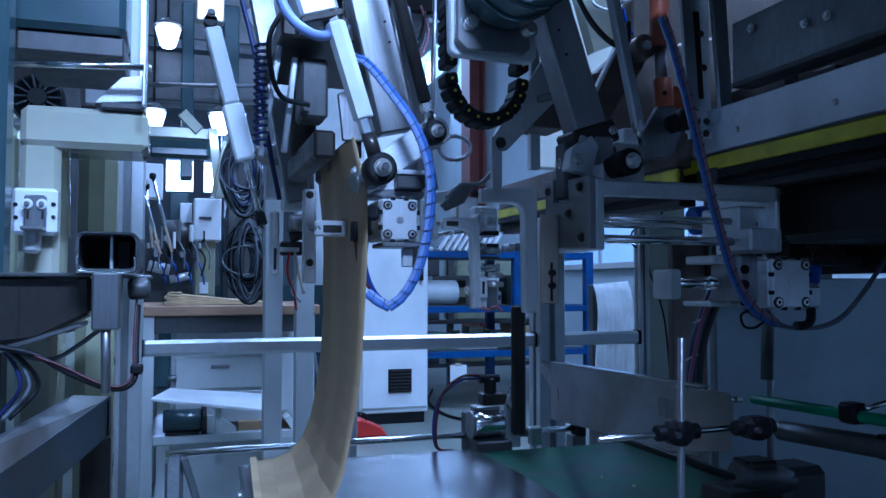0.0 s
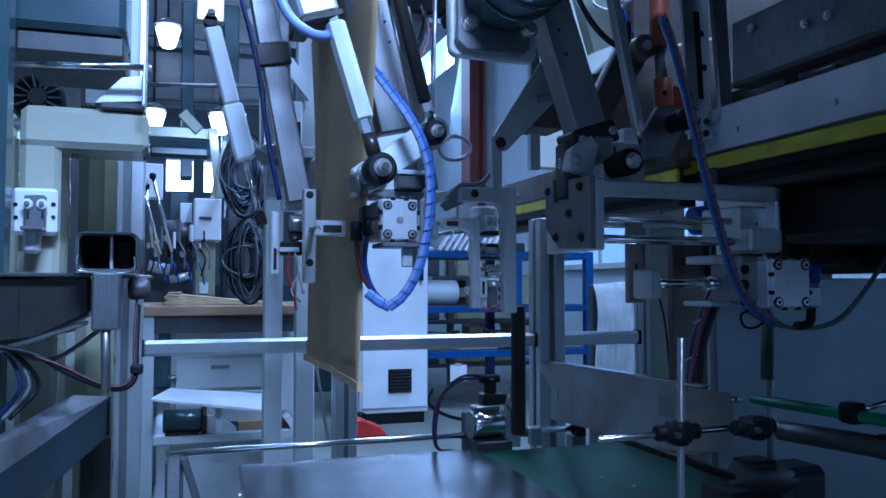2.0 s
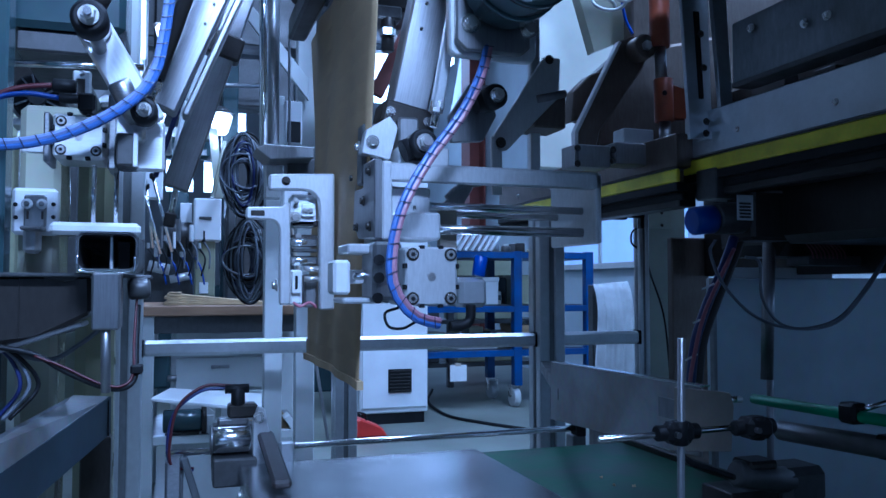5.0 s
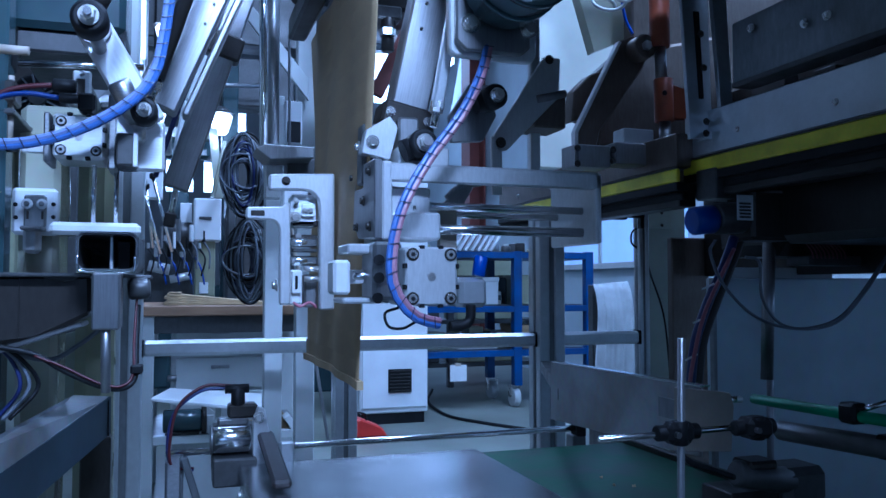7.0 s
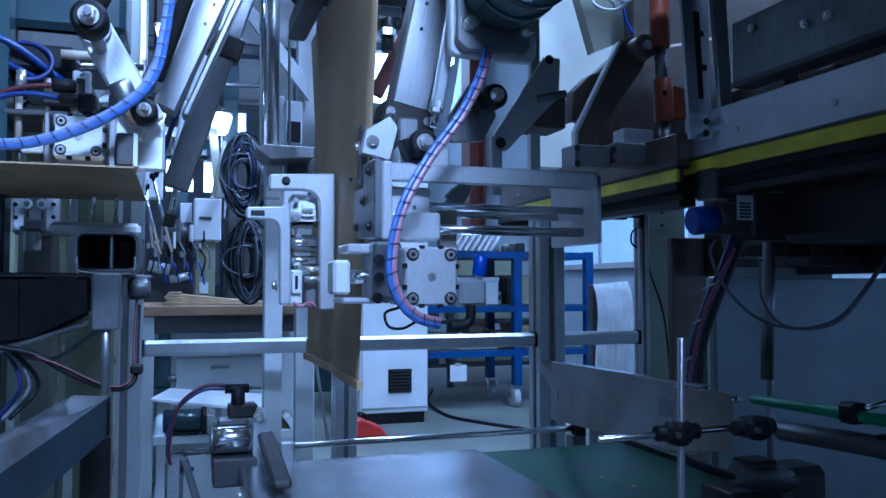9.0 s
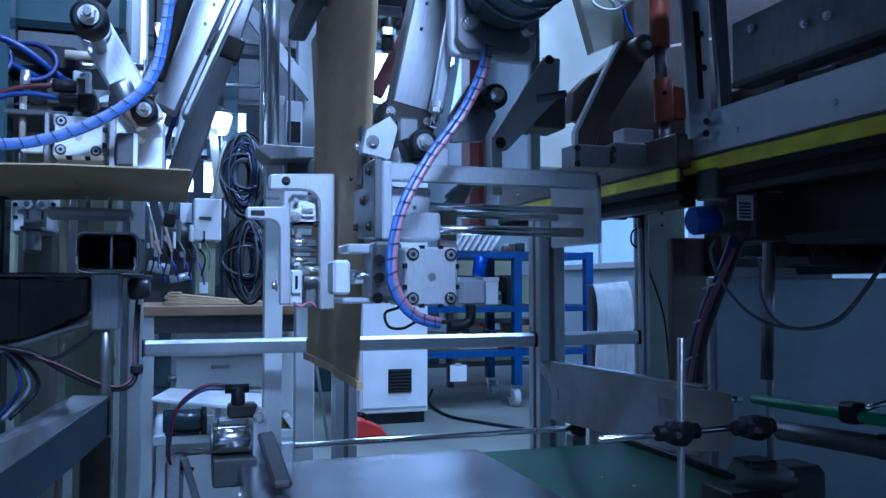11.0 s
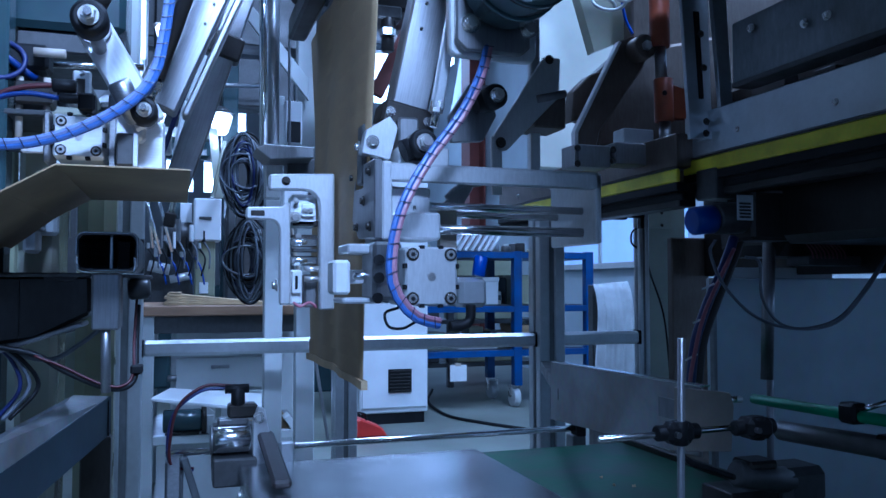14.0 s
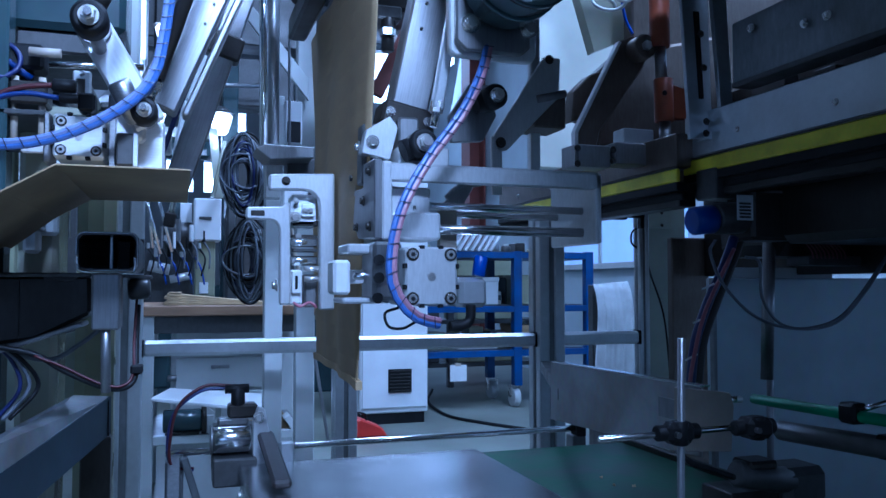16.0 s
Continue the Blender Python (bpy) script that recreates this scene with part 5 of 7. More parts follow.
for u in (0, 1):
    p = off((-0.267, 1.620, 1.149), u * 0.0245)
    part("screw", Kit().cyl(p, off(p, 0, -0.005), 0.0095, 20, bev=0.001), WHITE, ap)
    part("screw_head", Kit().cyl(off(p, 0, -0.005), off(p, 0, -0.01), 0.0048, 10, bev=0.0008), SHEET, ap)
    part("slot", Kit().span(off((-0.268, 1.620, 1.121), u * 0.0245, -0.002), off((-0.264, 1.620, 1.136), u * 0.0245), 0), DARK, ap)
for p in ((-0.290, 1.640, 1.149), (-0.289, 1.640, 1.125), (-0.226, 1.640, 1.151), (-0.226, 1.640, 1.127)):
    part("hole", Kit().cyl(p, off(p, 0, -0.002), 0.004, 10), BLACK, ap)
part("lip", Kit().span((-0.272, 1.580, 1.099), off((-0.237, 1.580, 1.106), 0, 0.06), 0.002), STEEL, ap)
part("ram", Kit().span((-0.274, 1.620, 1.059), off((-0.247, 1.620, 1.105), 0, 0.04), 0.006), MILL, ap)

# open rectangular bracket on its stand
ob = thing("channel_bracket", (-0.106, 1.350, 0.838), "open stainless channel bracket on a square stand", "bracket")
tl, br = (-0.155, 1.350, 1.084), (-0.062, 1.350, 1.021)
w, h, cx, cz = br[0] - tl[0], tl[2] - br[2], (br[0] + tl[0]) / 2, (br[2] + tl[2]) / 2
def rounded(w, h, r, y):
    """A rounded rectangle about the bracket's middle, in the upright plane at y."""
    pts = []
    for sx, sz, a0 in ((1, 1, 0), (-1, 1, 90), (-1, -1, 180), (1, -1, 270)):
        for q in range(5):
            a = radians(a0 + 22.5 * q)
            pts.append((cx + sx * (w / 2 - r) + r * math.cos(a), y, cz + sz * (h / 2 - r) + r * math.sin(a)))
    return pts


def square_tube(w, h, r, wall, y0, y1):
    k = Kit()
    loops = [[k.bm.verts.new(p) for p in rounded(*q)] for q in ((w, h, r, y0), (w, h, r, y1), (w - 2 * wall, h - 2 * wall, r * 0.75, y1), (w - 2 * wall, h - 2 * wall, r * 0.75, y0))]
    for A, B in zip(loops, loops[1:] + loops[:1]):
        for q in range(20):
            k.bm.faces.new((A[q], A[(q + 1) % 20], B[(q + 1) % 20], B[q]))
    return k


part("tube", square_tube(w, h, 0.014, 0.005, 1.353, 1.55), GREYDARK, ob)
part("rim", square_tube(w - 0.001, h - 0.001, 0.0135, 0.0022, 1.35, 1.3525), CHROME, ob, "bright cut edge of the tube")
part("inner_web", Kit().span((cx + 0.0, 1.4, cz - h / 2), (cx + 0.005, 1.5, cz + h / 2), 0.001), MILL, ob)
part("inner_block", Kit().span((cx + 0.012, 1.42, cz - h / 2), (cx + 0.03, 1.5, cz + h / 2 - 0.012), 0.001), BLACK, ob)
part("inner_link", Kit().bar((cx - 0.045, 1.44, cz + 0.016), (cx - 0.012, 1.44, cz - 0.002), 0.006, 0.02), BLACK, ob)
part("back_wall", Kit().span((cx - w / 2, 1.55, cz - h / 2), (cx + w / 2, 1.556, cz + h / 2), 0.001), GREYDARK, ob)
part("stand", Kit().span((-0.129, 1.340, 0.930), off((-0.088, 1.340, 1.019), 0, 0.07), 0.003), STEEL, ob)
part("ram", Kit().cyl((-0.107, 1.355, 0.832), (-0.109, 1.355, 0.930), 0.0075, 14, bev=0.001), STEEL, ob)
part("wire_loop", Kit().tube([(-0.151, 1.345, 1.046), (-0.150, 1.345, 1.029), (-0.139, 1.345, 1.021), (-0.077, 1.345, 1.020), (-0.067, 1.345, 1.028), (-0.068, 1.345, 1.045)], 0.0022, 8, 6), CHROME, ob)
part("knob", Kit().cyl((-0.081, 1.420, 0.993), (-0.046, 1.420, 0.995), 0.018, 16, bev=0.005), GREYDARK, ob)
part("knob_plate", Kit().span((-0.094, 1.420, 1.010), off((-0.044, 1.420, 1.017), 0, 0.05), 0.003), STEEL, ob)
tr = thing("magazine_tray", (-0.35, 1.3, 0.95), "dark blue-grey steel tray of the bag magazine", "tray")
part("body", Kit().prism([(-0.363, 1.420, 1.015), (-0.138, 1.420, 1.016), (-0.137, 1.420, 0.953), (-0.219, 1.420, 0.912), (-0.360, 1.420, 0.896)], (0, 0.3, 0), 0.006), DARK, tr)
part("lip", Kit().span((-0.358, 1.400, 1.013), off((-0.135, 1.400, 1.020), 0, 0.32), 0.003), GREYDARK, tr)
part("seam", Kit().span((-0.243, 1.418, 0.915), off((-0.243, 1.418, 1.014), 0, 0.003), 0), DARK, tr)
part("curl", Kit().prism([(-0.212, 1.410, 1.017), (-0.154, 1.410, 1.017), (-0.162, 1.410, 1.008), (-0.183, 1.410, 1.005), (-0.204, 1.410, 1.008)], (0, 0.01, 0), 0.001), DARK, tr)
part("support_strip", Kit().bar((-0.321, 1.450, 0.879), (-0.148, 1.450, 0.937), 0.008, 0.1), STEEL, tr)
ch = thing("outfeed_chute", (-0.3, 1.4, 0.7), "slanted sheet-metal chute beside the guard post", "chute")
part("floor_sheet", Kit().prism([(-0.284, 1.300, 0.763), (-0.199, 1.750, 0.781), (-0.132, 1.750, 0.776), (-0.283, 1.300, 0.700)], (0, 0, -0.006), 0.001), WORNSHEET, ch)
part("side_sheet", Kit().prism([(-0.132, 1.750, 0.776), (-0.283, 1.300, 0.700), (-0.281, 1.300, 0.613), (-0.175, 1.750, 0.701), (-0.131, 1.750, 0.699)], (0.004, 0.006, 0), 0.001), SLATE, ch)
part("dark_gap", Kit().prism([(-0.131, 1.740, 0.770), (-0.130, 1.740, 0.698), (-0.174, 1.740, 0.701)], (0, 0.004, 0), 0), BLACK, ch)
part("leg_panel", Kit().span(((-0.200, 1.900, 0.640)[0], 1.9, 0), ((-0.138, 1.900, 0.636)[0], 1.94, (-0.167, 1.900, 0.668)[2]), 0.003), DARK, ch)
part("wall_sheet", Kit().prism([(-0.464, 2.000, 0.821), (-0.181, 2.000, 0.909), (-0.149, 2.000, 0.824), (-0.148, 2.000, 0.746), (-0.460, 2.000, 0.686)], (0, 0.01, 0), 0.001), SAGE, ch)
lc = thing("loom_cable", (-0.097, 1.360, 0.838), "black and red cable loom looping round the post", "cable")
part("cable", Kit().tube([(-0.271, 1.360, 0.909), (-0.210, 1.360, 0.894), (-0.170, 1.360, 0.869), (-0.121, 1.360, 0.844), (-0.084, 1.360, 0.837), (-0.066, 1.380, 0.852), (-0.066, 1.400, 0.903), (-0.065, 1.420, 0.967)], 0.0045), BLACK, lc)
part("cable", Kit().tube([(-0.209, 1.355, 0.892), (-0.168, 1.355, 0.874), (-0.119, 1.355, 0.848), (-0.085, 1.355, 0.841), (-0.069, 1.375, 0.858), (-0.069, 1.395, 0.908), (-0.067, 1.420, 0.977)], 0.0022), DARKRED, lc)
part("clip", Kit().span((-0.073, 1.370, 0.857), off((-0.054, 1.370, 0.872), 0, 0.03), 0.003), BLACK, lc)
part("cable", Kit().tube([(-0.265, 1.500, 0.884), (-0.205, 1.500, 0.874), (-0.162, 1.500, 0.898), (-0.128, 1.500, 0.925)], 0.004), GREYHOSE, lc)
for i in range(3):
    part("cable", Kit().tube([(-0.290, 1.450, 0.914), off((-0.256, 1.450, 0.877), 0.008 * i), off((-0.244, 1.450, 0.831), 0.012 * i, 0.01 * i), off((-0.278, 1.450, 0.783), 0.01 * i)], 0.0035), (NAVY, GREYHOSE, BLACK)[i], lc)

# ---- table and machines behind the guard ----
TY = 3.6
tt = (0.195, 3.600, 0.912)[2]
tb = thing("work_table", (0.2, 4.0, 0), "worn wooden work table on a grey steel frame", "table")
x0, x1 = (-0.200, 3.600, 0.893)[0], (0.605, 3.600, 0.885)[0]
part("top", Kit().span((x0, TY, tt - 0.045), (x1, TY + 0.8, tt), 0.005), WOOD, tb)
for x in (x0 + 0.03, x1 - 0.09):
    for y in (TY + 0.02, TY + 0.72):
        part("leg", Kit().span((x, y, 0), (x + 0.07, y + 0.06, tt - 0.045), 0.004), LIGHTGREY, tb)
part("apron", Kit().span((x0 + 0.1, TY + 0.03, tt - 0.12), (x1 - 0.1, TY + 0.05, tt - 0.046), 0.002), GREYDARK, tb)
part("stretcher", Kit().span((x0 + 0.1, TY + 0.02, (0.202, 3.600, 0.319)[2]), (x1 - 0.09, TY + 0.07, (0.201, 3.600, 0.355)[2]), 0.003), LIGHTGREY, tb)
part("lower_shelf", Kit().span((x0 + 0.05, TY + 0.07, (0.202, 3.600, 0.319)[2]), (x1 - 0.05, TY + 0.75, (0.202, 3.600, 0.338)[2]), 0.002), SHEET, tb)
for i in range(4):
    a, b = (-0.062, 3.650, 0.912), (0.479, 3.650, 0.908)
    s = thing("empty_sack", (0, 3.8, tt + 0.01 * i), "flat empty paper sack stacked on the table", "sack", "stacked sacks")
    h0, h1, h2 = 0.002 + 0.013 * i, 0.002 + 0.006 * i, 0.002 + 0.003 * i
    dx = 0.012 * (i % 2)
    m_ = ((a[0] + b[0]) / 2, a[1], a[2])
    part("sheet", Kit().prism([off(a, dx, 0.01 * i, h0), off(m_, 0, 0.01 * i, h1), off(b, -0.03 * i, 0.01 * i, h2), off(b, -0.03 * i, 0.01 * i, h2 + 0.003), off(m_, 0, 0.01 * i, h1 + 0.006), off(a, dx, 0.01 * i, h0 + 0.012)], (0, 0.4, 0), 0.001), KRAFTSEAM, s)
    part("fold", Kit().span(off(a, dx + 0.005, 0.01 * i, h0 + 0.0125), off(a, dx + 0.06, 0.4, h0 + 0.015), 0.001), KRAFTSEAM, s)
dc = thing("drawer_cabinet", (0.172, 3.750, 0.403), "grey steel drawer cabinet under the table", "cabinet")
a, b = (-0.032, 3.750, 0.404), (0.390, 3.750, 0.852)
part("body", Kit().span((a[0], 3.75, 0.0), (b[0], 4.2, b[2]), 0.005), LIGHTGREY, dc)
for i in range(3):
    z1 = b[2] - 0.02 - i * 0.155
    d = part("drawer", Kit().span((a[0] + 0.02, 3.735, z1 - 0.14), (b[0] - 0.02, 3.75, z1), 0.003), LIGHTGREY, dc)
    part("handle", Kit().span(((a[0] + b[0]) / 2 - 0.04, 3.722, z1 - 0.05), ((a[0] + b[0]) / 2 + 0.04, 3.735, z1 - 0.035), 0.002), STEEL, d)
ws = thing("white_board", (0.146, 3.450, 0.510), "white sheet lying askew on the stored parts", "sheet")
part("sheet", Kit().prism([(-0.100, 3.300, 0.557), (-0.032, 3.550, 0.563), (0.372, 3.550, 0.522), (0.383, 3.300, 0.486)], (0, 0, 0.006), 0.001), PAPER, ws)
part("edge", Kit().bar((-0.100, 3.300, 0.555), (0.383, 3.300, 0.483), 0.008, 0.004, 0.001), NYLON, ws)
part("prop", Kit().span((0.146, 3.400, 0.396), off((0.171, 3.400, 0.522), 0, 0.03), 0.002), LIGHTGREY, ws)
ps = thing("pump", (0.016, 3.700, 0.351), "small dark blue pump stored under the table", "pump")
p = (0.020, 3.660, 0.362)
part("body", Kit().cyl(off(p, -0.08, 0.0, 0.05), off(p, 0.08, 0, 0.05), 0.05, 18, bev=0.006), BLUEGREY, ps)
part("flange", Kit().cyl(off(p, 0.08, 0, 0.05), off(p, 0.1, 0, 0.05), 0.06, 18), DARK, ps)
part("foot", Kit().span(off(p, -0.07, -0.04, -0.005), off(p, 0.07, 0.05, 0.008), 0.002), DARK, ps)
ofc = thing("metal_offcut", (0.168, 3.650, 0.358), "bent grey metal offcut leaning under the table", "offcut")
part("strip", Kit().bar((0.108, 3.660, 0.450), (0.234, 3.660, 0.350), 0.05, 0.02), LIGHTGREY, ofc)
part("strip", Kit().bar((0.137, 3.640, 0.354), (0.136, 3.640, 0.435), 0.03, 0.02), LIGHTGREY, ofc)
crt = thing("scrap_carton", (0.355, 3.700, 0.331), "brown carton stored under the table", "box")
part("body", Kit().span((0.256, 3.700, 0.334), off((0.485, 3.700, 0.390), 0, 0.3), 0.004), KRAFT, crt)
part("flap", Kit().bar((0.465, 3.680, 0.412), (0.509, 3.680, 0.346), 0.03, 0.1), PAPER, crt)
mv = thing("motor_block", (-0.037, 3.900, 0.597), "dark blue motor block behind the table frame", "motor")
part("body", Kit().span((-0.145, 3.700, 0.549), off((-0.036, 3.700, 0.692), 0, 0.2), 0.01), BLUEGREY, mv)
part("shaft", Kit().cyl((-0.044, 3.700, 0.594), (-0.006, 3.700, 0.592), 0.014, 12), STEEL, mv)

pm = thing("packing_machine", (-0.1, 5.0, 0), "grey-green packing machine crowded with levers and boxes", "machine")
PMY = 4.6
part("column", Kit().span(((0.079, 4.600, 1.016)[0], 4.6, 0), ((0.187, 4.600, 1.016)[0], 4.75, (0.123, 4.600, 1.272)[2]), 0.005), OLIVE, pm)
part("column_head", Kit().span((0.069, 4.550, 1.243), off((0.215, 4.550, 1.478), 0, 0.2), 0.008), WHITE, pm)
part("latch", Kit().span(off((0.097, 4.540, 1.361), 0, 0), off((0.162, 4.540, 1.375), 0, 0.01), 0.001), GREYDARK, pm)
part("slot", Kit().span(off((0.103, 4.590, 0.953), 0, 0), off((0.150, 4.590, 1.016), 0, 0.012), 0.001), PAPER, pm)
part("cross_beam", Kit().span((-0.197, 4.900, 1.868), off((0.175, 4.900, 1.928), 0, 0.1), 0.004), BEIGE, pm)
part("hood", Kit().span((-0.190, 5.100, 1.781), off((0.169, 5.100, 1.926), 0, 0.1), 0.02), BLUEGREY, pm)
part("dial", Kit().cyl((-0.189, 4.400, 1.537), off((-0.189, 4.400, 1.537), 0, -0.02), 0.028, 18, bev=0.004), NYLON, pm)
part("panel", Kit().span((-0.212, 4.450, 1.459), off((-0.092, 4.450, 1.643), 0, 0.1), 0.005), WHITE, pm)
for a, b in (((-0.193, 4.350, 1.530), (-0.094, 4.350, 1.160)), ((-0.139, 4.350, 1.562), (-0.039, 4.350, 1.172)), ((-0.172, 4.400, 1.514), (-0.134, 4.400, 1.191))):
    lvr = part("lever", Kit().cyl(a, b, 0.009, 10), CHROME, pm)
    part("ball", Kit().cyl(off(a, 0, 0, -0.016), off(a, 0, 0, 0.016), 0.017, 14, bev=0.006), BLACK, lvr)
part("gearbox", Kit().span((-0.063, 4.700, 1.357), off((0.043, 4.700, 1.526), 0, 0.2), 0.01), BLUEGREY, pm)
part("gearbox", Kit().cyl((-0.085, 4.700, 1.280), (0.065, 4.700, 1.283), 0.085, 20, bev=0.01), GREYDARK, pm)
part("dark_base", Kit().span((-0.199, 4.900, 0.887), off((0.084, 4.900, 1.229), 0, 0.2), 0.01), GREYDARK, pm)
part("white_valve", Kit().span((-0.003, 4.650, 1.345), off((0.062, 4.650, 1.457), 0, 0.05), 0.004), WHITE, pm)
part("cylinder", Kit().cyl((-0.162, 4.600, 1.107), (-0.052, 4.600, 1.083), 0.03, 14), MILL, pm)
part("cylinder", Kit().cyl((-0.051, 4.600, 1.031), (0.061, 4.600, 1.053), 0.022, 14), MILL, pm)
part("stanchion", Kit().cyl((0.169, 4.600, 1.487), (0.232, 4.600, 1.808), 0.012, 10), BEIGE, pm)
part("brace", Kit().bar((0.001, 4.900, 2.014), (0.098, 4.900, 1.913), 0.06, 0.04), OLIVE, pm)
part("brace", Kit().bar((0.214, 4.800, 1.503), (0.171, 4.800, 1.912), 0.05, 0.04), BEIGE, pm)
for i in range(14):
    a = off((-0.162, 4.550, 1.197), 0.022 * i, 0.01 * (i % 3), 0.05 * math.sin(i * 2.1))
    part("air_fitting", Kit().cyl(a, off(a, 0.0, 0, 0.03 + 0.03 * (i % 4)), 0.008 + 0.004 * (i % 3), 8), (MILL, BLACK, WHITE, STEEL)[i % 4], pm)
    part("pipe", Kit().tube([a, off(a, 0.03, -0.02, -0.06), off(a, 0.01 + 0.02 * (i % 3), -0.02, -0.15)], 0.005, 6, 4), (BLACK, GREYHOSE, BLUEPLASTIC)[i % 3], pm)
dk = thing("dark_machine", (-0.9, 6.5, 0), "dark machinery and gantry deep in the hall", "machine")
part("gantry_beam", Kit().span((-0.299, 7.000, 2.547), off((0.931, 7.000, 2.965), 0, 0.3), 0.01), GREYDARK, dk)
part("gantry_beam", Kit().span((-1.007, 5.500, 2.133), off((-0.256, 5.500, 2.419), 0, 0.3), 0.01), DARK, dk)
part("gantry_beam", Kit().span((-0.417, 7.000, 3.082), off((1.023, 7.000, 3.838), 0, 0.3), 0.01), GREYDARK, dk)
part("gantry_post", Kit().span(((0.328, 7.000, 1.986)[0], 6.96, 0), ((0.458, 7.000, 1.992)[0], 7.2, 3.4), 0.01), BLUEGREY, dk)
part("gantry_post", Kit().span(((-0.010, 7.000, 1.970)[0], 6.96, 1.9), ((0.089, 7.000, 1.975)[0], 7.2, 3.4), 0.01), BLUEGREY, dk)
part("gantry_post", Kit().span(((-0.744, 5.500, 1.729)[0], 5.46, 0), ((-0.614, 5.500, 1.735)[0], 5.7, 3.0), 0.01), GREYDARK, dk)
part("housing", Kit().span((-0.862, 5.600, 0.520), off((-0.262, 5.600, 1.465), 0, 0.4), 0.02), BLUEGREY, dk)
part("housing", Kit().span((0.339, 6.400, 0.760), off((0.634, 6.400, 2.097), 0, 0.4), 0.02), GREYDARK, dk)
part("housing", Kit().span((-1.112, 5.000, 0.829), off((-0.886, 5.000, 1.974), 0, 0.4), 0.02), OLIVE, dk)
part("pipe", Kit().cyl((-0.271, 6.800, 2.619), (0.669, 6.800, 2.685), 0.02, 10), STEEL, dk)
part("far_bench", Kit().span(((-0.302, 7.500, 0.037)[0], 7.5, 0.0), ((1.609, 7.500, -0.046)[0], 8.2, 1.0), 0.01), BLUEGREY, dk)
part("far_rack", Kit().span(((1.183, 7.800, 2.136)[0], 7.8, 0.0), ((1.720, 7.800, 2.161)[0], 8.2, 3.2), 0.01), LIGHTGREY, dk)
wc = thing("wire_coil", (0.229, 3.200, 1.265), "hanging coils of grey wire and hose", "cable")
random.seed(7)
for i in range(84):
    up = i % 2
    c = (0.218, 3.200, 1.427) if up else (0.239, 3.200, 1.095)
    rx, rz = 0.025 + 0.065 * random.random(), 0.05 + 0.12 * random.random()
    y, ph, sx = 3.2 - 0.08 * random.random(), random.random(), 0.02 * random.random()
    part("loop", Kit().tube([(c[0] + rx * math.cos(a + ph) + sx, y + 0.01 * math.sin(3 * a), c[2] + rz * math.sin(a + ph)) for a in [k * 0.7 for k in range(10)]], 0.0042, 5, 4), (GREYHOSE, DARK, GREYHOSE, NAVY, SHEET, GREYHOSE, BLACK)[i % 7], wc)
part("hook", Kit().cyl((0.234, 3.200, 1.566), (0.326, 4.460, 1.789), 0.012, 10), STEEL, wc)
part("rack", Kit().span(((0.285, 4.450, 1.630)[0], 4.45, 0.0), ((0.376, 4.450, 1.634)[0], 4.5, (0.319, 4.450, 1.834)[2]), 0.004), GREYDARK, wc)

# ---- first transfer gripper: pick-up jaws that turn a quarter ----
LBOX = (0.377, 1.400, 1.118)


def socket_plate(name, c, w, h, parent, bolt_r=0.006, material=None):
    """A square cylinder face with four sunk bolts, a centre mark and notched rims."""
    p = part(name, Kit().span(off(c, -w / 2, -0.012, -h / 2), off(c, w / 2, 0, h / 2), 0.004), material or MILL, parent)
    for sx in (-1, 1):
        for sz in (-1, 1):
            q = off(c, sx * (w / 2 - 0.012), -0.012, sz * (h / 2 - 0.012))
            part("bolt", Kit().cyl(off(q, 0, 0.002), off(q, 0, -0.0015), bolt_r * 1.4, 16), DARK, p)
            part("bolt_head", Kit().cyl(off(q, 0, -0.001), off(q, 0, -0.0035), bolt_r, 14, bev=0.0006), BOLT, p)
            part("bolt_socket", Kit().cyl(off(q, 0, -0.0035), off(q, 0, -0.0039), bolt_r * 0.5, 6), BLACK, p)
    for sx in (-1, 1):
        for f in (-0.18, 0.18):
            part("notch", Kit().box(off(c, sx * w / 2, -0.008, f * h), (0.006, 0.011, 0.008), 0.001), BLACK, p)
            part("notch", Kit().box(off(c, f * w, -0.008, sx * h / 2), (0.008, 0.011, 0.006), 0.001), BLACK, p)
    part("centre_mark", Kit().cyl(off(c, 0, -0.012), off(c, 0, -0.0132), 0.007, 16), BOLT, p)
    return p


gl = thing("pickup_gripper", LBOX, "milled aluminium pick-up gripper with square air cylinder", "gripper")
cylb = part("cylinder_body", Kit().span(off(LBOX, -0.036, 0.0, -0.038), off(LBOX, 0.036, 0.09, 0.038), 0.004), MILL, gl)
socket_plate("cylinder_cap", LBOX, 0.07, 0.076, gl)
part("mount_rail", Kit().span(off(LBOX, -0.075, 0.0, 0.042), off(LBOX, 0.05, 0.08, 0.056), 0.003), STEEL, gl)
part("channel", Kit().span(off(LBOX, -0.008, -0.02, 0.056), off(LBOX, 0.045, 0.06, 0.088), 0.003), GREYDARK, gl)
part("channel_lip", Kit().span(off(LBOX, -0.008, -0.025, 0.082), off(LBOX, 0.047, -0.02, 0.09), 0.001), MILL, gl)
part("side_plate", Kit().span(off(LBOX, -0.04, 0.03, 0.06), off(LBOX, 0.045, 0.05, 0.13), 0.004), MILL, gl)
part("under_rail", Kit().span(off(LBOX, -0.035, -0.02, -0.05), off(LBOX, 0.045, 0.06, -0.041), 0.002), STEEL, gl)
part("hole_plate", Kit().span(off(LBOX, 0.008, 0.0, -0.085), off(LBOX, 0.028, 0.01, -0.05), 0.002), MILL, gl)
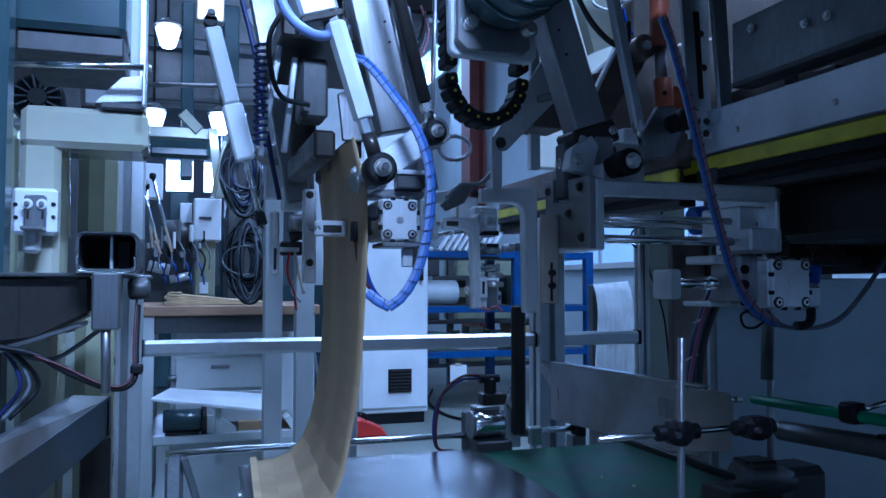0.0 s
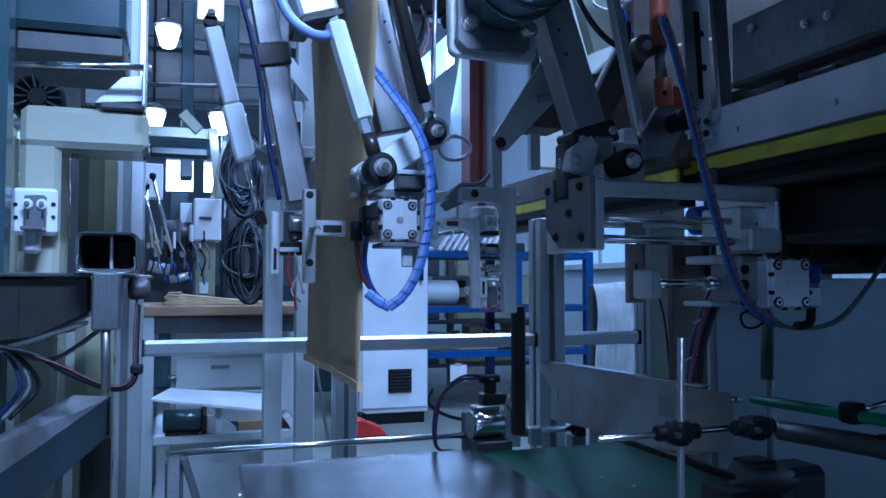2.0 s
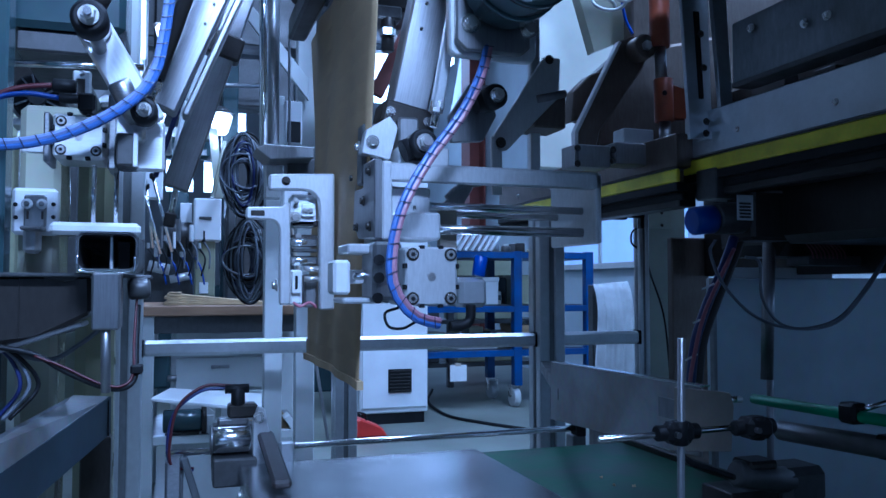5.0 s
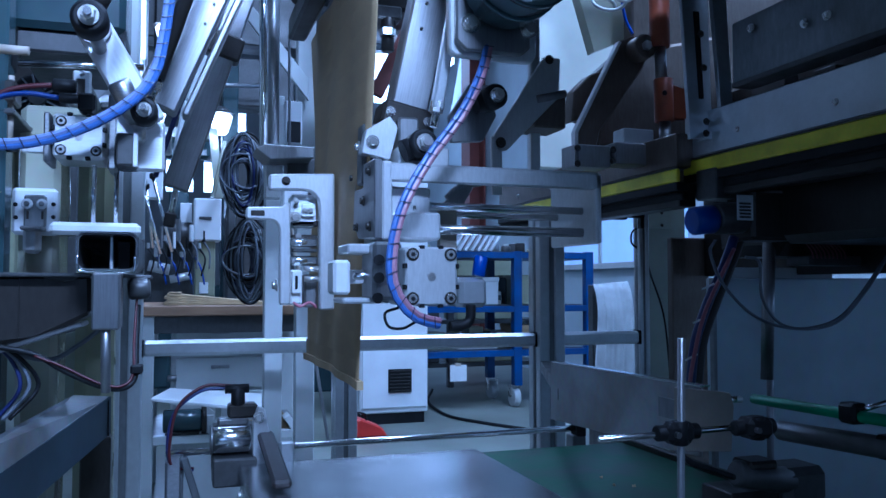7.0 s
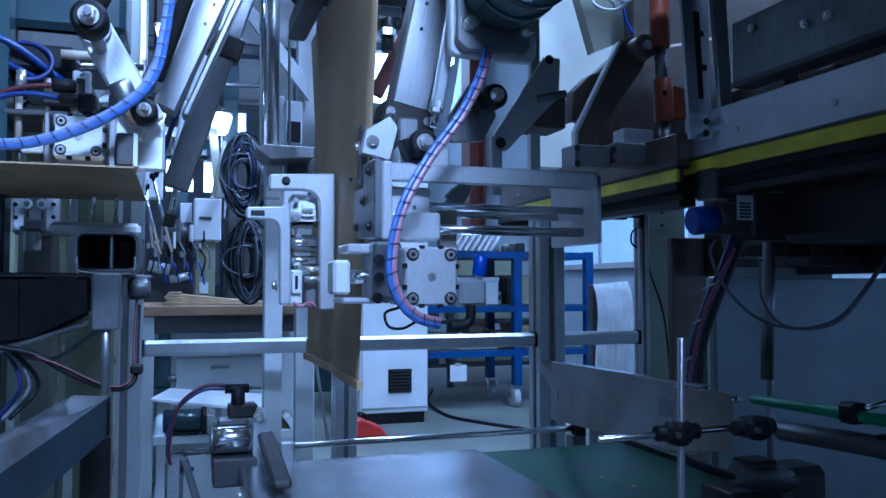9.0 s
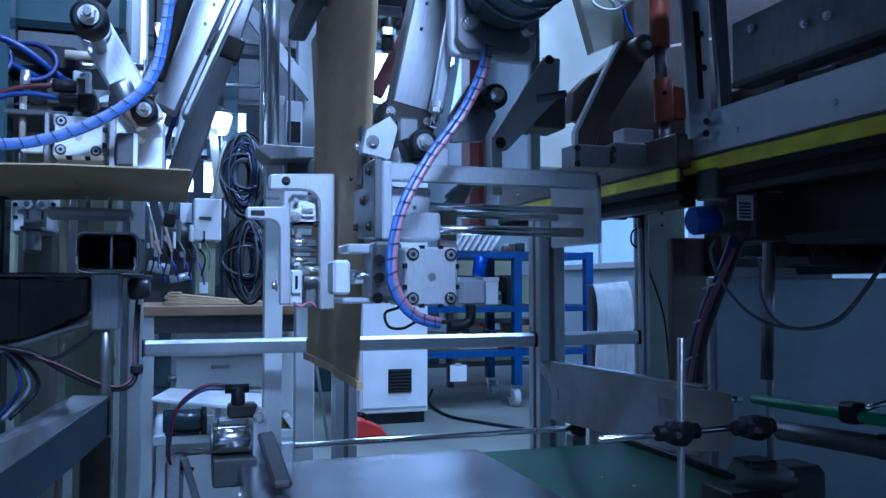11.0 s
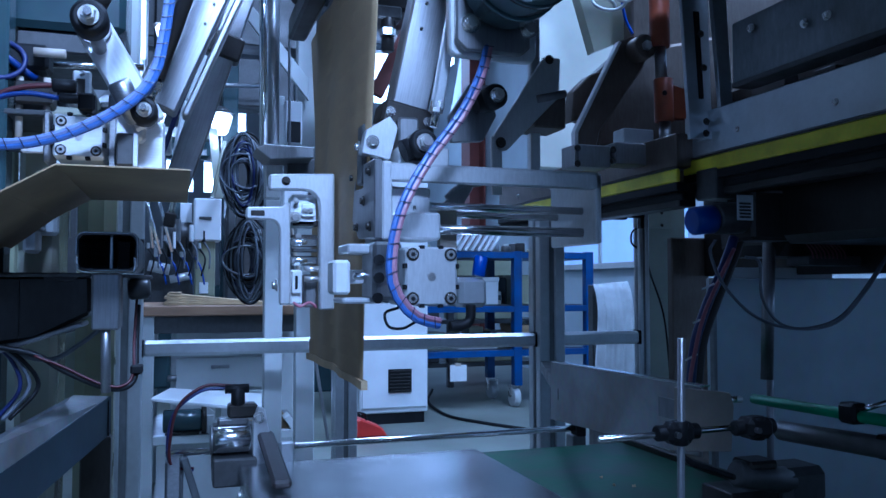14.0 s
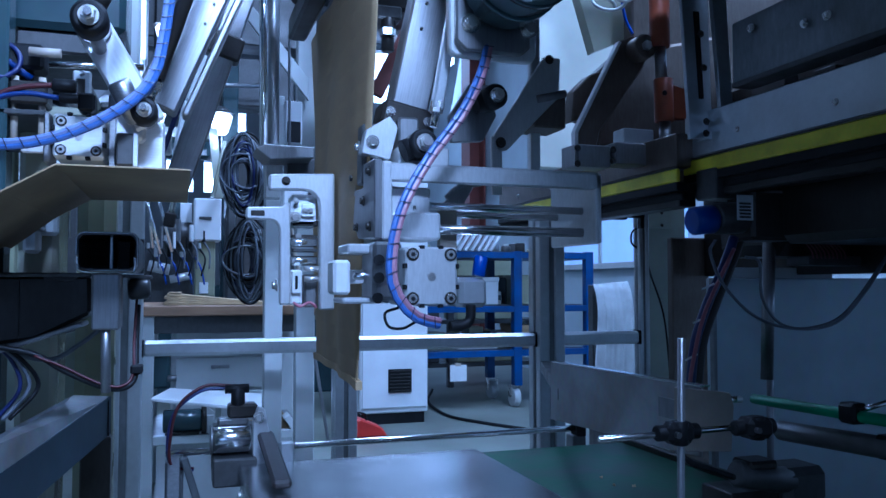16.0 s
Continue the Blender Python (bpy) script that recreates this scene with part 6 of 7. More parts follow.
part("fitting", Kit().span(off(LBOX, -0.07, -0.02, -0.002), off(LBOX, -0.04, 0.02, 0.024), 0.004), BLACK, gl)
part("fitting", Kit().cyl(off(LBOX, -0.08, -0.01, -0.04), off(LBOX, -0.08, -0.01, -0.005), 0.011, 12, bev=0.002), BLACK, gl)
part("fitting", Kit().cyl(off(LBOX, -0.06, -0.01, -0.03), off(LBOX, -0.06, -0.01, 0.0), 0.008, 12, bev=0.002), BLACK, gl)
part("short_hose", Kit().tube([off(LBOX, -0.08, -0.01, -0.04), off(LBOX, -0.074, -0.01, -0.08), off(LBOX, -0.06, -0.01, -0.115), off(LBOX, -0.02, -0.012, -0.158)], 0.0045), DARKRED, gl)
part("short_hose", Kit().tube([off(LBOX, -0.06, -0.01, -0.03), off(LBOX, -0.064, -0.01, -0.08), off(LBOX, -0.05, -0.012, -0.125), off(LBOX, -0.02, -0.012, -0.158)], 0.0045), DEEPBLUE, gl)
jaw = part("jaw", Kit().span(off(LBOX, 0.037, 0.03, -0.085), off(LBOX, 0.058, 0.06, 0.055), 0.008), NYLON, gl, "white nylon gripping jaw")
part("jaw_rod", Kit().cyl(off(LBOX, -0.06, 0.05, -0.02), off(LBOX, 0.045, 0.05, -0.02), 0.004, 10).cyl(off(LBOX, -0.06, 0.05, 0.015), off(LBOX, 0.045, 0.05, 0.015), 0.004, 10), CHROME, jaw)
part("pin_sleeve", Kit().cyl(off(LBOX, -0.09, -0.03, 0.058), off(LBOX, -0.03, -0.01, 0.09), 0.019, 18, bev=0.004), STEEL, gl)
part("pivot_boss", Kit().span(off(LBOX, -0.06, 0.0, 0.05), off(LBOX, 0.0, 0.05, 0.1), 0.006), MILL, gl)

# its mate across the bag
LFAR = (0.375, 2.030, 1.116)
gf = thing("pickup_gripper", LFAR, "milled aluminium pick-up gripper, far mate with slotted plates", "gripper")
part("post_plate", Kit().span((0.272, 1.850, 1.004), off((0.301, 1.850, 1.224), 0, 0.03), 0.003), MILL, gf)
for v in (345, 465):
    part("bolt", Kit().bolt((0.285, 1.850, 1.210) if v < 400 else (0.286, 1.850, 1.052), 0.006), DARK, gf)
part("slot_arm", Kit().span((0.242, 1.500, 1.093), off((0.303, 1.500, 1.123), 0, 0.015), 0.003), MILL, gf)
part("slot", Kit().span(off((0.257, 1.500, 1.100), 0, -0.003), (0.292, 1.500, 1.114), 0.002), DARK, gf)
part("reach_bar", Kit().bar((0.247, 1.500, 1.108), (0.292, 1.860, 1.133), 0.012, 0.012), STEEL, gf)
jf = part("jaw", Kit().span((0.212, 2.000, 1.024), off((0.234, 2.000, 1.184), 0, 0.03), 0.005), NYLON, gf, "white nylon gripping jaw")
part("slot", Kit().span(off((0.220, 2.000, 1.038), 0, -0.003), (0.227, 2.000, 1.091), 0.001), DARK, jf)
part("clamp", Kit().span((0.237, 2.000, 1.074), off((0.292, 2.000, 1.109), 0, 0.03), 0.004), DARK, gf)
part("clamp_lip", Kit().span((0.233, 1.990, 1.082), off((0.282, 1.990, 1.094), 0, 0.01), 0.002), NYLON, gf)
part("knuckle", Kit().cyl((0.258, 2.000, 1.155), (0.295, 2.000, 1.156), 0.022, 14, bev=0.004), STEEL, gf)
part("knuckle", Kit().cyl((0.261, 2.020, 1.121), (0.298, 2.020, 1.133), 0.016, 14, bev=0.004), DARK, gf)
part("wiring", Kit().tube([(0.261, 2.000, 1.091), (0.254, 2.000, 1.035), (0.271, 2.000, 0.979), (0.277, 2.000, 0.937)], 0.003), RED, gf)
part("wiring", Kit().tube([(0.270, 2.000, 1.091), (0.279, 2.000, 1.035), (0.265, 2.000, 0.986), (0.288, 2.000, 0.958)], 0.003), LIGHTGREY, gf)
part("block", Kit().span((0.245, 2.030, 1.190), off((0.295, 2.030, 1.252), 0, 0.05), 0.004), MILL, gf)


def link_thing(name, label, category):
    return thing(name, (0, 0, 0), label, category)


def rod_eye(parent, r):
    """A black rod end with its bolt, at the parent's own origin."""
    j = part("rod_eye", Kit().cyl((0, -0.024, 0), (0, 0.022, 0), r, 24, bev=0.006), BLACK, parent)
    part("washer", Kit().cyl((0, -0.028, 0), (0, -0.024, 0), r * 0.56, 20), BOLT, j)
    part("nut", Kit().cyl((0, -0.04, 0), (0, -0.028, 0), r * 0.42, 6, bev=0.001), BOLT, j)
    part("stud", Kit().cyl((0, -0.047, 0), (0, -0.04, 0), r * 0.22, 12), CHROME, j)


# rods and arms that carry it: each is drawn along its own z, from its lower joint upwards
l_rod = link_thing("push_cylinder", "chrome push rod with a white hexagon sleeve", "air cylinder")
rod_eye(l_rod, 0.026)
part("pivot_pin", Kit().cyl((0, 0.02, 0), (0, 0.16, 0), 0.011, 14), STEEL, l_rod)
part("eye_neck", Kit().cyl((0, 0, 0.02), (0, 0, 0.06), 0.012, 14), DARK, l_rod)
part("lock_nut", Kit().cyl((0, 0, 0.06), (0, 0, 0.085), 0.012, 6, bev=0.001), BOLT, l_rod)
part("hexagon_sleeve", Kit().cyl((0, 0, 0.085), (0, 0, 0.245), 0.0165, 6, bev=0.002), NYLON, l_rod)
part("lock_nut", Kit().cyl((0, 0, 0.245), (0, 0, 0.26), 0.014, 6, bev=0.001), BOLT, l_rod)
part("piston_rod", Kit().cyl((0, 0, 0.26), (0, 0, 0.45), 0.009, 14), CHROME, l_rod)
part("barrel", Kit().span((-0.052, -0.01, 0.26), (0.012, 0.05, 0.6), 0.006), MILL, l_rod)
part("barrel_end", Kit().span((-0.056, -0.014, 0.25), (0.016, 0.054, 0.262), 0.003), DARK, l_rod)
part("hose_bend", Kit().tube([(-0.072, 0, 0.46), (-0.078, -0.01, 0.35), (-0.074, -0.02, 0.27), (-0.05, -0.022, 0.232), (-0.02, 0.0, 0.228), (0.0, 0.04, 0.25)], 0.0085), HOSEPALE, l_rod, "air hose bend in spiral wrap")
l_tube = link_thing("swing_linkage", "dull steel box-section swing linkage", "linkage")
part("tube", Kit().box((0, 0.04, 0.35), (0.075, 0.05, 0.68), 0.004), STEEL, l_tube)
part("cheek", Kit().box((0.055, 0.02, 0.3), (0.012, 0.05, 0.58), 0.003), STEEL, l_tube)
for z in (0.18, 0.22, 0.3):
    part("hole", Kit().cyl((0.02, 0.012, z), (0.02, 0.016, z), 0.003, 8), DARK, l_tube)
l_rod2 = link_thing("tie_rod", "dark tie rod with a black rod end", "rod")
rod_eye(l_rod2, 0.021)
part("neck", Kit().cyl((0, 0, 0.018), (0, 0, 0.06), 0.009, 12), CHROME, l_rod2)
part("lock_nut", Kit().cyl((0, 0, 0.04), (0, 0, 0.055), 0.013, 6), BOLT, l_rod2)
part("sleeve", Kit().cyl((0, 0, 0.06), (0, 0, 0.5), 0.012, 14), DARK, l_rod2)
l_crank = link_thing("crank_lever", "flat milled crank lever between two rod ends", "lever")
part("plate", Kit().box((0, 0.03, 0), (0.055, 0.014, 0.2), 0.006), MILL, l_crank)
part("boss", Kit().cyl((0, 0.015, 0.075), (0, 0.05, 0.075), 0.026, 20), STEEL, l_crank)
part("boss", Kit().cyl((0, 0.015, -0.075), (0, 0.05, -0.075), 0.026, 20), STEEL, l_crank)
l_bar = link_thing("swing_linkage", "flat milled steel bar of the far swing linkage", "linkage")
part("bar", Kit().box((0, 0, 0.4), (0.06, 0.03, 0.82), 0.004), STEEL, l_bar)
part("conduit", Kit().tube([(-0.05, -0.02, 0.0), (-0.052, -0.03, 0.15), (-0.045, -0.03, 0.35), (-0.06, -0.03, 0.6)], 0.006), NAVY, l_bar)
part("knuckle", Kit().box((0.0, 0, 0.36), (0.085, 0.05, 0.06), 0.005), DARK, l_bar)
l_cyl = link_thing("air_cylinder", "white air cylinder hanging from a beige bracket", "air cylinder")
part("upper_barrel", Kit().box((0, 0, -0.13), (0.045, 0.05, 0.22), 0.006), LIGHTGREY, l_cyl)
for sx in (-1, 1):
    part("rib", Kit().box((sx * 0.017, -0.027, -0.13), (0.005, 0.004, 0.21), 0.001), ALU, l_cyl)
part("groove", Kit().box((0, -0.026, -0.13), (0.022, 0.003, 0.2), 0.001), LIGHTGREY, l_cyl)
part("lower_barrel", Kit().box((0, 0, -0.32), (0.056, 0.05, 0.16), 0.006), WHITE, l_cyl)
part("piston_rod", Kit().cyl((0, 0, -0.4), (0, 0, -0.56), 0.009, 12), CHROME, l_cyl)
part("rod_eye", Kit().box((0, 0, -0.57), (0.03, 0.02, 0.04), 0.004), DARK, l_cyl)
part("clevis", Kit().cyl((0, -0.02, 0), (0, 0.02, 0), 0.018, 14), BLACK, l_cyl)
hb = thing("hanger_bracket", (0.072, 2.300, 1.769), "beige painted hanger bracket", "bracket")
part("plate", Kit().span((0.034, 2.280, 1.736), off((0.109, 2.280, 1.928), 0, 0.05), 0.004), BEIGE, hb)
part("bolt", Kit().bolt((0.074, 2.280, 1.760), 0.008), DARK, hb)


# ---- hoses in short rigid lengths ----
def hose(name, label, length, n, r, main, stripe):
    t = thing(name, (0, 0, 0), label, "hose")
    segs, s = [], length / n
    k = Kit().cyl((-0.45 * r, 0, -0.05 * s), (-0.45 * r, 0, 1.05 * s), r * 0.62, 8)
    w = Kit().cyl((0.45 * r, 0, -0.05 * s), (0.45 * r, 0, 1.05 * s), r * 0.62, 8)
    d = Kit()
    for z in (0.4,):
        for a, b in ((-1, 1),):
            d.bar((-1.02 * r, -0.72 * r, (z - 0.12) * s), (1.02 * r, -0.72 * r, (z + 0.12) * s), r * 0.16, r * 0.1, 0)
            d.bar((-1.02 * r, 0.72 * r, (z - 0.12) * s), (1.02 * r, 0.72 * r, (z + 0.12) * s), r * 0.16, r * 0.1, 0)
    meshes = []
    for kk, m in ((k, main), (w, stripe), (d, WRAPDARK)):
        me = bpy.data.meshes.new("length")
        kk.bm.to_mesh(me)
        kk.bm.free()
        me.materials.append(m)
        meshes.append(me)
    for i in range(n):
        a = new("hose_length", meshes[0])
        b = new("second_hose", meshes[1])
        c = new("wrap_turn", meshes[2])
        a.parent, b.parent, c.parent = t, a, a
        segs.append(a)
    return t, segs, s


def key_hose(segs, s, rows):
    """rows: seconds and the hose's curve as points; each length takes its place along it."""
    keyed = [[] for _ in segs]
    for t, pts in rows:
        path = smooth_path(pts, 10)
        nodes, want, walked = [path[0]], s, 0.0
        for a, b in zip(path, path[1:]):
            d = (b - a).length
            while d > 0 and walked + d >= want and len(nodes) <= len(segs):
                nodes.append(a.lerp(b, (want - walked) / d))
                want += s
            walked += d
        way = (path[-1] - path[-2]).normalized()
        while len(nodes) <= len(segs):
            nodes.append(nodes[-1] + way * s)
        for k, (a, b) in enumerate(zip(nodes, nodes[1:])):
            keyed[k].append((t, aim(a, b)))
    for ob, r in zip(segs, keyed):
        walk(ob, r)


HOSE_L, HOSE_L_SEGS, HOSE_L_S = hose("air_hose", "blue air hoses in a clear spiral wrap", 0.62, 26, 0.0085, HOSEBLUE, HOSEPALE)
HOSE_R, HOSE_R_SEGS, HOSE_R_S = hose("air_hose", "blue and red air hoses in a spiral wrap", 0.6, 26, 0.0085, HOSEPINK, HOSEBLUE)

# ---- second transfer gripper: frame with slide rods, drawn where it holds the bag ----
RO = (0.734, 1.300, 1.211)
gr = thing("transfer_gripper", RO, "aluminium transfer gripper frame with two chrome slide rods", "gripper")
xl0, xr0 = (0.332, 1.300, 1.148)[0], RO[0]
zt, zb = (0.520, 1.300, 1.204)[2], (0.520, 1.300, 1.080)[2]
part("end_plate", Kit().span((xl0 - 0.012, 1.29, zb - 0.005), (xl0 + 0.006, 1.5, zt + 0.005), 0.003), MILL, gr)
part("cheek_plate", Kit().prism([(0.306, 1.29, 1.212), (0.306, 1.29, 1.078), (0.306, 1.415, 1.083), (0.306, 1.475, 1.125), (0.306, 1.475, 1.222), (0.306, 1.44, 1.222), (0.306, 1.44, 1.175), (0.306, 1.375, 1.172), (0.306, 1.375, 1.214)], (0.014, 0, 0), 0.002), STEEL, gr)
for y, z in ((1.37, 1.148), (1.425, 1.105), (1.32, 1.1), (1.325, 1.195), (1.46, 1.2)):
    part("bolt", Kit().bolt((0.306, y, z), 0.006, (-1, 0, 0)), DARK, gr)
part("clevis_block", Kit().span((0.306, 1.385, 1.18), (0.345, 1.43, 1.29), 0.004), GREYDARK, gr)
part("clevis_bolt", Kit().bolt((0.306, 1.407, 1.25), 0.007, (-1, 0, 0)), BOLT, gr)
# sliding finger beside the cylinder, with a long slot
finger = part("slotted_finger", Kit().span((0.459, 1.41, 0.975), (0.494, 1.425, 1.15), 0.002), DULLTAN, gr, "tan slotted finger plate")
part("slot", Kit().span((0.475, 1.407, 0.98), (0.479, 1.4095, 1.055), 0).cyl((0.477, 1.402, 1.035), (0.477, 1.41, 1.035), 0.007, 8).cyl((0.477, 1.402, 1.01), (0.477, 1.41, 1.01), 0.007, 8), BLACK, finger)
part("top_bar", Kit().span((xl0, 1.29, zt - 0.028), (xr0, 1.31, zt + 0.0), 0.002), MILL, gr)
part("end_plate", Kit().span((xr0 - 0.012, 1.29, zb - 0.004), (xr0, 1.48, zt), 0.003), MILL, gr)
part("cover_plate", Kit().span((xl0, 1.3, zt - 0.002), (xr0, 1.47, zt + 0.004), 0.002), MILL, gr)
part("slide_rod", Kit().cyl((xl0, 1.345, (0.538, 1.345, 1.140)[2]), (xr0 - 0.012, 1.345, (0.538, 1.345, 1.140)[2]), 0.007, 14), CHROME, gr)
part("slide_rod", Kit().cyl((xl0, 1.345, (0.538, 1.345, 1.099)[2]), (xr0 - 0.012, 1.345, (0.538, 1.345, 1.099)[2]), 0.009, 14), CHROME, gr)
part("slide_rod", Kit().cyl((xl0, 1.45, (0.580, 1.450, 1.136)[2]), (xr0 - 0.012, 1.45, (0.580, 1.450, 1.136)[2]), 0.007, 14), CHROME, gr)
part("hanger", Kit().prism([(0.300, 1.360, 1.232), (0.308, 1.360, 1.273), (0.351, 1.360, 1.300), (0.366, 1.360, 1.281), (0.351, 1.360, 1.223)], (0, 0.03, 0)), MILL, gr)
part("hanger_bolt", Kit().bolt((0.319, 1.360, 1.252), 0.008), BOLT, gr)
part("hanger", Kit().span((0.362, 1.340, 1.210), off((0.455, 1.340, 1.245), 0, 0.1), 0.003), MILL, gr)
part("hanger_block", Kit().span((0.372, 1.380, 1.247), off((0.411, 1.380, 1.305), 0, 0.08), 0.004), STEEL, gr)
part("wing_plate", Kit().prism([(0.462, 1.360, 1.308), (0.500, 1.360, 1.368), (0.542, 1.360, 1.371), (0.554, 1.360, 1.314), (0.528, 1.360, 1.265), (0.467, 1.360, 1.260)], (0, 0.014, 0)), STEEL, gr)
for p, r in (((0.391, 1.300, 1.241), 0.025), ((0.523, 1.300, 1.332), 0.022)):
    j = part("rod_eye", Kit().cyl(off(p, 0, -0.02), off(p, 0, 0.03), r, 24, bev=0.005).cyl(off(p, -0.03, 0.01, -0.012), off(p, 0, 0.01, 0), r * 0.8, 16), BLACK, gr)
    part("nut", Kit().cyl(off(p, 0, -0.024), off(p, 0, -0.02), r * 0.6, 20).cyl(off(p, 0, -0.033), off(p, 0, -0.024), r * 0.46, 6).cyl(off(p, 0, -0.038), off(p, 0, -0.033), r * 0.3, 12), BOLT, j)
# the slide with its air cylinder
SL = (0.387, 1.240, 1.014)
sl = part("slide", Kit().span((0.341, 1.320, 1.100), off((0.414, 1.320, 1.170), 0, 0.12), 0.004), MILL, gr)
part("slide_block", Kit().span((0.345, 1.290, 1.077), off((0.423, 1.290, 1.124), 0, 0.1), 0.004), MILL, sl)
txt = bpy.data.curves.new("letter", "FONT")
txt.body, txt.size, txt.extrude = "R", 0.011, 0.0003
letter = new("letter", txt)
letter.data.materials.append(BLACK)
letter.parent = sl
letter.location = Vector((0.381, 1.318, 1.130)) - Vector(RO)
letter.rotation_euler = (radians(90), 0, 0)
socket_plate("cylinder_cap", SL, 0.088, 0.095, sl, 0.0075)
part("cylinder_body", Kit().span(off(SL, -0.044, 0.0, -0.047), off(SL, 0.044, 0.1, 0.047), 0.004), MILL, sl)
part("gland", Kit().span((0.300, 1.270, 0.975), off((0.349, 1.270, 1.072), 0, 0.09), 0.006), STEEL, sl)
for p in ((0.308, 1.265, 1.041), (0.308, 1.265, 1.012), (0.306, 1.265, 0.979)):
    part("bore", Kit().cyl(p, off(p, 0, -0.004), 0.009, 14), BLACK, sl)
part("shelf_plate", Kit().span((0.264, 1.300, 1.053), off((0.336, 1.300, 1.069), 0, 0.09), 0.003), MILL, sl)
part("shelf_plate", Kit().span((0.256, 1.300, 0.969), off((0.336, 1.300, 0.979), 0, 0.09), 0.003), MILL, sl)
part("ram", Kit().cyl((0.270, 1.330, 1.014), (0.324, 1.330, 1.015), 0.012, 14), CHROME, sl)
pad = part("pad", Kit().span((0.242, 1.310, 0.984), off((0.271, 1.310, 1.042), 0, 0.06), 0.005), NYLON, sl, "white nylon clamping pad")
part("pad_ram", Kit().cyl(off((0.263, 1.340, 1.014), 0, 0), off((0.263, 1.340, 1.014), 0.16), 0.009, 12), CHROME, pad)
part("connector", Kit().span((0.450, 1.270, 0.962), off((0.501, 1.270, 1.013), 0, 0.05), 0.008), ALU, sl)
part("connector_cap", Kit().cyl((0.487, 1.280, 1.015), (0.493, 1.280, 1.050), 0.012, 14, bev=0.002), BLUEPLASTIC, sl, "blue plug cap")
part("elbow", Kit().tube([(0.470, 1.270, 0.967), (0.468, 1.270, 0.942), (0.454, 1.270, 0.932), (0.432, 1.270, 0.931)], 0.009), BLACK, sl)
part("pigtail", Kit().tube([(0.351, 1.300, 0.962), (0.328, 1.300, 0.953), (0.334, 1.300, 0.931), (0.358, 1.300, 0.927), (0.381, 1.300, 0.938)], 0.0025), BLACK, sl)

# its mate across the bag
RF = (0.283, 1.600, 1.223)
rf = thing("transfer_gripper", RF, "milled aluminium transfer gripper, far mate with hooked jaws", "gripper")
hook = part("hooked_jaw", Kit().prism([(0.169, 1.600, 1.221), (0.294, 1.600, 1.227), (0.297, 1.600, 1.225), (0.298, 1.600, 0.950), (0.269, 1.600, 0.950), (0.267, 1.600, 1.158), (0.265, 1.600, 1.172), (0.258, 1.600, 1.183), (0.248, 1.600, 1.190), (0.235, 1.600, 1.192), (0.169, 1.600, 1.190), (0.167, 1.600, 1.192), (0.167, 1.600, 1.218)], (0, 0.03, 0), 0.003), MILL, rf)
part("jaw_bolt", Kit().bolt((0.199, 1.600, 1.208), 0.006), DARK, rf)
part("hooked_plate", Kit().prism([(0.124, 1.585, 1.153), (0.191, 1.585, 1.155), (0.200, 1.585, 1.164), (0.206, 1.585, 1.162), (0.208, 1.585, 0.961), (0.187, 1.585, 0.961), (0.186, 1.585, 1.108), (0.183, 1.585, 1.119), (0.176, 1.585, 1.126), (0.166, 1.585, 1.129), (0.124, 1.585, 1.129), (0.121, 1.585, 1.133), (0.121, 1.585, 1.149)], (0, 0.02, 0), 0.003), MILL, rf)
part("slot", Kit().span(off((0.130, 1.585, 1.136), 0, -0.003), (0.156, 1.585, 1.146), 0.001), DARK, rf)
part("cylinder", Kit().span((0.213, 1.630, 1.118), off((0.265, 1.630, 1.186), 0, 0.045), 0.006), WHITE, rf)
part("rod", Kit().cyl((0.197, 1.630, 1.086), (0.266, 1.630, 1.087), 0.01, 12), CHROME, rf)
part("rod", Kit().cyl((0.197, 1.630, 1.049), (0.266, 1.630, 1.050), 0.01, 12), CHROME, rf)
part("block", Kit().span((0.211, 1.620, 0.960), off((0.236, 1.620, 1.031), 0, 0.045), 0.004), NYLON, rf)
part("block", Kit().span((0.243, 1.640, 0.954), off((0.270, 1.640, 1.022), 0, 0.045), 0.004), STEEL, rf)
part("foot_bolt", Kit().bolt((0.182, 1.590, 1.000), 0.008, (-1, 0, 0)), BOLT, rf)
part("foot_bolt", Kit().bolt((0.220, 1.620, 1.137), 0.008), BOLT, rf)
part("frame_plate", Kit().span((0.211, 1.750, 1.154), off((0.266, 1.750, 1.217), 0, 0.05), 0.004), MILL, rf)

part("valve_block", Kit().span((0.214, 1.610, 0.983), off((0.233, 1.610, 1.028), 0, 0.03), 0.002), NYLON, rf)
part("valve_slot", Kit().span((0.220, 1.608, 0.992), off((0.225, 1.608, 1.019), 0, 0.004), 0), BLACK, rf)
part("cap_block", Kit().span((0.234, 1.620, 1.139), off((0.261, 1.620, 1.165), 0, 0.03), 0.002), WHITE, rf)
for p in ((0.240, 1.618, 1.151), (0.251, 1.618, 1.152), (0.227, 1.618, 1.099), (0.222, 1.618, 1.170)):
    part("screw", Kit().bolt(p, 0.004), BOLT, rf)
part("stack_plate", Kit().span((0.217, 1.630, 1.121), off((0.268, 1.630, 1.131), 0, 0.04), 0.001), DARK, rf)
part("stack_plate", Kit().span((0.217, 1.630, 1.093), off((0.268, 1.630, 1.103), 0, 0.04), 0.001), DARK, rf)
part("stack_plate", Kit().span((0.218, 1.630, 1.068), off((0.268, 1.630, 1.075), 0, 0.04), 0.001), GREYDARK, rf)
part("wire_end", Kit().tube([(0.215, 1.600, 0.966), (0.228, 1.600, 0.958), (0.248, 1.600, 0.965), (0.262, 1.600, 0.955)], 0.003), HOSERED, rf)
